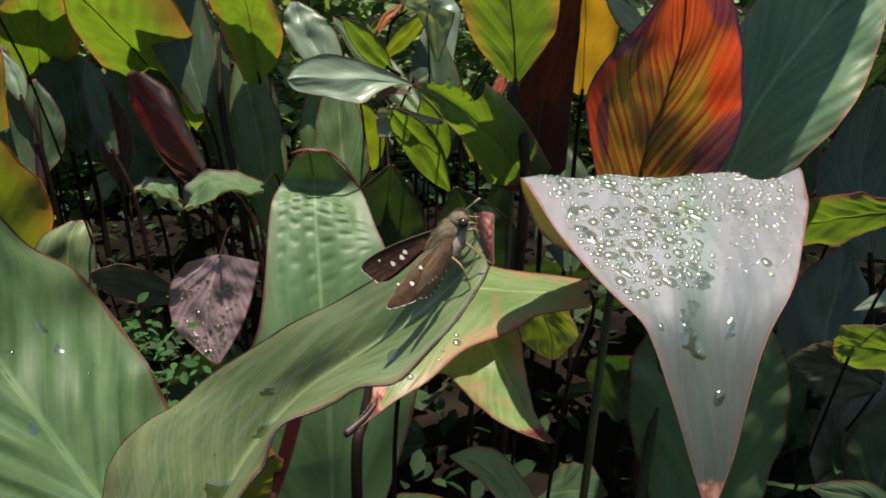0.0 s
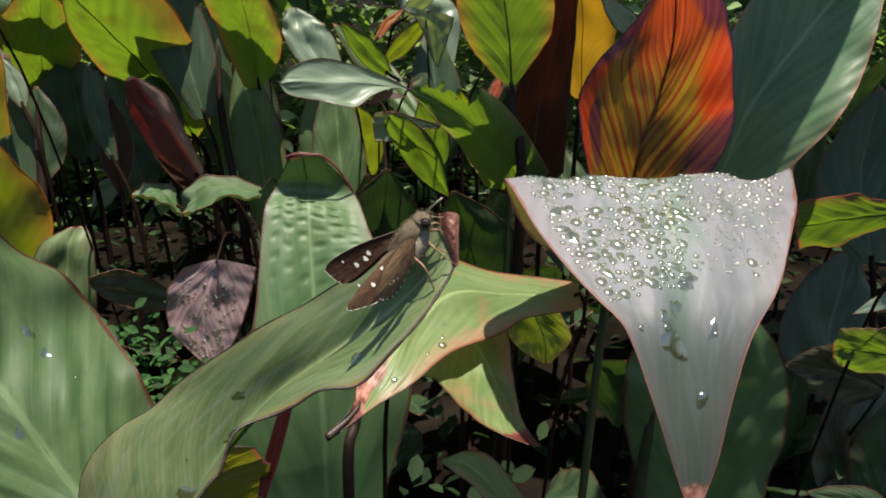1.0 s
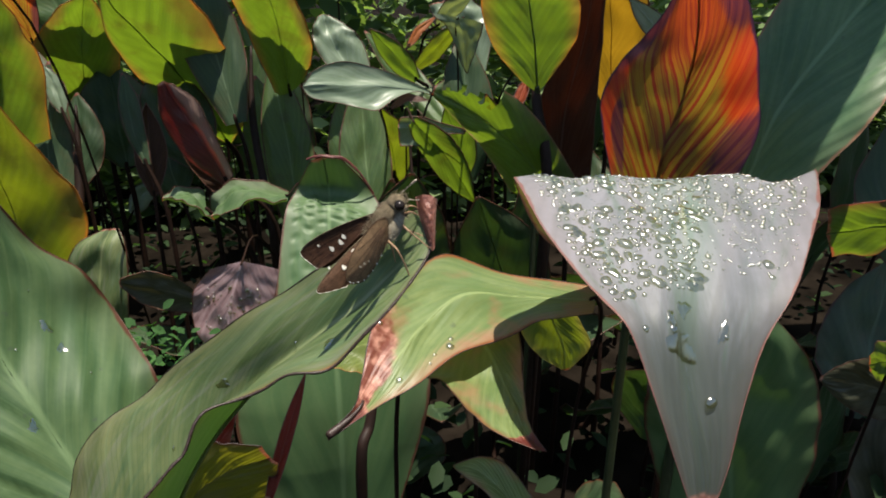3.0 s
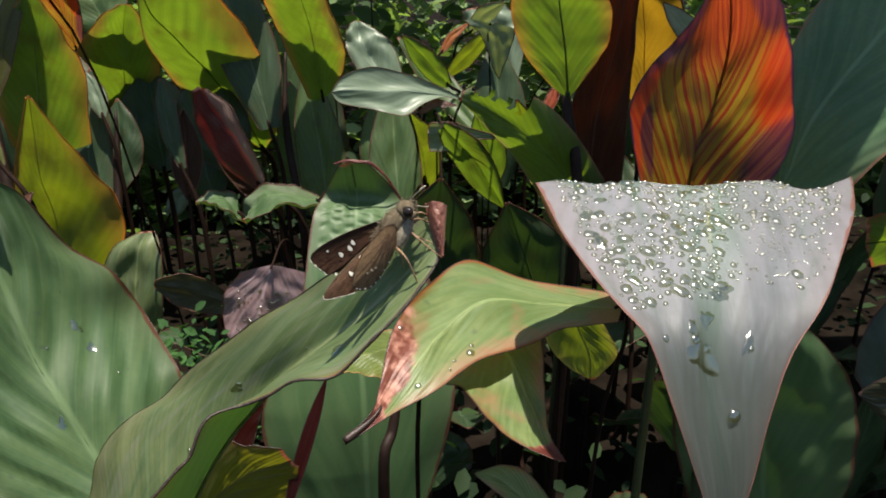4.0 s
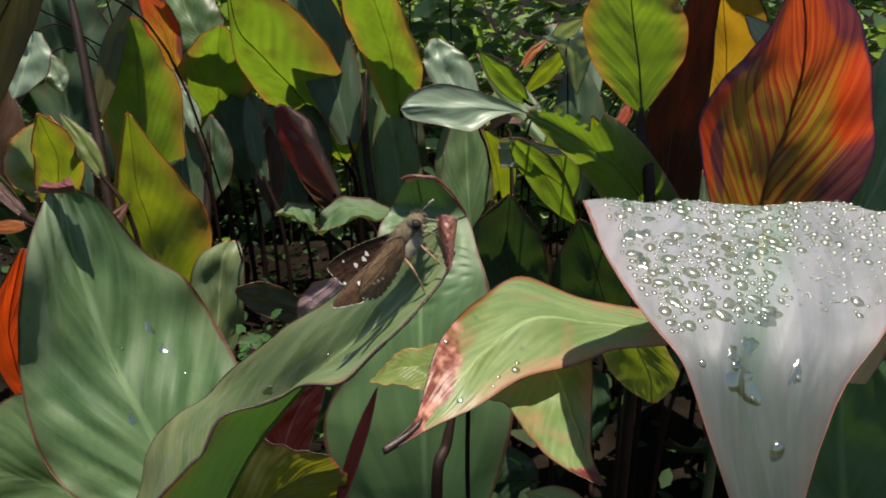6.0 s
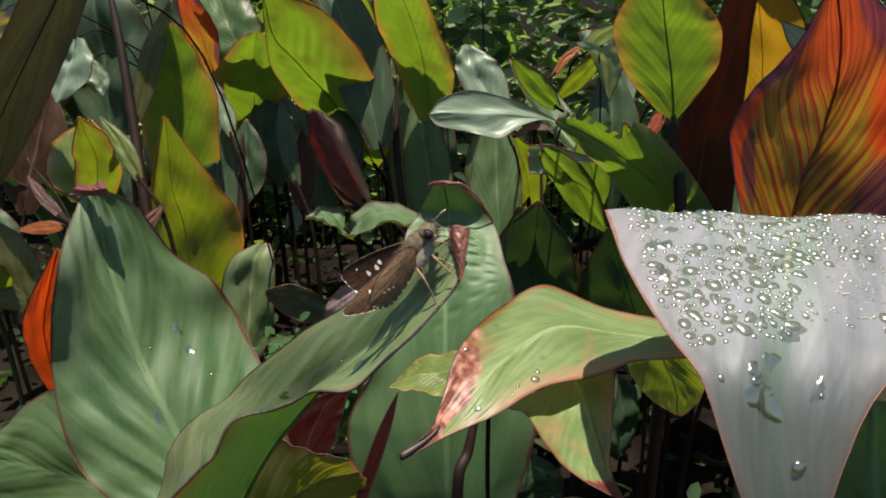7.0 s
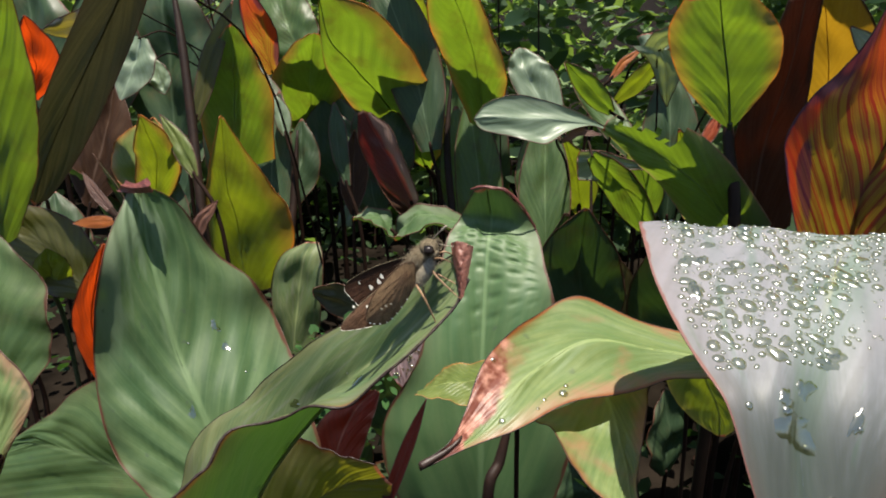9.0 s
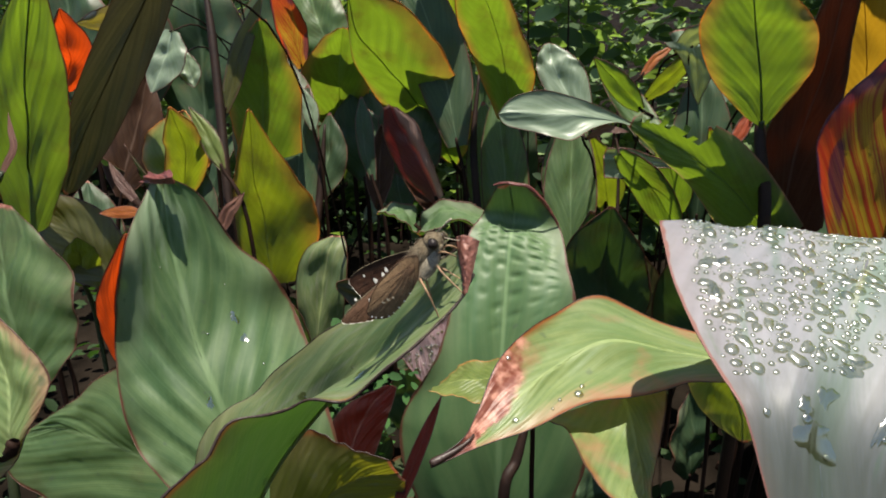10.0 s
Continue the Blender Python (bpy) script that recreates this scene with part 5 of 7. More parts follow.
canna_leaf("dry brown shrivelled leaf", "dry",
    [(-0.2109, 0.2926, 0.3959), (-0.218, 0.2944, 0.4001), (-0.2243, 0.2965, 0.4052), (-0.228, 0.2988, 0.4106), (-0.2306, 0.3013, 0.4163)],
    [(-0.2101, 0.2928, 0.3965), (-0.216, 0.295, 0.4016), (-0.222, 0.2972, 0.4067), (-0.2262, 0.2992, 0.4115), (-0.2305, 0.3013, 0.4164)],
    [(-0.2094, 0.2931, 0.397), (-0.214, 0.2956, 0.403), (-0.2197, 0.2978, 0.4082), (-0.2245, 0.2996, 0.4125), (-0.2304, 0.3013, 0.4164)])
canna_leaf("dry brown shrivelled leaf", "dry",
    [(-0.3444, 0.5556, 0.2734), (-0.3432, 0.5611, 0.2863), (-0.3382, 0.5664, 0.2987), (-0.3285, 0.5699, 0.307), (-0.3171, 0.5725, 0.3131)],
    [(-0.342, 0.5553, 0.2727), (-0.3369, 0.5603, 0.2843), (-0.3317, 0.5652, 0.2958), (-0.3243, 0.5688, 0.3044), (-0.3169, 0.5724, 0.313)],
    [(-0.3397, 0.555, 0.272), (-0.3306, 0.5594, 0.2823), (-0.3253, 0.564, 0.293), (-0.3201, 0.5677, 0.3019), (-0.3166, 0.5724, 0.3128)])
canna_leaf("dry brown shrivelled leaf", "dry",
    [(0.0062, 0.4273, 0.4061), (0.0109, 0.4291, 0.4104), (0.0172, 0.4306, 0.414), (0.025, 0.43, 0.4125), (0.0319, 0.4289, 0.41)],
    [(0.0066, 0.427, 0.4055), (0.0121, 0.4283, 0.4086), (0.0176, 0.4297, 0.4118), (0.0247, 0.4293, 0.4109), (0.0318, 0.4289, 0.4099)],
    [(0.007, 0.4267, 0.4048), (0.0133, 0.4276, 0.4068), (0.018, 0.4287, 0.4095), (0.0244, 0.4286, 0.4092), (0.0318, 0.4289, 0.4099)])
canna_leaf("small orange shrivelled leaf", "orange",
    [(0.0582, 1.0279, 0.3623), (0.064, 1.0334, 0.3753), (0.073, 1.0386, 0.3875), (0.0876, 1.0423, 0.3961), (0.1032, 1.0449, 0.4024)],
    [(0.06, 1.0274, 0.3612), (0.0688, 1.0322, 0.3723), (0.0776, 1.0369, 0.3835), (0.0905, 1.0409, 0.3928), (0.1034, 1.0449, 0.4022)],
    [(0.0619, 1.0269, 0.36), (0.0737, 1.0309, 0.3693), (0.0823, 1.0352, 0.3795), (0.0933, 1.0395, 0.3895), (0.1035, 1.0448, 0.402)])
canna_leaf("small red shrivelled leaf", "crimson",
    [(0.1142, 0.504, 0.4077), (0.1132, 0.5009, 0.4003), (0.1102, 0.4981, 0.3938), (0.1059, 0.4961, 0.389), (0.1001, 0.4944, 0.3851)],
    [(0.1129, 0.5043, 0.4084), (0.1097, 0.5017, 0.4022), (0.1065, 0.499, 0.396), (0.1032, 0.4967, 0.3906), (0.0999, 0.4945, 0.3852)],
    [(0.1115, 0.5046, 0.4092), (0.1061, 0.5025, 0.4041), (0.1027, 0.4999, 0.3981), (0.1005, 0.4974, 0.3923), (0.0998, 0.4945, 0.3853)])
canna_leaf("pale grey leaf tip", "paleleaf",
    [(-0.3347, 0.7752, 0.3301), (-0.344, 0.7802, 0.3418), (-0.3482, 0.7853, 0.3537), (-0.3509, 0.7901, 0.365), (-0.35, 0.7957, 0.3784)],
    [(-0.3311, 0.7755, 0.3307), (-0.3347, 0.7809, 0.3434), (-0.3382, 0.7863, 0.3561), (-0.3439, 0.791, 0.3673), (-0.3497, 0.7958, 0.3785)],
    [(-0.3276, 0.7757, 0.3313), (-0.3254, 0.7815, 0.3449), (-0.3284, 0.7873, 0.3585), (-0.3371, 0.792, 0.3696), (-0.3493, 0.7958, 0.3786)])
canna_leaf("wet lilac-grey canna leaf", "pale",
    [(-0.4823, 0.6958, 0.4794), (-0.5078, 0.7107, 0.4641), (-0.5373, 0.7207, 0.4532), (-0.5654, 0.7205, 0.454), (-0.5851, 0.7143, 0.4617)],
    [(-0.4813, 0.6915, 0.4837), (-0.505, 0.6997, 0.476), (-0.5294, 0.7077, 0.4679), (-0.5567, 0.7108, 0.4652), (-0.5846, 0.7138, 0.4623)],
    [(-0.4802, 0.6872, 0.4879), (-0.502, 0.6885, 0.4874), (-0.5212, 0.6944, 0.482), (-0.5479, 0.7009, 0.4759), (-0.5841, 0.7133, 0.4629)])
canna_leaf("dry brown curled leaf edge", "dry",
    [(-0.3929, 0.3834, 0.3795), (-0.3898, 0.3878, 0.3898), (-0.3854, 0.3916, 0.3989), (-0.3878, 0.3961, 0.4095), (-0.389, 0.4011, 0.4211)],
    [(-0.3918, 0.3832, 0.3791), (-0.3869, 0.3874, 0.3889), (-0.3821, 0.3915, 0.3987), (-0.3855, 0.3963, 0.4099), (-0.3889, 0.4011, 0.4211)],
    [(-0.3907, 0.3831, 0.3788), (-0.3841, 0.387, 0.388), (-0.3788, 0.3914, 0.3984), (-0.3832, 0.3964, 0.4102), (-0.3887, 0.4011, 0.4211)])
canna_leaf("drooping pale pinkish canna leaf", "paleleaf",
    [(0.0705, 0.78, 0.4289), (0.0867, 0.785, 0.4147), (0.097, 0.79, 0.3958), (0.1044, 0.795, 0.3762), (0.1119, 0.8, 0.3625)],
    [(0.0985, 0.78, 0.4252), (0.1058, 0.785, 0.4085), (0.1086, 0.79, 0.3926), (0.1109, 0.795, 0.3761), (0.1126, 0.8, 0.3619)],
    [(0.127, 0.78, 0.4191), (0.1238, 0.785, 0.4023), (0.1198, 0.79, 0.3862), (0.1156, 0.795, 0.3729), (0.1132, 0.8, 0.3618)])
canna_leaf("folded olive canna leaf", "green",
    [(0.0495, 0.7768, 0.3562), (0.0314, 0.7714, 0.3656), (0.0181, 0.7631, 0.3796), (0.0075, 0.7521, 0.3976), (0.0009, 0.7384, 0.4186)],
    [(0.0526, 0.7749, 0.3597), (0.0396, 0.7662, 0.3746), (0.0271, 0.7574, 0.3891), (0.014, 0.7479, 0.4043), (0.0013, 0.7382, 0.419)],
    [(0.0556, 0.773, 0.3632), (0.0476, 0.761, 0.3834), (0.0358, 0.7516, 0.3984), (0.0203, 0.7436, 0.4108), (0.0016, 0.7379, 0.4193)])
canna_leaf("sunlit green canna leaf", "green",
    [(0.0803, 0.6272, 0.2937), (0.0665, 0.6173, 0.3121), (0.061, 0.6069, 0.3298), (0.058, 0.5947, 0.3491), (0.0598, 0.5793, 0.3713)],
    [(0.0858, 0.6264, 0.2951), (0.0805, 0.6151, 0.3154), (0.0754, 0.6035, 0.3349), (0.0677, 0.5915, 0.3537), (0.0603, 0.5792, 0.3715)],
    [(0.0912, 0.6256, 0.2964), (0.0943, 0.6129, 0.3188), (0.0895, 0.6001, 0.34), (0.0772, 0.5883, 0.3582), (0.0608, 0.579, 0.3718)])
canna_leaf("sunlit yellow-green canna leaf", "yellow",
    [(0.1359, 0.7053, 0.2711), (0.1207, 0.6861, 0.2996), (0.1126, 0.6665, 0.3259), (0.1062, 0.648, 0.3487), (0.1033, 0.6259, 0.3734)],
    [(0.1404, 0.7047, 0.2718), (0.1321, 0.6846, 0.3014), (0.124, 0.6636, 0.3293), (0.1136, 0.6449, 0.3521), (0.1037, 0.6257, 0.3736)],
    [(0.1449, 0.7042, 0.2726), (0.1434, 0.683, 0.3033), (0.1353, 0.6608, 0.3326), (0.121, 0.6419, 0.3554), (0.1041, 0.6255, 0.3737)])
canna_leaf("small yellow-green canna leaf", "yellow",
    [(0.0601, 0.9524, 0.3431), (0.0713, 0.935, 0.367), (0.0857, 0.9206, 0.3854), (0.1025, 0.9066, 0.4022), (0.1221, 0.8947, 0.4155)],
    [(0.0631, 0.9546, 0.3399), (0.0793, 0.9409, 0.3588), (0.0946, 0.927, 0.377), (0.109, 0.9111, 0.3965), (0.1225, 0.895, 0.4152)],
    [(0.0662, 0.9568, 0.3366), (0.0874, 0.9468, 0.3504), (0.1036, 0.9333, 0.3685), (0.1156, 0.9157, 0.3908), (0.1228, 0.8952, 0.4149)])
canna_leaf("small pale green canna leaf", "paleleaf",
    [(0.1043, 1.065, 0.3905), (0.1071, 1.0503, 0.4086), (0.1165, 1.0375, 0.4234), (0.1335, 1.0318, 0.4295), (0.152, 1.0312, 0.4296)],
    [(0.1083, 1.0675, 0.3873), (0.1174, 1.0569, 0.4003), (0.1262, 1.0462, 0.413), (0.1394, 1.039, 0.4212), (0.1523, 1.0316, 0.4292)],
    [(0.1123, 1.0699, 0.384), (0.1279, 1.0634, 0.3919), (0.1361, 1.0549, 0.4024), (0.1454, 1.0461, 0.4127), (0.1526, 1.032, 0.4287)])

# leaves that stand between the lit ones, most in the shade-darkened style
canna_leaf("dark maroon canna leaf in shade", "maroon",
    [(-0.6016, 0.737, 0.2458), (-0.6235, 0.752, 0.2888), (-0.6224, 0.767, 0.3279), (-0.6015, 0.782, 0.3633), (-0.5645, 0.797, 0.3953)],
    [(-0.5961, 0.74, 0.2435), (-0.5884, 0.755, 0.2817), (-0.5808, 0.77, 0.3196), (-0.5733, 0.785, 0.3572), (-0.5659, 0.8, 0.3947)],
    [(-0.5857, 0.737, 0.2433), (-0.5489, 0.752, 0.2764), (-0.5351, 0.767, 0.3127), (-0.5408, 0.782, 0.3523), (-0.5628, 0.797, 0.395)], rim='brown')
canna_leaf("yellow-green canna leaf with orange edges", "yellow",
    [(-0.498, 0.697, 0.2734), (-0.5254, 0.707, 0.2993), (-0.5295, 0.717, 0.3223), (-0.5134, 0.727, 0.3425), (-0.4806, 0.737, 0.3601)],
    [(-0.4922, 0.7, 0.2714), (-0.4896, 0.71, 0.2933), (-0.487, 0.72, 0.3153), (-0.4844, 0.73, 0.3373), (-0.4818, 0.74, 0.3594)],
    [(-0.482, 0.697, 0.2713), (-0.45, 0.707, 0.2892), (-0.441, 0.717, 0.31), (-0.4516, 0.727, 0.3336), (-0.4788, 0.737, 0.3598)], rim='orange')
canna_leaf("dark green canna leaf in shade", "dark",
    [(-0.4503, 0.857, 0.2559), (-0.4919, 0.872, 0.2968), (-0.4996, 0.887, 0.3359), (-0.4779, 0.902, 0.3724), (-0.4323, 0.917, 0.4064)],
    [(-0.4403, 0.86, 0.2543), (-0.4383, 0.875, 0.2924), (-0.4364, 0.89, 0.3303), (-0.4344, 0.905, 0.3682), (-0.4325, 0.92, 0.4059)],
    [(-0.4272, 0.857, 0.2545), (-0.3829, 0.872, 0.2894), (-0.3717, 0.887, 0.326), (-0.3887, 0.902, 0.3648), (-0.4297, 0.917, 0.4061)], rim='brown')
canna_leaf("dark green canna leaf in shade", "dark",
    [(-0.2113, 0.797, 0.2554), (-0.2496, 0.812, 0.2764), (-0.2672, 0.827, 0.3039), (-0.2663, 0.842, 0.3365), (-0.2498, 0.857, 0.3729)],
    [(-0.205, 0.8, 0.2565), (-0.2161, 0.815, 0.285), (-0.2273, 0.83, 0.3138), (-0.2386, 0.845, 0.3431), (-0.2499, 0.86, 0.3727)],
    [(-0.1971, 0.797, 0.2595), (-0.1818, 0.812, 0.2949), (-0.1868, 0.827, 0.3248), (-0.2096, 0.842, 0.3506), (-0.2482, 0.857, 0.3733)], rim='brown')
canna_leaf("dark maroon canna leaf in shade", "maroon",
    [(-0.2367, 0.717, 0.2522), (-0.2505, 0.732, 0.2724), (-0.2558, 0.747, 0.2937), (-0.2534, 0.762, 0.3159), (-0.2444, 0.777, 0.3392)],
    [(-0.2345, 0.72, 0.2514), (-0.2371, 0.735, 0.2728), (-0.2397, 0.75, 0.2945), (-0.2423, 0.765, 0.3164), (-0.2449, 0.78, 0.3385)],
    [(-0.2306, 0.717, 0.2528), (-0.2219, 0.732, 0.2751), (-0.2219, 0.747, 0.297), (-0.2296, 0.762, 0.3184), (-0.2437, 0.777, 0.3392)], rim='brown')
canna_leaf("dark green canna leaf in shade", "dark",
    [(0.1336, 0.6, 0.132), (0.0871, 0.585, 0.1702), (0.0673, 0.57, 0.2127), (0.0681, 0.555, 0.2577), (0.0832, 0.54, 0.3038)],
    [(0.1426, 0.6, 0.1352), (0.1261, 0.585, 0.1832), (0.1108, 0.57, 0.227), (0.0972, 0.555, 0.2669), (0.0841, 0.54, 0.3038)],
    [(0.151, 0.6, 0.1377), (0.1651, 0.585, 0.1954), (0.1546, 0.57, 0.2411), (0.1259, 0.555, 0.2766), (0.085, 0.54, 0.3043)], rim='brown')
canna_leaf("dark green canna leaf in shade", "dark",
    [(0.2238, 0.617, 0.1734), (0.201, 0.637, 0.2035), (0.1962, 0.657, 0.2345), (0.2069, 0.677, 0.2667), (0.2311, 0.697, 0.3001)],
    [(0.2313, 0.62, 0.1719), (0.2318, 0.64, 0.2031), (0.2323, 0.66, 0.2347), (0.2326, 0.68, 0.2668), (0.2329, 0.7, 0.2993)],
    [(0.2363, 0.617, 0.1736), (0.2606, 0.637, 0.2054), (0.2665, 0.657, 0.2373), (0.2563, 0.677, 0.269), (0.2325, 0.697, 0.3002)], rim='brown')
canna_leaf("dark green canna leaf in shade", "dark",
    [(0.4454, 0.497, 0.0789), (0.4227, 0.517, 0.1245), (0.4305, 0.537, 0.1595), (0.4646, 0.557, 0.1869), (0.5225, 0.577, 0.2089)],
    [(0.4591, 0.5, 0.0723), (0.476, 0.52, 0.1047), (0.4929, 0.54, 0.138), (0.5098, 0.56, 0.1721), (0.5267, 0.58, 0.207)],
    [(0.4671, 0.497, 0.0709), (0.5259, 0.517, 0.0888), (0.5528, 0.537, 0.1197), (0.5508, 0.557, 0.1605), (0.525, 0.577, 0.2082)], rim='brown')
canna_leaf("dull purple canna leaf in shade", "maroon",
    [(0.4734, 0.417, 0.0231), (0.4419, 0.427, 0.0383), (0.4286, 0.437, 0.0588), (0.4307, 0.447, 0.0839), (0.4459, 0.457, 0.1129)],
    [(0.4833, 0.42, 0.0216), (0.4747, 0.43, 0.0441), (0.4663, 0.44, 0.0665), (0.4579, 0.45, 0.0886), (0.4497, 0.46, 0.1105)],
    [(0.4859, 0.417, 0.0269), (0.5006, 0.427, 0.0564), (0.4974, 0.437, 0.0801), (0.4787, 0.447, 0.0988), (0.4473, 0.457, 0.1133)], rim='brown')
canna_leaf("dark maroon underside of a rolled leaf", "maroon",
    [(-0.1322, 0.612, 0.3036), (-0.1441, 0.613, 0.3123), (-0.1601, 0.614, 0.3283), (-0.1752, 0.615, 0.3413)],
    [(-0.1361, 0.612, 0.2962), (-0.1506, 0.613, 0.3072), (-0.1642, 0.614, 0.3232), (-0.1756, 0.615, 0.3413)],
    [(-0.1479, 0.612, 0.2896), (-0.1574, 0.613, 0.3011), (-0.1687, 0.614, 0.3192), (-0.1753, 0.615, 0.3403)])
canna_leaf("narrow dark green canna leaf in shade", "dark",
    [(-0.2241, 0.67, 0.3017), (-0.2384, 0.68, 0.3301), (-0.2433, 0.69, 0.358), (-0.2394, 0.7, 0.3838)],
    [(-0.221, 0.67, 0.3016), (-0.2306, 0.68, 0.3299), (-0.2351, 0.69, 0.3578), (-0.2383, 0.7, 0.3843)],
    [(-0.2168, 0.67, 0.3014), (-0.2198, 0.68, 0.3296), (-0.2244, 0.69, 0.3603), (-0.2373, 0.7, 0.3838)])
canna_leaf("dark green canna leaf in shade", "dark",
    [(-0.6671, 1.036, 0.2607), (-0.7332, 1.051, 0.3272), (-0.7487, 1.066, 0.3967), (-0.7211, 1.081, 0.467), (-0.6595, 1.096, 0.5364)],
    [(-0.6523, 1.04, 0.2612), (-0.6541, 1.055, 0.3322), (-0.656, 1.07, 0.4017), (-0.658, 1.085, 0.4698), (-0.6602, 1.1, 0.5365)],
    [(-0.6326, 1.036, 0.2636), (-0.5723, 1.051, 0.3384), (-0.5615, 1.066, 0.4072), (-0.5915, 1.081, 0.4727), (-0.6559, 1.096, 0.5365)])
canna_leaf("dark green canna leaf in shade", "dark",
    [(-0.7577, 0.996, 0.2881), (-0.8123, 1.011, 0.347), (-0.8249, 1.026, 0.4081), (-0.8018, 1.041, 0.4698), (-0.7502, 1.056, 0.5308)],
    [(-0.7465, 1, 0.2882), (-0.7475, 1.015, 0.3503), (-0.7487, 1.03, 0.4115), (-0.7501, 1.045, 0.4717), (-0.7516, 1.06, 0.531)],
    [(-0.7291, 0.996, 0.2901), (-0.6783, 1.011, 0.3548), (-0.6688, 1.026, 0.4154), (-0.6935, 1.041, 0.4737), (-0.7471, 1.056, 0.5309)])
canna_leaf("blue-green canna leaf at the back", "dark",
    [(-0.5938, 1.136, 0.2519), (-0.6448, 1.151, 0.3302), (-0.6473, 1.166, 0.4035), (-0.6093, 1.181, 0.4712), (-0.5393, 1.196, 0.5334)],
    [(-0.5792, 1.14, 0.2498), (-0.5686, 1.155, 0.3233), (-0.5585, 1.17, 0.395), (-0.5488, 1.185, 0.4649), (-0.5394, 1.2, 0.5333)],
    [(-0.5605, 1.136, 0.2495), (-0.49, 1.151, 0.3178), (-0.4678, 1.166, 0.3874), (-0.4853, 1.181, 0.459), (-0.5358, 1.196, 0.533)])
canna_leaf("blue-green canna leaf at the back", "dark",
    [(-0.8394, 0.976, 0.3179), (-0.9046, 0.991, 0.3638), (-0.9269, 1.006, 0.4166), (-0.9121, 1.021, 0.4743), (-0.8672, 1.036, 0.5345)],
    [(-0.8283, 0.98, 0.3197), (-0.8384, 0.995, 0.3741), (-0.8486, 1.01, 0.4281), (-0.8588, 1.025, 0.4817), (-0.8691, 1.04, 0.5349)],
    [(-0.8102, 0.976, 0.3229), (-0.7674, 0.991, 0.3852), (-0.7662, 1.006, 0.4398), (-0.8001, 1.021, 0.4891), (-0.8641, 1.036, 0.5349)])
canna_leaf("dark green canna leaf in shade", "dark",
    [(-0.354, 0.976, 0.2066), (-0.3951, 0.986, 0.2385), (-0.407, 0.996, 0.2734), (-0.3935, 1.006, 0.3105), (-0.3593, 1.016, 0.3486)],
    [(-0.3454, 0.98, 0.2065), (-0.349, 0.99, 0.2423), (-0.3526, 1, 0.2778), (-0.3561, 1.01, 0.3131), (-0.3597, 1.02, 0.3481)],
    [(-0.3339, 0.976, 0.2088), (-0.3008, 0.986, 0.2481), (-0.2964, 0.996, 0.2838), (-0.3164, 1.006, 0.3171), (-0.3571, 1.016, 0.3488)])
canna_leaf("dull brown canna leaf lying low", "bronze",
    [(-0.1686, 0.6, 0.1907), (-0.1889, 0.5933, 0.2135), (-0.2121, 0.5867, 0.2254), (-0.2331, 0.58, 0.2223)],
    [(-0.1685, 0.6, 0.1846), (-0.1937, 0.5933, 0.1992), (-0.2147, 0.5867, 0.2101), (-0.2351, 0.58, 0.2191)],
    [(-0.1736, 0.6, 0.1739), (-0.1993, 0.5933, 0.1798), (-0.2202, 0.5867, 0.193), (-0.2346, 0.58, 0.2145)])

# ---- bare stems ----
canna_stem("dark maroon upright canna stem", [(-0.4099, 0.7076, 0.529), (-0.3913, 0.6795, 0.4628), (-0.3726, 0.6426, 0.3758), (-0.3491, 0.5926, 0.2582)], 0.0052)
canna_stem("dark maroon upright canna stem", [(-0.1299, 0.8026, 0.3946), (-0.1312, 0.7693, 0.3161), (-0.1163, 0.7262, 0.2145)], 0.005)
canna_stem("dark maroon upright canna stem", [(-0.3255, 0.7982, 0.3331), (-0.3255, 0.7678, 0.2614), (-0.3266, 0.7402, 0.1963)], 0.006)
canna_stem("dark canna stem under the leaves", [(-0.0063, 0.2817, 0.319), (-0.0131, 0.2689, 0.2889), (-0.0183, 0.2592, 0.2662)], 0.003)
canna_stem("dark canna stem under the leaves", [(0.0292, 0.5908, 0.3564), (0.0327, 0.5481, 0.2558), (0.0327, 0.5206, 0.1908)], 0.003)
canna_stem("dark maroon upright canna stem", [(0.1184, 0.5103, 0.4226), (0.1192, 0.4969, 0.3909), (0.1244, 0.4717, 0.3316)], 0.0045)

# ---- weeds, far plants and hedge ----
rng = random.Random(4)
weed_rng = random.Random(8)


def small_leaves(name, label, category, material, spots, size, rng, kind="stuff"):
    """Many small folded leaves in one mesh."""
    bm = bmesh.new()
    for p in spots:
        turn = Euler((rng.uniform(-0.7, 0.9), rng.uniform(-0.6, 0.6), rng.uniform(0, math.tau))).to_matrix()
        s = size * rng.uniform(0.6, 1.4)
        vs = [bm.verts.new(p + turn @ (s * Vector(q))) for q in ((0, -1, 0), (0.55, -0.35, 0.16), (0.5, 0.4, 0.16), (0, 1, -0.1), (-0.5, 0.4, 0.16), (-0.55, -0.35, 0.16), (0, 0, 0))]
        for i in range(6):
            bm.faces.new((vs[6], vs[i], vs[(i + 1) % 6]))
    ob = new(name, mesh_of(bm, name, material))
    return tagged(ob, label, category, kind=kind)


def foliage(name, low, high, thin):
    g = Graph(name)
    luck = g.math("POWER", g.island(), 1.7)
    tone = g.mix(luck, low, high)
    return g.shader(tone, 0.75, None, 0.35, g.mix(luck, tuple(0.4 * c for c in thin), thin), Specular_IOR_Level=0.2)


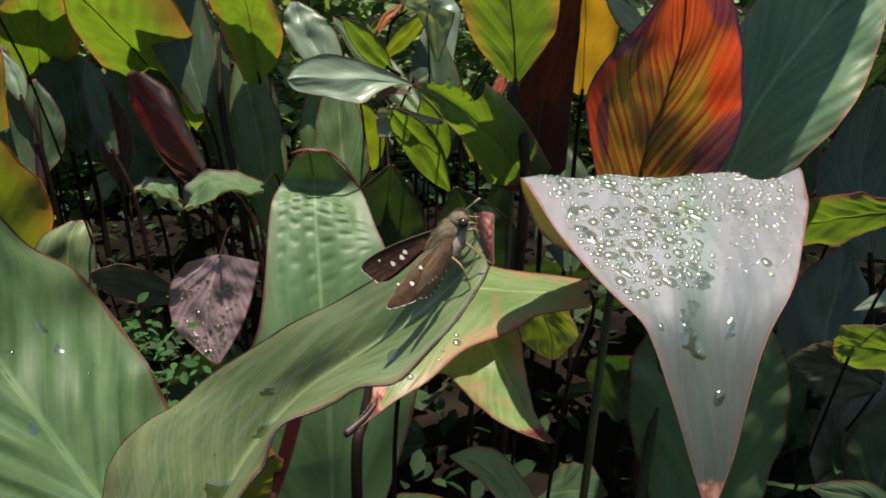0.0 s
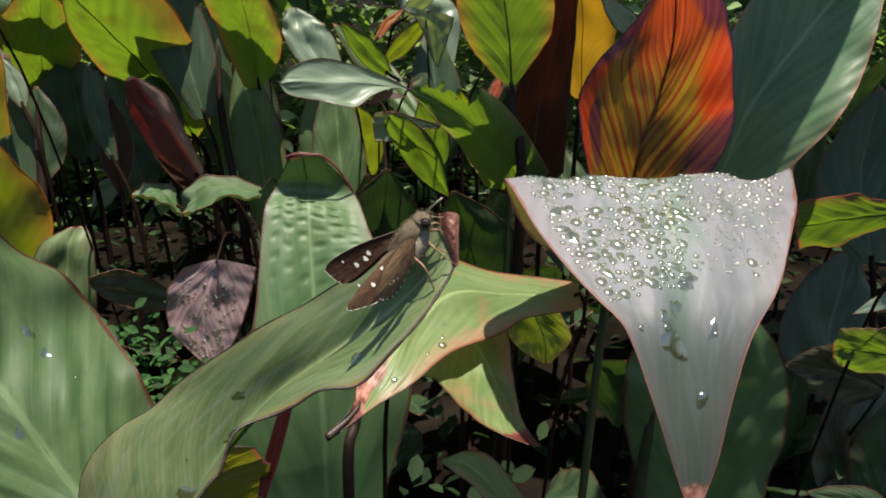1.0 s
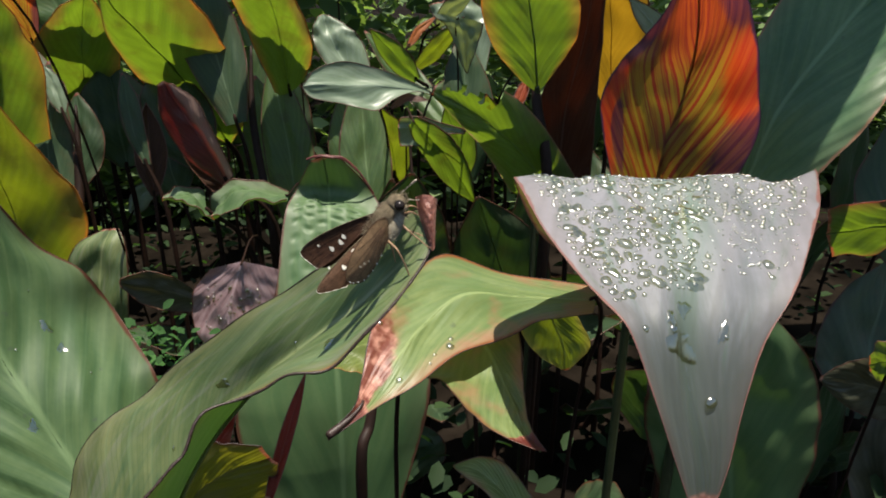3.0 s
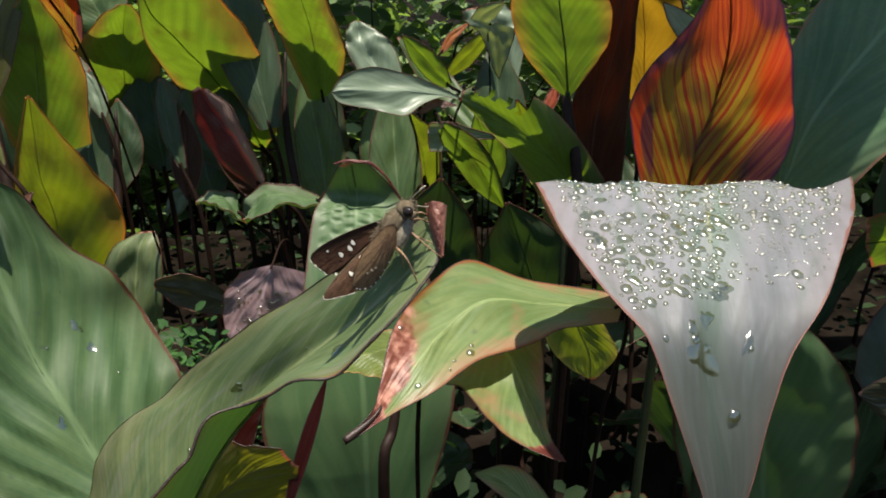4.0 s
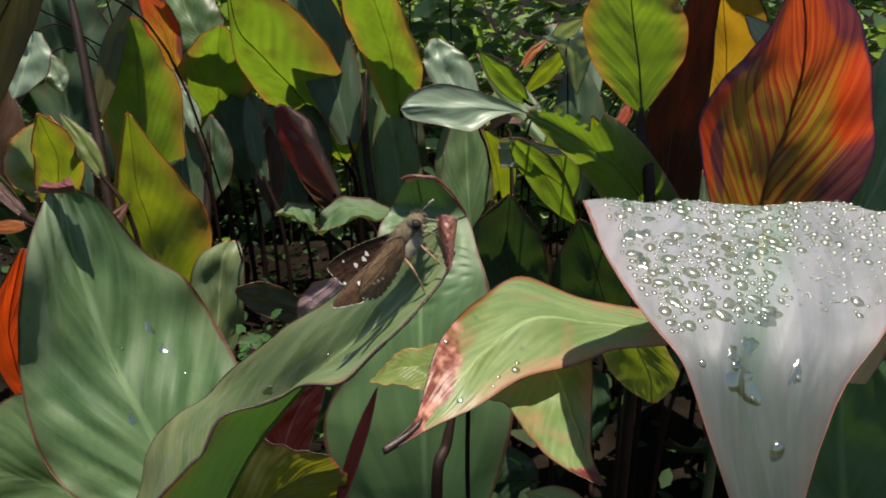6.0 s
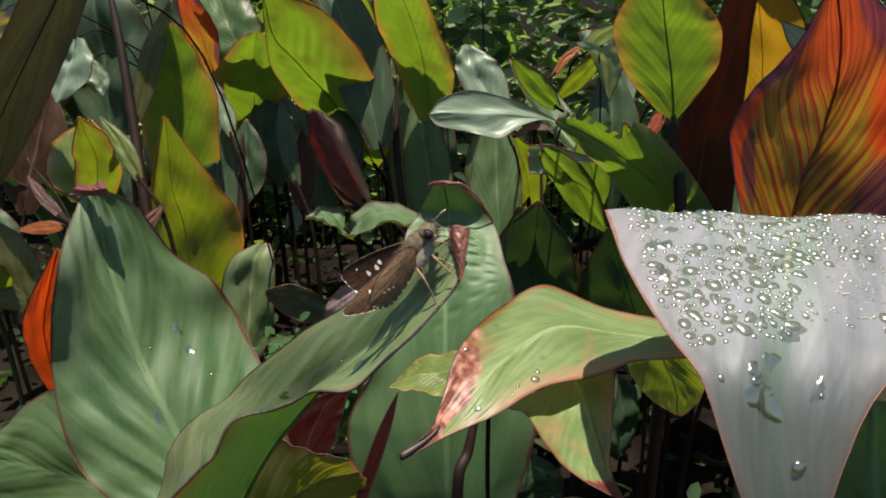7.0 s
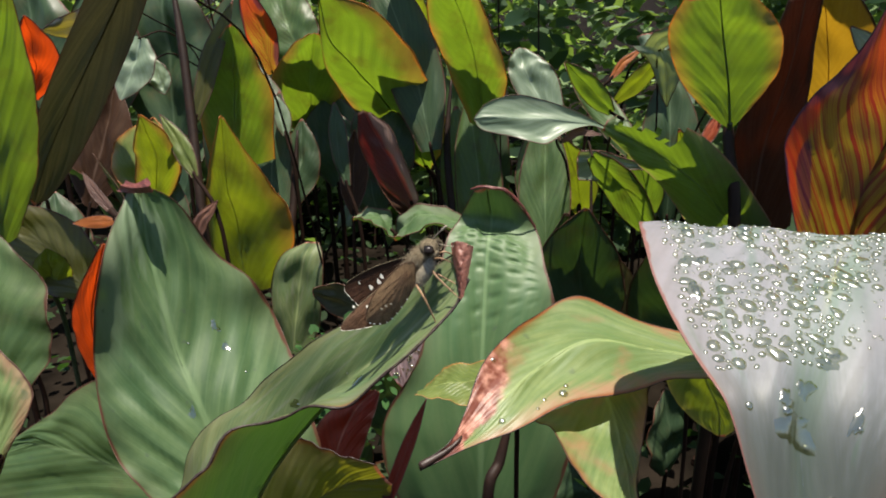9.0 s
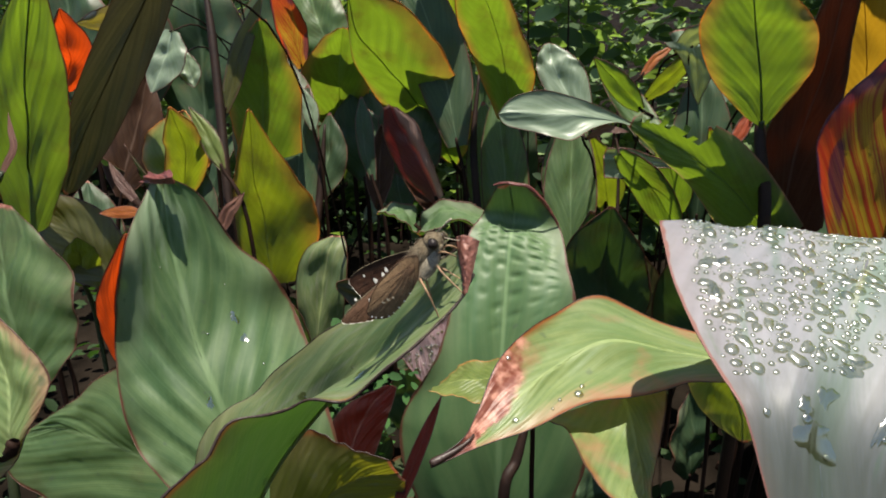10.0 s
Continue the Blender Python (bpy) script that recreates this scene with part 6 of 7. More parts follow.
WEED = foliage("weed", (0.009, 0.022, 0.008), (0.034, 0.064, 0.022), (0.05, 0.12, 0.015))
HEDGE = foliage("hedge", (0.020, 0.045, 0.018), (0.26, 0.36, 0.16), (0.36, 0.56, 0.08))
spots = []
for i in range(900):
    rng.uniform(0, 1), rng.uniform(0, 1), rng.gauss(0, 1)
for i in range(2600):
    x, y = weed_rng.uniform(-0.95, 0.9), weed_rng.uniform(0.34, 1.4)
    spots.append(Vector((x, y, abs(weed_rng.gauss(0.04, 0.05)) + 0.10 * max(0, noise.noise(Vector((x * 4, y * 4, 2)))))))
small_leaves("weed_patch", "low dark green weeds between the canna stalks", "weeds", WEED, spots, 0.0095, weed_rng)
spots = []
for i in range(900 * 4):
    rng.uniform(0, 1)
while len(spots) < 26000:
    x, y = rng.uniform(-2.2, 2.4), 1.25 + 1.4 * rng.random() ** 1.5
    z = rng.random() ** 1.2
    if noise.noise(Vector((x * 2.2, y * 2.2, z * 2.2))) > -0.12 - 0.2 * (1 - z):
        spots.append(Vector((x, y, z)))
small_leaves("hedge", "dense small-leaved green hedge behind the bed", "hedge", HEDGE, spots, 0.024, rng)


# canna plants that fill the bed between and behind the others
def spare_leaf(x, y, top, width, lean, twist, style):
    """An upright leaf on its stalk: where it grows, its height, width and lean."""
    low = top * 0.42
    side = Vector((math.cos(twist), math.sin(twist), 0))
    out = Vector((math.sin(twist), -math.cos(twist), 0)) * lean
    rib = [Vector((x, y, low)) + out * (s * s) * (top - low) + Vector((0, 0, (top - low) * s)) for s in (0, 0.25, 0.5, 0.75, 1)]
    half = [width * k for k in (0.12, 0.46, 0.5, 0.36, 0.01)]
    left = [p - side * h + Vector((0, 0, 0.12 * h)) for p, h in zip(rib, half)]
    right = [p + side * h + Vector((0, 0, 0.12 * h)) for p, h in zip(rib, half)]
    return canna_leaf("dark canna leaf deep in the planting bed", style, left, rib, right, rim="brown")


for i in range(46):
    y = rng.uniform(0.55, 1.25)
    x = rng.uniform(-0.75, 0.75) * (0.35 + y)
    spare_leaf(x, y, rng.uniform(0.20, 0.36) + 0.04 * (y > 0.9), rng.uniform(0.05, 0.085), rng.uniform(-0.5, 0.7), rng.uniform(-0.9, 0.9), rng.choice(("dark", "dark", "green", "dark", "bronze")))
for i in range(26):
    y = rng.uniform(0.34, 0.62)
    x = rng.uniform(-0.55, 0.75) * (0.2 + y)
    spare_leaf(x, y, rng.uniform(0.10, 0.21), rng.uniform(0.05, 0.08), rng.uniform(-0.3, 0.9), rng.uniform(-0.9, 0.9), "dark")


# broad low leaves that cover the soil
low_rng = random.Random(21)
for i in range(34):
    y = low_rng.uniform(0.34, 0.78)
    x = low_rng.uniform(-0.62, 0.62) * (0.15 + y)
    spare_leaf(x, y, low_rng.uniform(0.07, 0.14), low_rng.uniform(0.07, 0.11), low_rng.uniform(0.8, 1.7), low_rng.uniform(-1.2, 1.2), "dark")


# taller leaves beside the path, whose shade falls into the bed
for x, y, z, far_x in ((0.74, 0.40, 0.60, 0.22), (0.80, 0.50, 0.66, 0.26), (0.70, 0.47, 0.72, 0.16), (0.86, 0.58, 0.62, 0.34), (0.78, 0.36, 0.68, 0.30), (0.90, 0.66, 0.70, 0.36)):
    rib = [Vector((x + (far_x - x) * s, y + 0.03 * s, z - 0.10 + 0.34 * s - 0.30 * s * s)) for s in (0, 0.25, 0.5, 0.75, 1)]
    half = [0.02, 0.07, 0.08, 0.06, 0.002]
    canna_leaf("tall green canna leaf arching over the bed", "green", [p + Vector((0, -h, 0.02 * h)) for p, h in zip(rib, half)], rib, [p + Vector((0, h, 0.02 * h)) for p, h in zip(rib, half)])


# leaf tips that lean in above the back of the bed and dapple it with shade
for x, y, z, turn, size in ((-0.35, 0.97, 0.60, 0.5, 0.055), (-0.165, 0.80, 0.58, 1.2, 0.05), (-0.205, 0.86, 0.63, -0.4, 0.045), (-0.37, 0.71, 0.58, 2.2, 0.038), (-0.10, 0.74, 0.60, 0.9, 0.038)):
    out = Vector((math.cos(turn), 0.6 * abs(math.sin(turn)) + 0.2, 0))
    rib = [Vector((x, y, z)) + out * size * s + Vector((0, 0, -0.004 * s * s)) for s in (2.6, 1.6, 0.5, -0.6, -1.5)]
    side = Vector((-out.y, out.x, 0)).normalized()
    half = [size * k for k in (0.12, 0.55, 0.7, 0.5, 0.02)]
    canna_leaf("green canna leaf leaning over the bed", "green", [p - side * h for p, h in zip(rib, half)], rib, [p + side * h for p, h in zip(rib, half)], rim="orange")


# a broad leaf held above the bed, which shades the veined leaf below
for tip_at, base_at, width in (((0.186, 0.268, 0.640), (0.275, 0.387, 0.640), 0.032),):
    tip_at, base_at = Vector(tip_at), Vector(base_at)
    side = (tip_at - base_at).cross(Vector((0, 0, 1))).normalized()
    rib = [base_at.lerp(tip_at, k) + Vector((0, 0, 0.02 * math.sin(math.pi * k))) for k in (0, 0.25, 0.5, 0.75, 1)]
    half = [width * k for k in (0.25, 0.9, 1.0, 0.75, 0.03)]
    canna_leaf("green canna leaf leaning over the bed", "green", [p - side * h for p, h in zip(rib, half)], rib, [p + side * h for p, h in zip(rib, half)], rim="orange")


# bright clover between the stalks
CLOVER = foliage("clover", (0.020, 0.06, 0.016), (0.055, 0.14, 0.036), (0.07, 0.20, 0.02))
spots = []
for x, y, z in ((-0.179, 0.488, 0.216), (-0.169, 0.446, 0.221), (-0.155, 0.442, 0.205)):
    spots += [Vector((x + rng.gauss(0, 0.022), y + rng.gauss(0, 0.02), max(0.01, z + rng.gauss(0, 0.015)))) for _ in range(40)]
    for _ in range(60):
        spots.append(Vector((x + rng.gauss(0, 0.03), y + rng.gauss(0, 0.03), rng.uniform(0.01, max(0.02, z)))))
small_leaves("clover_patch", "small bright green clover growing between stalks", "weeds", CLOVER, spots, 0.0046, rng)

# ---- the butterfly: places in millimetres from the foot it stands on ----
FOOT = Vector((-0.00397, 0.09793, 0.45225))


def mm(x, y, z):
    return FOOT + Vector((x, y, z)) * 0.001


def fur(name, low, high, rough, scale):
    g = Graph(name)
    place = g.place()
    n = g.noise(scale, 4.0, vector=place)
    fine = g.noise(scale * 6, 2.0, vector=place)
    colour = g.mix(g.step(g.math("MULTIPLY_ADD", fine, 0.5, g.math("MULTIPLY", n, 0.5)), 0.3, 0.7), low, high)
    return g.shader(colour, rough, g.bump(fine, 0.8, 0.0002), Specular_IOR_Level=0.12)


FUR = fur("brown_fur", (0.080, 0.062, 0.038), (0.190, 0.152, 0.098), 0.75, 1500.0)
FUR_PALE = fur("pale_fur", (0.105, 0.084, 0.054), (0.270, 0.225, 0.150), 0.75, 1800.0)
FUR_WHITE = fur("grey_white_fur", (0.150, 0.128, 0.092), (0.330, 0.290, 0.215), 0.75, 1800.0)
WING_UNDER = fur("wing_underside", (0.100, 0.062, 0.032), (0.205, 0.132, 0.072), 0.6, 900.0)
WING_UPPER = fur("wing_upperside", (0.018, 0.008, 0.005), (0.062, 0.030, 0.017), 0.55, 900.0)
WING_FORE = fur("forewing_underside", (0.040, 0.021, 0.012), (0.105, 0.058, 0.033), 0.6, 900.0)
WHITE_SCALE = plain_material("pale_wing_spot", (0.55, 0.52, 0.44), (0.8, 0.78, 0.7), 0.5, 2000.0)
TAN_SCALE = plain_material("tan_wing_spot", (0.30, 0.24, 0.15), (0.45, 0.38, 0.27), 0.6, 2000.0)
EYE = plain_material("dark_eye", (0.008, 0.006, 0.005), (0.022, 0.016, 0.013), 0.18, 3000.0, 0.1, Specular_IOR_Level=0.25)
LEG = plain_material("leg", (0.16, 0.085, 0.04), (0.34, 0.21, 0.12), 0.5, 2500.0)
ANTENNA = plain_material("antenna", (0.10, 0.07, 0.05), (0.42, 0.36, 0.28), 0.5, 1800.0)

bug = thing("butterfly", FOOT, "small brown skipper butterfly with pale wing spots on a leaf", "butterfly")


def lump(axis_from, axis_to, radius, squash=1.0, rings=14, sides=16, rough=0.06):
    """A rounded body segment between two points."""
    bm = bmesh.new()
    way = axis_to - axis_from
    a = way.normalized().cross(Vector((0.2, -0.9, 0.4))).normalized()
    b = way.normalized().cross(a)
    loops = []
    for i in range(rings + 1):
        s = i / rings
        r = radius * max(0.02, math.sin(math.pi * (0.04 + 0.92 * s))) ** 0.62
        loop = []
        for k in range(sides):
            w = k * math.tau / sides
            p = axis_from + way * s + r * (math.cos(w) * a + squash * math.sin(w) * b)
            loop.append(bm.verts.new(p + (p - axis_from - way * s) * rough * noise.noise(p * 2500)))
        loops.append(loop)
    for one, two in zip(loops, loops[1:]):
        for k in range(sides):
            bm.faces.new((one[k], one[(k + 1) % sides], two[(k + 1) % sides], two[k]))
    bm.faces.new(loops[0][::-1]), bm.faces.new(loops[-1])
    return bm


def hairs(around, reach, length, n, lay, seed):
    """Short fur standing out of a segment, laid back along its body."""
    r = random.Random(seed)
    bm = bmesh.new()
    a, b = around
    for _ in range(n):
        d = Vector((r.gauss(0, 1), r.gauss(0, 1), r.gauss(0, 1))).normalized()
        p = a.lerp(b, r.uniform(0.05, 0.95)) + d * reach * 0.93
        tip = p + (d * 0.55 + lay * r.uniform(0.4, 1.0)).normalized() * length * r.uniform(0.6, 1.3)
        tube([p, p.lerp(tip, 0.6), tip], [0.000035, 0.000025, 0.000008], 3, bm)
    return bm


def wing(name, base, apex, corner, material, label, hind=False, curve=0.0004):
    """A wing spread by its root, its apex and its rear corner."""
    if hind:
        outline = [(0, 0), (0.22, -0.28), (0.49, -0.39), (0.70, -0.40), (0.86, -0.33), (0.98, -0.12), (0.99, 0.08), (0.93, 0.28), (0.80, 0.50), (0.58, 0.78), (0.42, 0.84), (0.25, 0.83), (0.08, 0.75), (-0.03, 0.60), (-0.04, 0.3)]
    else:
        # a bowed leading edge, a rounded apex, and the outer margin back to the rear corner
        k = (corner - base).dot(apex - base) / (apex - base).length_squared
        shape = [(0, 0), (0.2, -0.10), (0.45, -0.17), (0.7, -0.16), (0.88, -0.07), (0.965, 0.06)]
        shape += [(1.01 - (1 - k) * m**1.5, m) for m in (0.22, 0.45, 0.68, 0.86)]
        shape += [(k, 1.0), (0.8 * k, 0.95), (0.55 * k, 0.74), (0.25 * k, 0.42), (-0.02, 0.2)]
        outline = [(a - b * k, b) for a, b in shape]
    x, y = apex - base, corner - base
    n = x.cross(y).normalized()
    if n.dot(Vector((0.3, -0.8, 0.5))) < 0:
        n = -n
    bm = bmesh.new()
    fine = []
    for i in range(len(outline)):
        for k in range(3):
            q = curve_at([Vector((*outline[(i + j) % len(outline)], 0)) for j in (-1, 0, 1, 2)], (1 + k / 3) / 3)
            fine.append(q)
    cx = sum((q for q in fine), Vector()) / len(fine)
    levels = [1.0, 0.85, 0.6, 0.3]
    loops = []
    for s in levels:
        loop = []
        for q in fine:
            c = cx + (q - cx) * s
            veins = 0.00006 * math.sin(18 * math.atan2(c.y + 0.02, c.x + 0.15)) * s
            loop.append(bm.verts.new(base + x * c.x + y * c.y + n * (curve * (1 - s * s) + veins)))
        loops.append(loop)
    hub = bm.verts.new(base + x * cx.x + y * cx.y + n * curve)
    for one, two in zip(loops, loops[1:]):
        for k in range(len(one)):
            bm.faces.new((one[k], one[(k + 1) % len(one)], two[(k + 1) % len(one)], two[k]))
    for k in range(len(loops[-1])):
        bm.faces.new((loops[-1][k], loops[-1][(k + 1) % len(loops[-1])], hub))
    ob = part(name, bm, material, bug, label)
    # raised veins fanning out from the root to the outer margin
    for q in fine[(4 if hind else 5) * 3:(13 if hind else 11) * 3:4]:
        line = []
        for i in range(9):
            c = Vector((0.04, 0.06, 0)).lerp(q, 0.12 + 0.86 * i / 8)
            turn = math.atan2((c - cx).y, (c - cx).x)
            edge = min(fine, key=lambda f: abs(math.remainder(math.atan2((f - cx).y, (f - cx).x) - turn, math.tau)))
            s = min(1.0, (c - cx).length / (edge - cx).length)
            line.append(base + x * c.x + y * c.y + n * (curve * (1 - s * s) + 0.00002))
        part("wing_vein", tube(line, [0.00005 - 0.000025 * i / 8 for i in range(9)], 5), WING_UPPER if material == WING_FORE else WING_FORE, ob)
    # pale hair fringe on the outer edge
    start, end = (5, 13) if hind else (5, 10)
    rim = [base + x * q.x + y * q.y for q in fine[start * 3:end * 3 + 1]]
    part("wing_fringe", tube(rim, [0.00004] * len(rim), 4), WHITE_SCALE if not hind else TAN_SCALE, ob, "pale hair fringe")
    if hind and curve > 0.0005:
        for q in fine[start * 3 + 6:end * 3 - 3:2]:
            at = base + x * (cx.x + (q.x - cx.x) * 0.95) + y * (cx.y + (q.y - cx.y) * 0.95)
            spot(ob, (n, base + n * 0.0001), at, 0.00016, WHITE_SCALE)
    front = [base + x * q.x + y * q.y + n * 0.00004 for q in (fine + fine[:1] if hind else fine[:15])]
    part("wing_edge", tube(front, [0.00007 if hind else 0.00008] * len(front), 5), WING_FORE if hind else FUR, ob, "brown wing edge")
    return ob, (n, base + n * max(curve, 0.0))


def spot(owner, plane, at, size, material, stretch=0.7):
    """One pale scale patch lying on a wing."""
    n, on = plane
    at = at - n * (at - on).dot(n)
    bm = bmesh.new()
    a = n.cross(Vector((0.7, 0, 0.7))).normalized()
    b = n.cross(a)
    ring = [bm.verts.new(at + n * 0.00012 + size * (math.cos(w) * a + stretch * math.sin(w) * b) * (1 + 0.18 * math.sin(3 * w + size * 9e4))) for w in (k * math.tau / 10 for k in range(10))]
    top = bm.verts.new(at + n * 0.00016)
    for k in range(10):
        bm.faces.new((ring[k], ring[(k + 1) % 10], top))
    part("wing_spot", bm, material, owner, "pale wing spot")


head, thorax, waist, tail = mm(-1.33, 4.35, 10.50), mm(-3.42, 4.11, 7.64), mm(-5.25, 4.03, 5.15), mm(-9.63, 4.96, -0.35)
neck = mm(-2.27, 4.44, 9.43)
lay = (tail - head).normalized()
part("abdomen", lump(waist - lay * 0.001, tail, 0.0014), FUR, bug)
chest = part("thorax", lump(neck - lay * 0.0016, waist, 0.0020), FUR, bug, "furry brown thorax")
part("belly", lump(mm(-0.63, 3.98, 9.38), mm(-3.26, 2.14, 4.53), 0.0013), FUR_WHITE, bug, "pale grey furry underside")
part("fur", hairs((mm(-0.63, 3.98, 9.38), mm(-3.26, 2.14, 4.53)), 0.00125, 0.0006, 260, Vector((0.3, 0, -0.6)), 3), FUR_WHITE, chest)
part("fur", hairs((neck, waist), 0.0019, 0.0008, 800, lay, 1), FUR_PALE, chest)
part("fur", hairs((neck, waist), 0.0019, 0.0009, 420, lay, 7), WING_FORE, chest)
part("fur", hairs((neck, waist), 0.0019, 0.0010, 260, lay, 9), FUR_WHITE, chest)
skull = part("head", lump(head + lay * 0.0018, head - lay * 0.0014, 0.00165), FUR, bug)
part("fur", hairs((head, head - lay * 0.0006), 0.00155, 0.00042, 300, -lay * 0.3 + Vector((0, 0, 0.5)), 2), FUR_PALE, skull)
for at in (mm(-1.07, 2.48, 10.71), mm(-0.58, 6.29, 10.46)):
    bm = bmesh.new()
    bmesh.ops.create_uvsphere(bm, u_segments=18, v_segments=12, radius=0.00086)
    bmesh.ops.translate(bm, verts=bm.verts, vec=at)
    part("eye", bm, EYE, skull, "glossy dark round eye")
    ring = [at + Vector((0.0002 if at.y > head.y else -0.0001, 0.0004 if at.y < head.y else -0.0004, 0)) + 0.00088 * Vector((math.cos(w), 0.12 * math.sin(w), math.sin(w))) for w in (k * math.tau / 20 for k in range(21))]
    part("eye_ring", tube(ring, [0.00010] * 21, 5), FUR_PALE, skull, "pale scaly eye ring")
part("palp", lump(mm(0.03, 3.55, 9.91) + Vector((-0.0012, 0, -0.0010)), mm(0.03, 3.55, 9.91) + Vector((0.0002, 0, 0.0004)), 0.00052), FUR_PALE, skull)
for points in ((mm(-0.82, 4.21, 11.97), mm(0.39, 3.71, 13.34), mm(1.76, 3.38, 14.63)), (mm(-0.28, 5.62, 10.69), mm(2.07, 5.69, 10.33), mm(4.72, 5.44, 10.76))):
    line = [curve_at(list(points), i / 16) for i in range(17)]
    part("antenna", tube(line, [0.00008 if i < 11 else 0.00008 + 0.00014 * math.sin((i - 10) / 6.5 * math.pi) for i in range(17)], 6), ANTENNA, skull, "clubbed antenna")

far_fore, n = wing("forewing", mm(-4.57, 5.74, 8.40), mm(-17.94, 8.33, 1.19), mm(-14.67, 6.70, -1.61), WING_UPPER, "dark brown forewing with white spots", curve=-0.0003)
for at, size in ((mm(-14.54, 7.28, 2.31), 0.00024), (mm(-12.21, 6.68, 1.91), 0.00050), (mm(-10.16, 6.52, 4.09), 0.00046), (mm(-10.69, 6.43, 3.12), 0.00052)):
    spot(far_fore, n, at, size, WHITE_SCALE)
wing("hindwing", mm(-4.61, 5.97, 7.91), mm(-13.78, 7.69, -0.82), mm(-8.20, 6.40, 2.27), WING_UPPER, "dark brown hindwing", True)
near_fore, n = wing("forewing", mm(-3.66, 2.69, 8.39), mm(-14.85, -3.79, -0.48), mm(-9.56, -2.53, -0.34), WING_FORE, "brown forewing with white spots")
for at, size in ((mm(-12.51, -1.68, 2.43), 0.00024), (mm(-10.24, -1.25, 2.18), 0.00044), (mm(-8.66, 0.08, 4.27), 0.00040)):
    spot(near_fore, n, at, size, WHITE_SCALE)
near_hind, n = wing("hindwing", mm(-3.25, 0.90, 9.28), mm(-9.90, -4.35, 2.03), mm(-3.40, 0.46, 3.12), WING_UNDER, "rounded brown hindwing with faint tan spots", True, 0.0006)
for at, size in ((mm(-8.00, -2.79, 3.16), 0.00030), (mm(-7.13, -2.66, 3.46), 0.00032), (mm(-6.47, -2.16, 3.61), 0.00026)):
    spot(near_hind, n, at, size, TAN_SCALE, 0.5)

LEGS = ((mm(-1.02, 3.08, 7.51), mm(0.51, 1.64, 6.43), mm(3.85, 0.96, 3.54)), (mm(-3.11, 1.55, 5.18), mm(-1.56, -0.26, 4.00), mm(0.00, 0.00, 0.00), mm(0.05, -0.01, -1.30)), (mm(-0.54, 3.42, 8.82), mm(0.66, 2.62, 9.49), mm(2.22, 4.23, 8.17)), (mm(-0.69, 5.00, 8.70), mm(0.80, 4.87, 9.69), mm(2.22, 5.62, 8.90)), (mm(-1.69, 5.04, 6.25), mm(0.34, 4.28, 5.73), mm(2.88, 3.37, 4.87)), (mm(-2.98, 3.87, 4.77), mm(-2.31, 3.54, 2.71), mm(-1.87, 4.07, 0.12)))
for points in LEGS:
    line = [curve_at(list(points), i / 14) for i in range(15)]
    part("leg", tube(line, [0.00022 - 0.00014 * i / 14 for i in range(15)], 6), LEG, bug, "thin jointed tan leg")

# the brown dry tip that curls up at the end of the butterfly's leaf
carrier = THINGS["BUG"]
tip = Blade((mm(3.93, 1.53, 3.09), mm(3.10, 4.19, 5.53), mm(2.30, 5.55, 7.95), mm(1.85, 6.66, 10.57)), (mm(4.11, 1.07, 3.29), mm(3.99, 2.33, 6.27), mm(3.86, 3.67, 8.64), mm(3.37, 5.53, 11.23)), (mm(4.39, 1.48, 3.49), mm(4.72, 3.71, 5.68), mm(5.05, 5.53, 7.90), mm(5.35, 6.65, 10.03)), 0.45, 0.0005, 0, 5.0, 0.12)
part("dry_tip", tip.mesh(12, 24), DRY, carrier, "dry red-brown curled leaf tip")
part("dry_edge", tube(tip.line(-1) , [0.00018] * 33, 5), DRY, carrier, "dry curled edge")


# ---- water drops ----
def drop_mesh(name, seed, tall, lobes=0.0):
    """A dome of water, one unit in radius, standing on z = 0."""
    r = random.Random(seed)
    ph = [r.uniform(0, math.tau) for _ in range(3)]
    bm = bmesh.new()
    loops = []
    for i in range(7):
        a = math.pi / 2 * i / 6
        loop = []
        for k in range(20):
            w = k * math.tau / 20
            out = 1 + lobes * (math.sin(2 * w + ph[0]) + 0.7 * math.sin(3 * w + ph[1]) + 0.5 * math.sin(5 * w + ph[2]))
            s = math.cos(a) ** 0.8 if i < 6 else 0.0
            loop.append((out * s * math.cos(w), out * s * math.sin(w), tall * math.sin(a) - 0.04))
        loops.append([bm.verts.new(p) for p in (loop if i < 6 else loop[:1])])
    for one, two in zip(loops[:-1], loops[1:-1]):
        for k in range(20):
            bm.faces.new((one[k], one[(k + 1) % 20], two[(k + 1) % 20], two[k]))
    for k in range(20):
        bm.faces.new((loops[-2][k], loops[-2][(k + 1) % 20], loops[-1][0]))
    return mesh_of(bm, name, WATER)


ROUND = [drop_mesh("water_drop", i, 0.62, 0.03) for i in range(4)]
LONG = [drop_mesh("water_drop", 10 + i, 0.40, 0.16) for i in range(5)]


def drop(key, u, v, size, meshes, rand, stretch=1.0, label=""):
    blade, owner = BLADES[key], THINGS[key]
    p, n = blade.at(u, v)
    if n.dot(Vector((0, -0.5, 0.8))) < 0:
        n = -n
    m = n.to_track_quat("Z", "Y").to_matrix().to_4x4() @ Matrix.Rotation(rand.uniform(0, math.tau), 4, "Z") @ Matrix.Diagonal((size * stretch, size, size, 1))
    ob = new("water_drop", meshes[rand.randrange(len(meshes))])
    ob.parent = owner
    ob.matrix_local = Matrix.Translation(p - owner.matrix_basis.translation) @ m
    return tagged(ob, label)


rd = random.Random(11)
placed = []


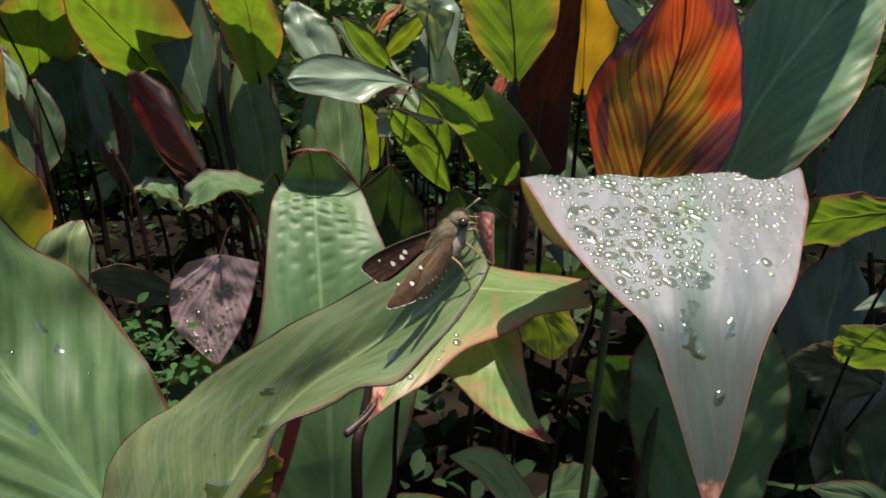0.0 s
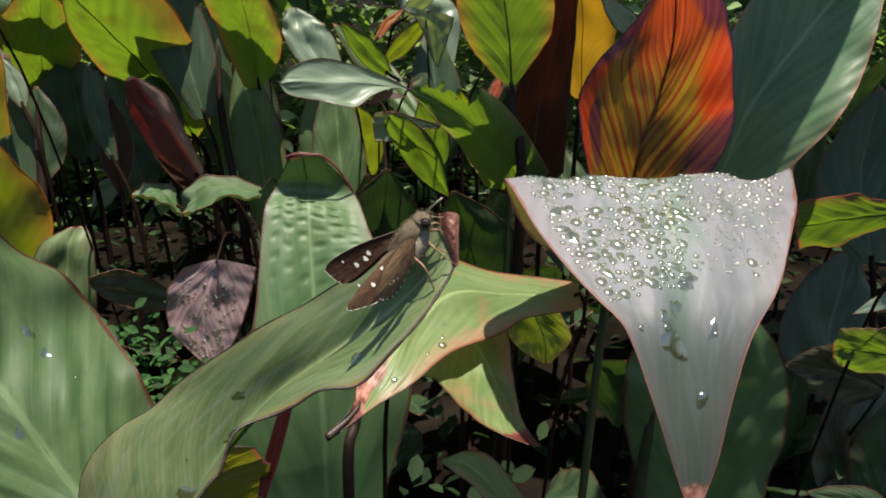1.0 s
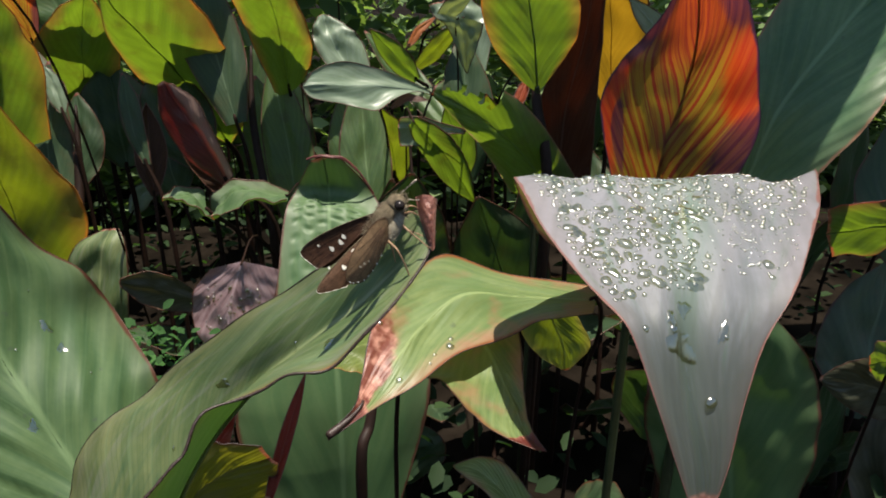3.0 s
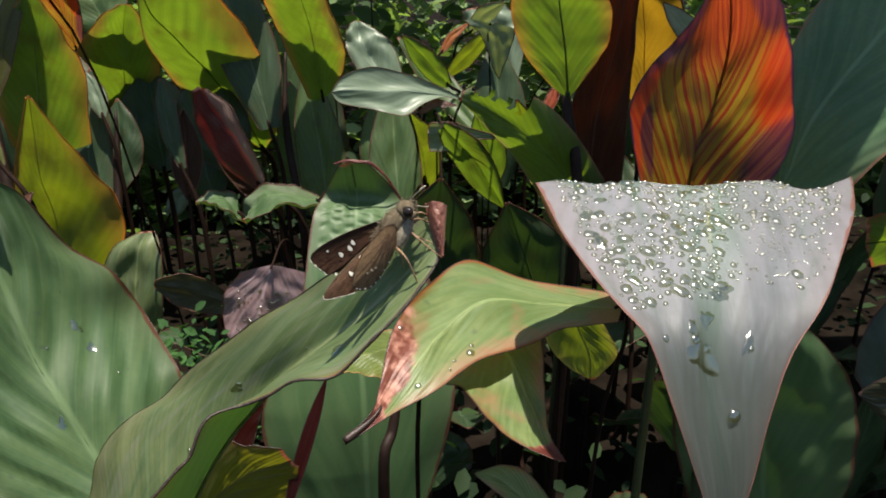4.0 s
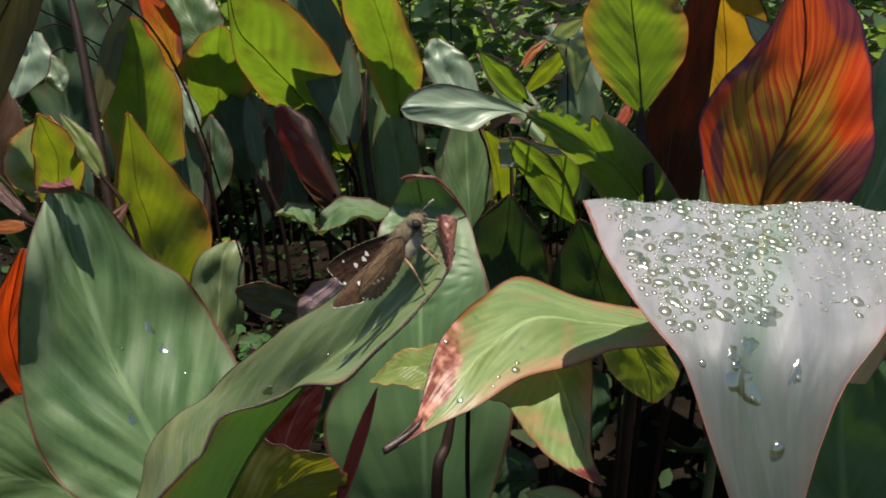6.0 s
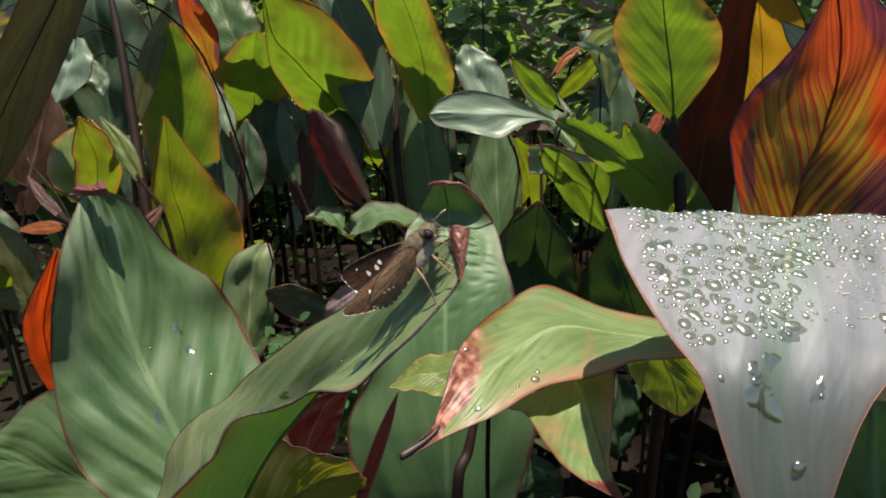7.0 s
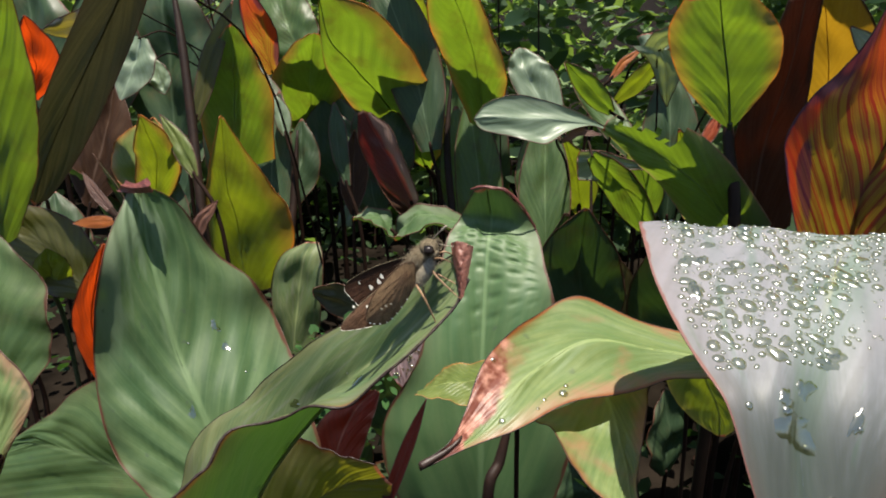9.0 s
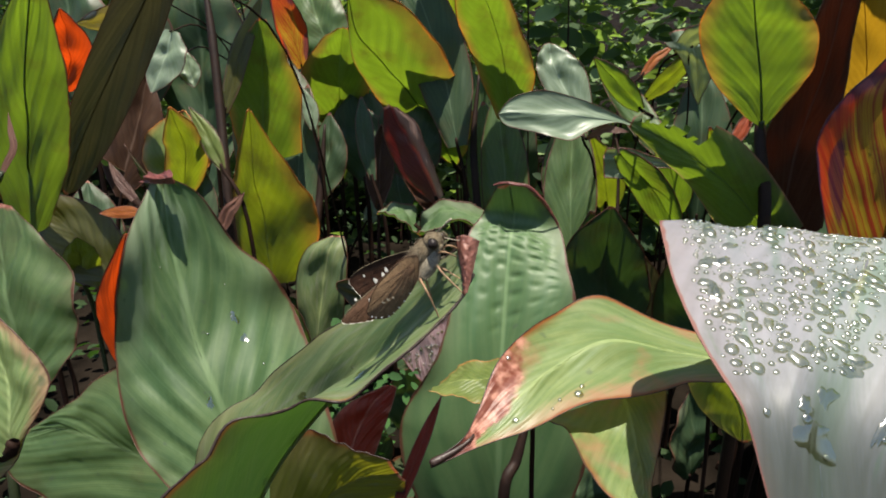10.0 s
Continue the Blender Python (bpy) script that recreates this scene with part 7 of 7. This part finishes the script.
def clear(u, v, size):
    p = BLADES["DROPS"].at(u, v)[0]
    if any((p - q).length < 0.98 * (size + r) for q, r in placed):
        return False
    placed.append((p, size))
    return True


def puddle(key, u, v, across, along, height, seed, label="thin film of water"):
    """Water spread flat over a blade, with a lobed outline."""
    blade, owner = BLADES[key], THINGS[key]
    r = random.Random(seed)
    ph = [r.uniform(0, math.tau) for _ in range(4)]
    flip = -1 if blade.at(u, v)[1].dot(Vector((0, -0.5, 0.8))) < 0 else 1
    bm = bmesh.new()
    loops = []
    for i in range(7):
        s = 1 - i / 6
        loop = []
        for k in range(28 if i < 6 else 1):
            w = k * math.tau / 28
            out = s * (1 + 0.22 * math.sin(2 * w + ph[0]) + 0.20 * math.sin(3 * w + ph[1]) + 0.13 * math.sin(5 * w + ph[2]) + 0.08 * math.sin(9 * w + ph[3]))
            p, n = blade.at(u + across * out * math.cos(w), v + along * out * math.sin(w))
            loop.append(bm.verts.new(p + flip * n * (height * (1 - s**4) - 0.00004)))
        loops.append(loop)
    for one, two in zip(loops[:-1], loops[1:-1]):
        for k in range(28):
            bm.faces.new((one[k], one[(k + 1) % 28], two[(k + 1) % 28], two[k]))
    for k in range(28):
        bm.faces.new((loops[-2][k], loops[-2][(k + 1) % 28], loops[-1][0]))
    bm.normal_update()
    if sum((f.normal for f in bm.faces), Vector()).dot(flip * blade.at(u, v)[1]) < 0:
        bmesh.ops.reverse_faces(bm, faces=bm.faces)
    part("water_film", bm, WATER, owner, label)


puddle("DROPS", -0.12, 0.715, 0.24, 0.030, 0.00055, 1, "flat puddle of water")
puddle("DROPS", -0.25, 0.672, 0.10, 0.016, 0.0004, 2)
puddle("DROPS", -0.02, 0.650, 0.08, 0.020, 0.0004, 3)
puddle("DROPS", 0.45, 0.69, 0.04, 0.025, 0.0003, 4)
puddle("DROPS", 0.12, 0.60, 0.10, 0.012, 0.0004, 5)
puddle("DROPS", -0.8, 0.47, 0.05, 0.014, 0.0004, 6)
puddle("DROPS", -0.78, 0.41, 0.06, 0.014, 0.0004, 7)
for u, v, s in ((-0.25, 0.69, 0.0012), (0.35, 0.80, 0.0017), (0.06, 0.735, 0.0007), (-0.72, 0.69, 0.0009), (0.72, 0.555, 0.0019), (0.78, 0.58, 0.0010), (0.5, 0.70, 0.0007)):
    drop("DROPS", u, v, s, ROUND, rd)
for wanted, low, high, us, vs, kinds in ((85, 0.0011, 0.0021, (-0.84, 0.12), (0.315, 0.60), "big"), (240, 0.0005, 0.0010, (-0.90, 0.20), (0.30, 0.61), "mid"), (85, 0.0008, 0.0015, (0.12, 0.92), (0.296, 0.48), "round"), (240, 0.00030, 0.0006, (-0.86, 0.92), (0.295, 0.58), "small")):
    made = tries = 0
    while made < wanted and tries < 5000:
        tries += 1
        u, v, s = rd.uniform(*us), rd.uniform(*vs), rd.uniform(low, high)
        if noise.noise(Vector((u * 3, v * 14, 4))) < -0.40 or not clear(u, v, s):
            continue
        made += 1
        drop("DROPS", u, v, s, LONG if kinds == "big" and rd.random() < 0.45 else ROUND, rd, rd.uniform(1.0, 1.5) if kinds == "big" else 1.0)
# the finest droplets, as one sheet of spray
bm = bmesh.new()
for _ in range(620):
    u, v, s = rd.uniform(-0.82, 0.88), 0.29 + 0.27 * rd.random() ** 1.6, rd.uniform(0.00016, 0.00036)
    p, n = BLADES["DROPS"].at(u, v)
    n = n if n.dot(Vector((0, -0.5, 0.8))) > 0 else -n
    a = n.orthogonal().normalized() * s
    b = n.cross(a)
    rings = [[bm.verts.new(p + n * s * h + w * (math.cos(k * math.tau / 8) * a + math.sin(k * math.tau / 8) * b)) for k in range(8)] for w, h in ((1.0, -0.1), (0.95, 0.25), (0.6, 0.55))]
    rings.append([bm.verts.new(p + n * s * 0.68)])
    for one, two in zip(rings[:2], rings[1:3]):
        for k in range(8):
            bm.faces.new((one[k], one[(k + 1) % 8], two[(k + 1) % 8], two[k]))
    for k in range(8):
        bm.faces.new((rings[2][k], rings[2][(k + 1) % 8], rings[3][0]))
tagged(part("water_spray", bm, WATER, THINGS["DROPS"], "fine spray of tiny water droplets"), kind="stuff")
for key, u, v, s in (("A", 0.12, 0.50, 0.0006), ("A", 0.45, 0.62, 0.0004), ("A", 0.10, 0.985, 0.0013), ("A", -0.3, 0.7, 0.0005), ("A", 0.5, 0.35, 0.0006), ("FOLD", 0.75, 0.42, 0.0016), ("FOLD", 0.6, 0.40, 0.0010), ("FOLD", 0.55, 0.62, 0.0012), ("FOLD", 0.8, 0.5, 0.0006), ("FOLD", -0.85, 0.56, 0.0010), ("FOLD", 0.7, 0.47, 0.0007), ("BUG", -0.2, 0.25, 0.0005), ("BUG", -0.1, 0.55, 0.0003)):
    drop(key, u, v, s, ROUND, rd)
for i in range(110):
    drop("PURP", rd.uniform(-0.7, 0.7), rd.uniform(0.25, 0.9), rd.uniform(0.0006, 0.0016), ROUND, rd)
for key, u, v, across, along, seed in (("BUG", -0.05, 0.17, 0.09, 0.022, 8), ("BUG", 0.0, 0.31, 0.07, 0.024, 9), ("BUG", -0.25, 0.42, 0.06, 0.012, 10), ("BUG", 0.55, 0.62, 0.08, 0.014, 11), ("A", 0.4, 0.52, 0.03, 0.022, 12), ("A", 0.42, 0.45, 0.03, 0.02, 13), ("A", -0.1, 0.3, 0.04, 0.02, 14)):
    puddle(key, u, v, across, along, 0.0002, seed)

# the dry crumpled tip of the broad leaf
crumple = Blade(((-0.1751, 0.2517, 0.4225), (-0.1649, 0.2477, 0.4231), (-0.1538, 0.2459, 0.4241)), ((-0.1706, 0.2489, 0.4260), (-0.1603, 0.2437, 0.4266), (-0.1523, 0.2431, 0.4278)), ((-0.1710, 0.2536, 0.4269), (-0.1638, 0.2502, 0.4266), (-0.1578, 0.2502, 0.4291)), 0.3, 0.0012, 0, 9.0)
part("dry_tip", crumple.mesh(10, 16), DRY_DARK, THINGS["A"], "dry red-brown crumpled leaf tip")

# the dark rolled hook at the end of the arching leaf
hook = [BLADES["FOLD"].at(-0.45 + 0.4 * i / 14, 0.80 + 0.205 * i / 14) for i in range(15)]
hook = [p + (n if n.y < 0 else -n) * 0.0004 for p, n in hook]
part("dry_tip", tube(hook, [0.0004 + 0.0011 * (i / 14) ** 1.5 * (1 + 0.35 * noise.noise(Vector((i * 0.9, 2, 7)))) - (0.0007 if i > 13 else 0) for i in range(15)], 9), RIM["char"], THINGS["FOLD"], "dark red-brown rolled leaf tip")

# the brown curled tip of the blistered leaf
curl = Blade(((-0.0438, 0.386, 0.3869), (-0.0371, 0.383, 0.3899), (-0.029, 0.383, 0.3893), (-0.0217, 0.384, 0.3874), (-0.0131, 0.387, 0.3776), (-0.0052, 0.391, 0.3627)), ((-0.0434, 0.385, 0.3867), (-0.0368, 0.382, 0.3894), (-0.0292, 0.382, 0.3886), (-0.0223, 0.383, 0.3869), (-0.0136, 0.386, 0.3774), (-0.0059, 0.39, 0.3628)), ((-0.0432, 0.385, 0.3862), (-0.0366, 0.382, 0.3885), (-0.0294, 0.382, 0.3876), (-0.0228, 0.383, 0.3861), (-0.0141, 0.386, 0.3769), (-0.0066, 0.39, 0.3625)), 0.3, 0.0003, 0, 4.0)
part("dry_tip", curl.mesh(8, 30), DRY_DARK, THINGS["PUCK"], "dry red-brown curled leaf tip")

# the leaf and the butterfly on it stir a little in the air: millimetres off their rest
STIR = [(0.0, 0.22, -0.05, -0.02), (0.5, 0.54, -0.21, -0.23), (1.0, 0.30, -0.28, -0.49), (1.5, -0.45, -0.02, -0.21), (2.0, -0.58, 0.14, 0.11), (2.5, -0.47, 0.19, 0.27), (4.0, -0.15, -0.04, -0.12), (4.5, 0.01, 0.02, 0.06), (5.0, -0.16, 0.07, 0.16), (5.5, -0.27, 0.15, 0.37), (7.0, 0.20, 0.15, 0.31), (7.5, 0.14, 0.05, 0.08), (8.0, 0.36, 0.07, 0.04), (8.5, 0.38, 0.04, -0.08), (9.0, 0.02, -0.09, -0.24), (9.5, -0.20, -0.13, -0.21), (10.0, 0.10, 0.02, -0.00)]


def motions():
    for moved in (THINGS["BUG"], bug):
        rest = moved.matrix_basis.translation.copy()
        walk(moved, [(t, pose(rest.x + 0.001 * x, rest.y + 0.001 * y, rest.z + 0.001 * z)) for t, x, y, z in STIR])


motions()
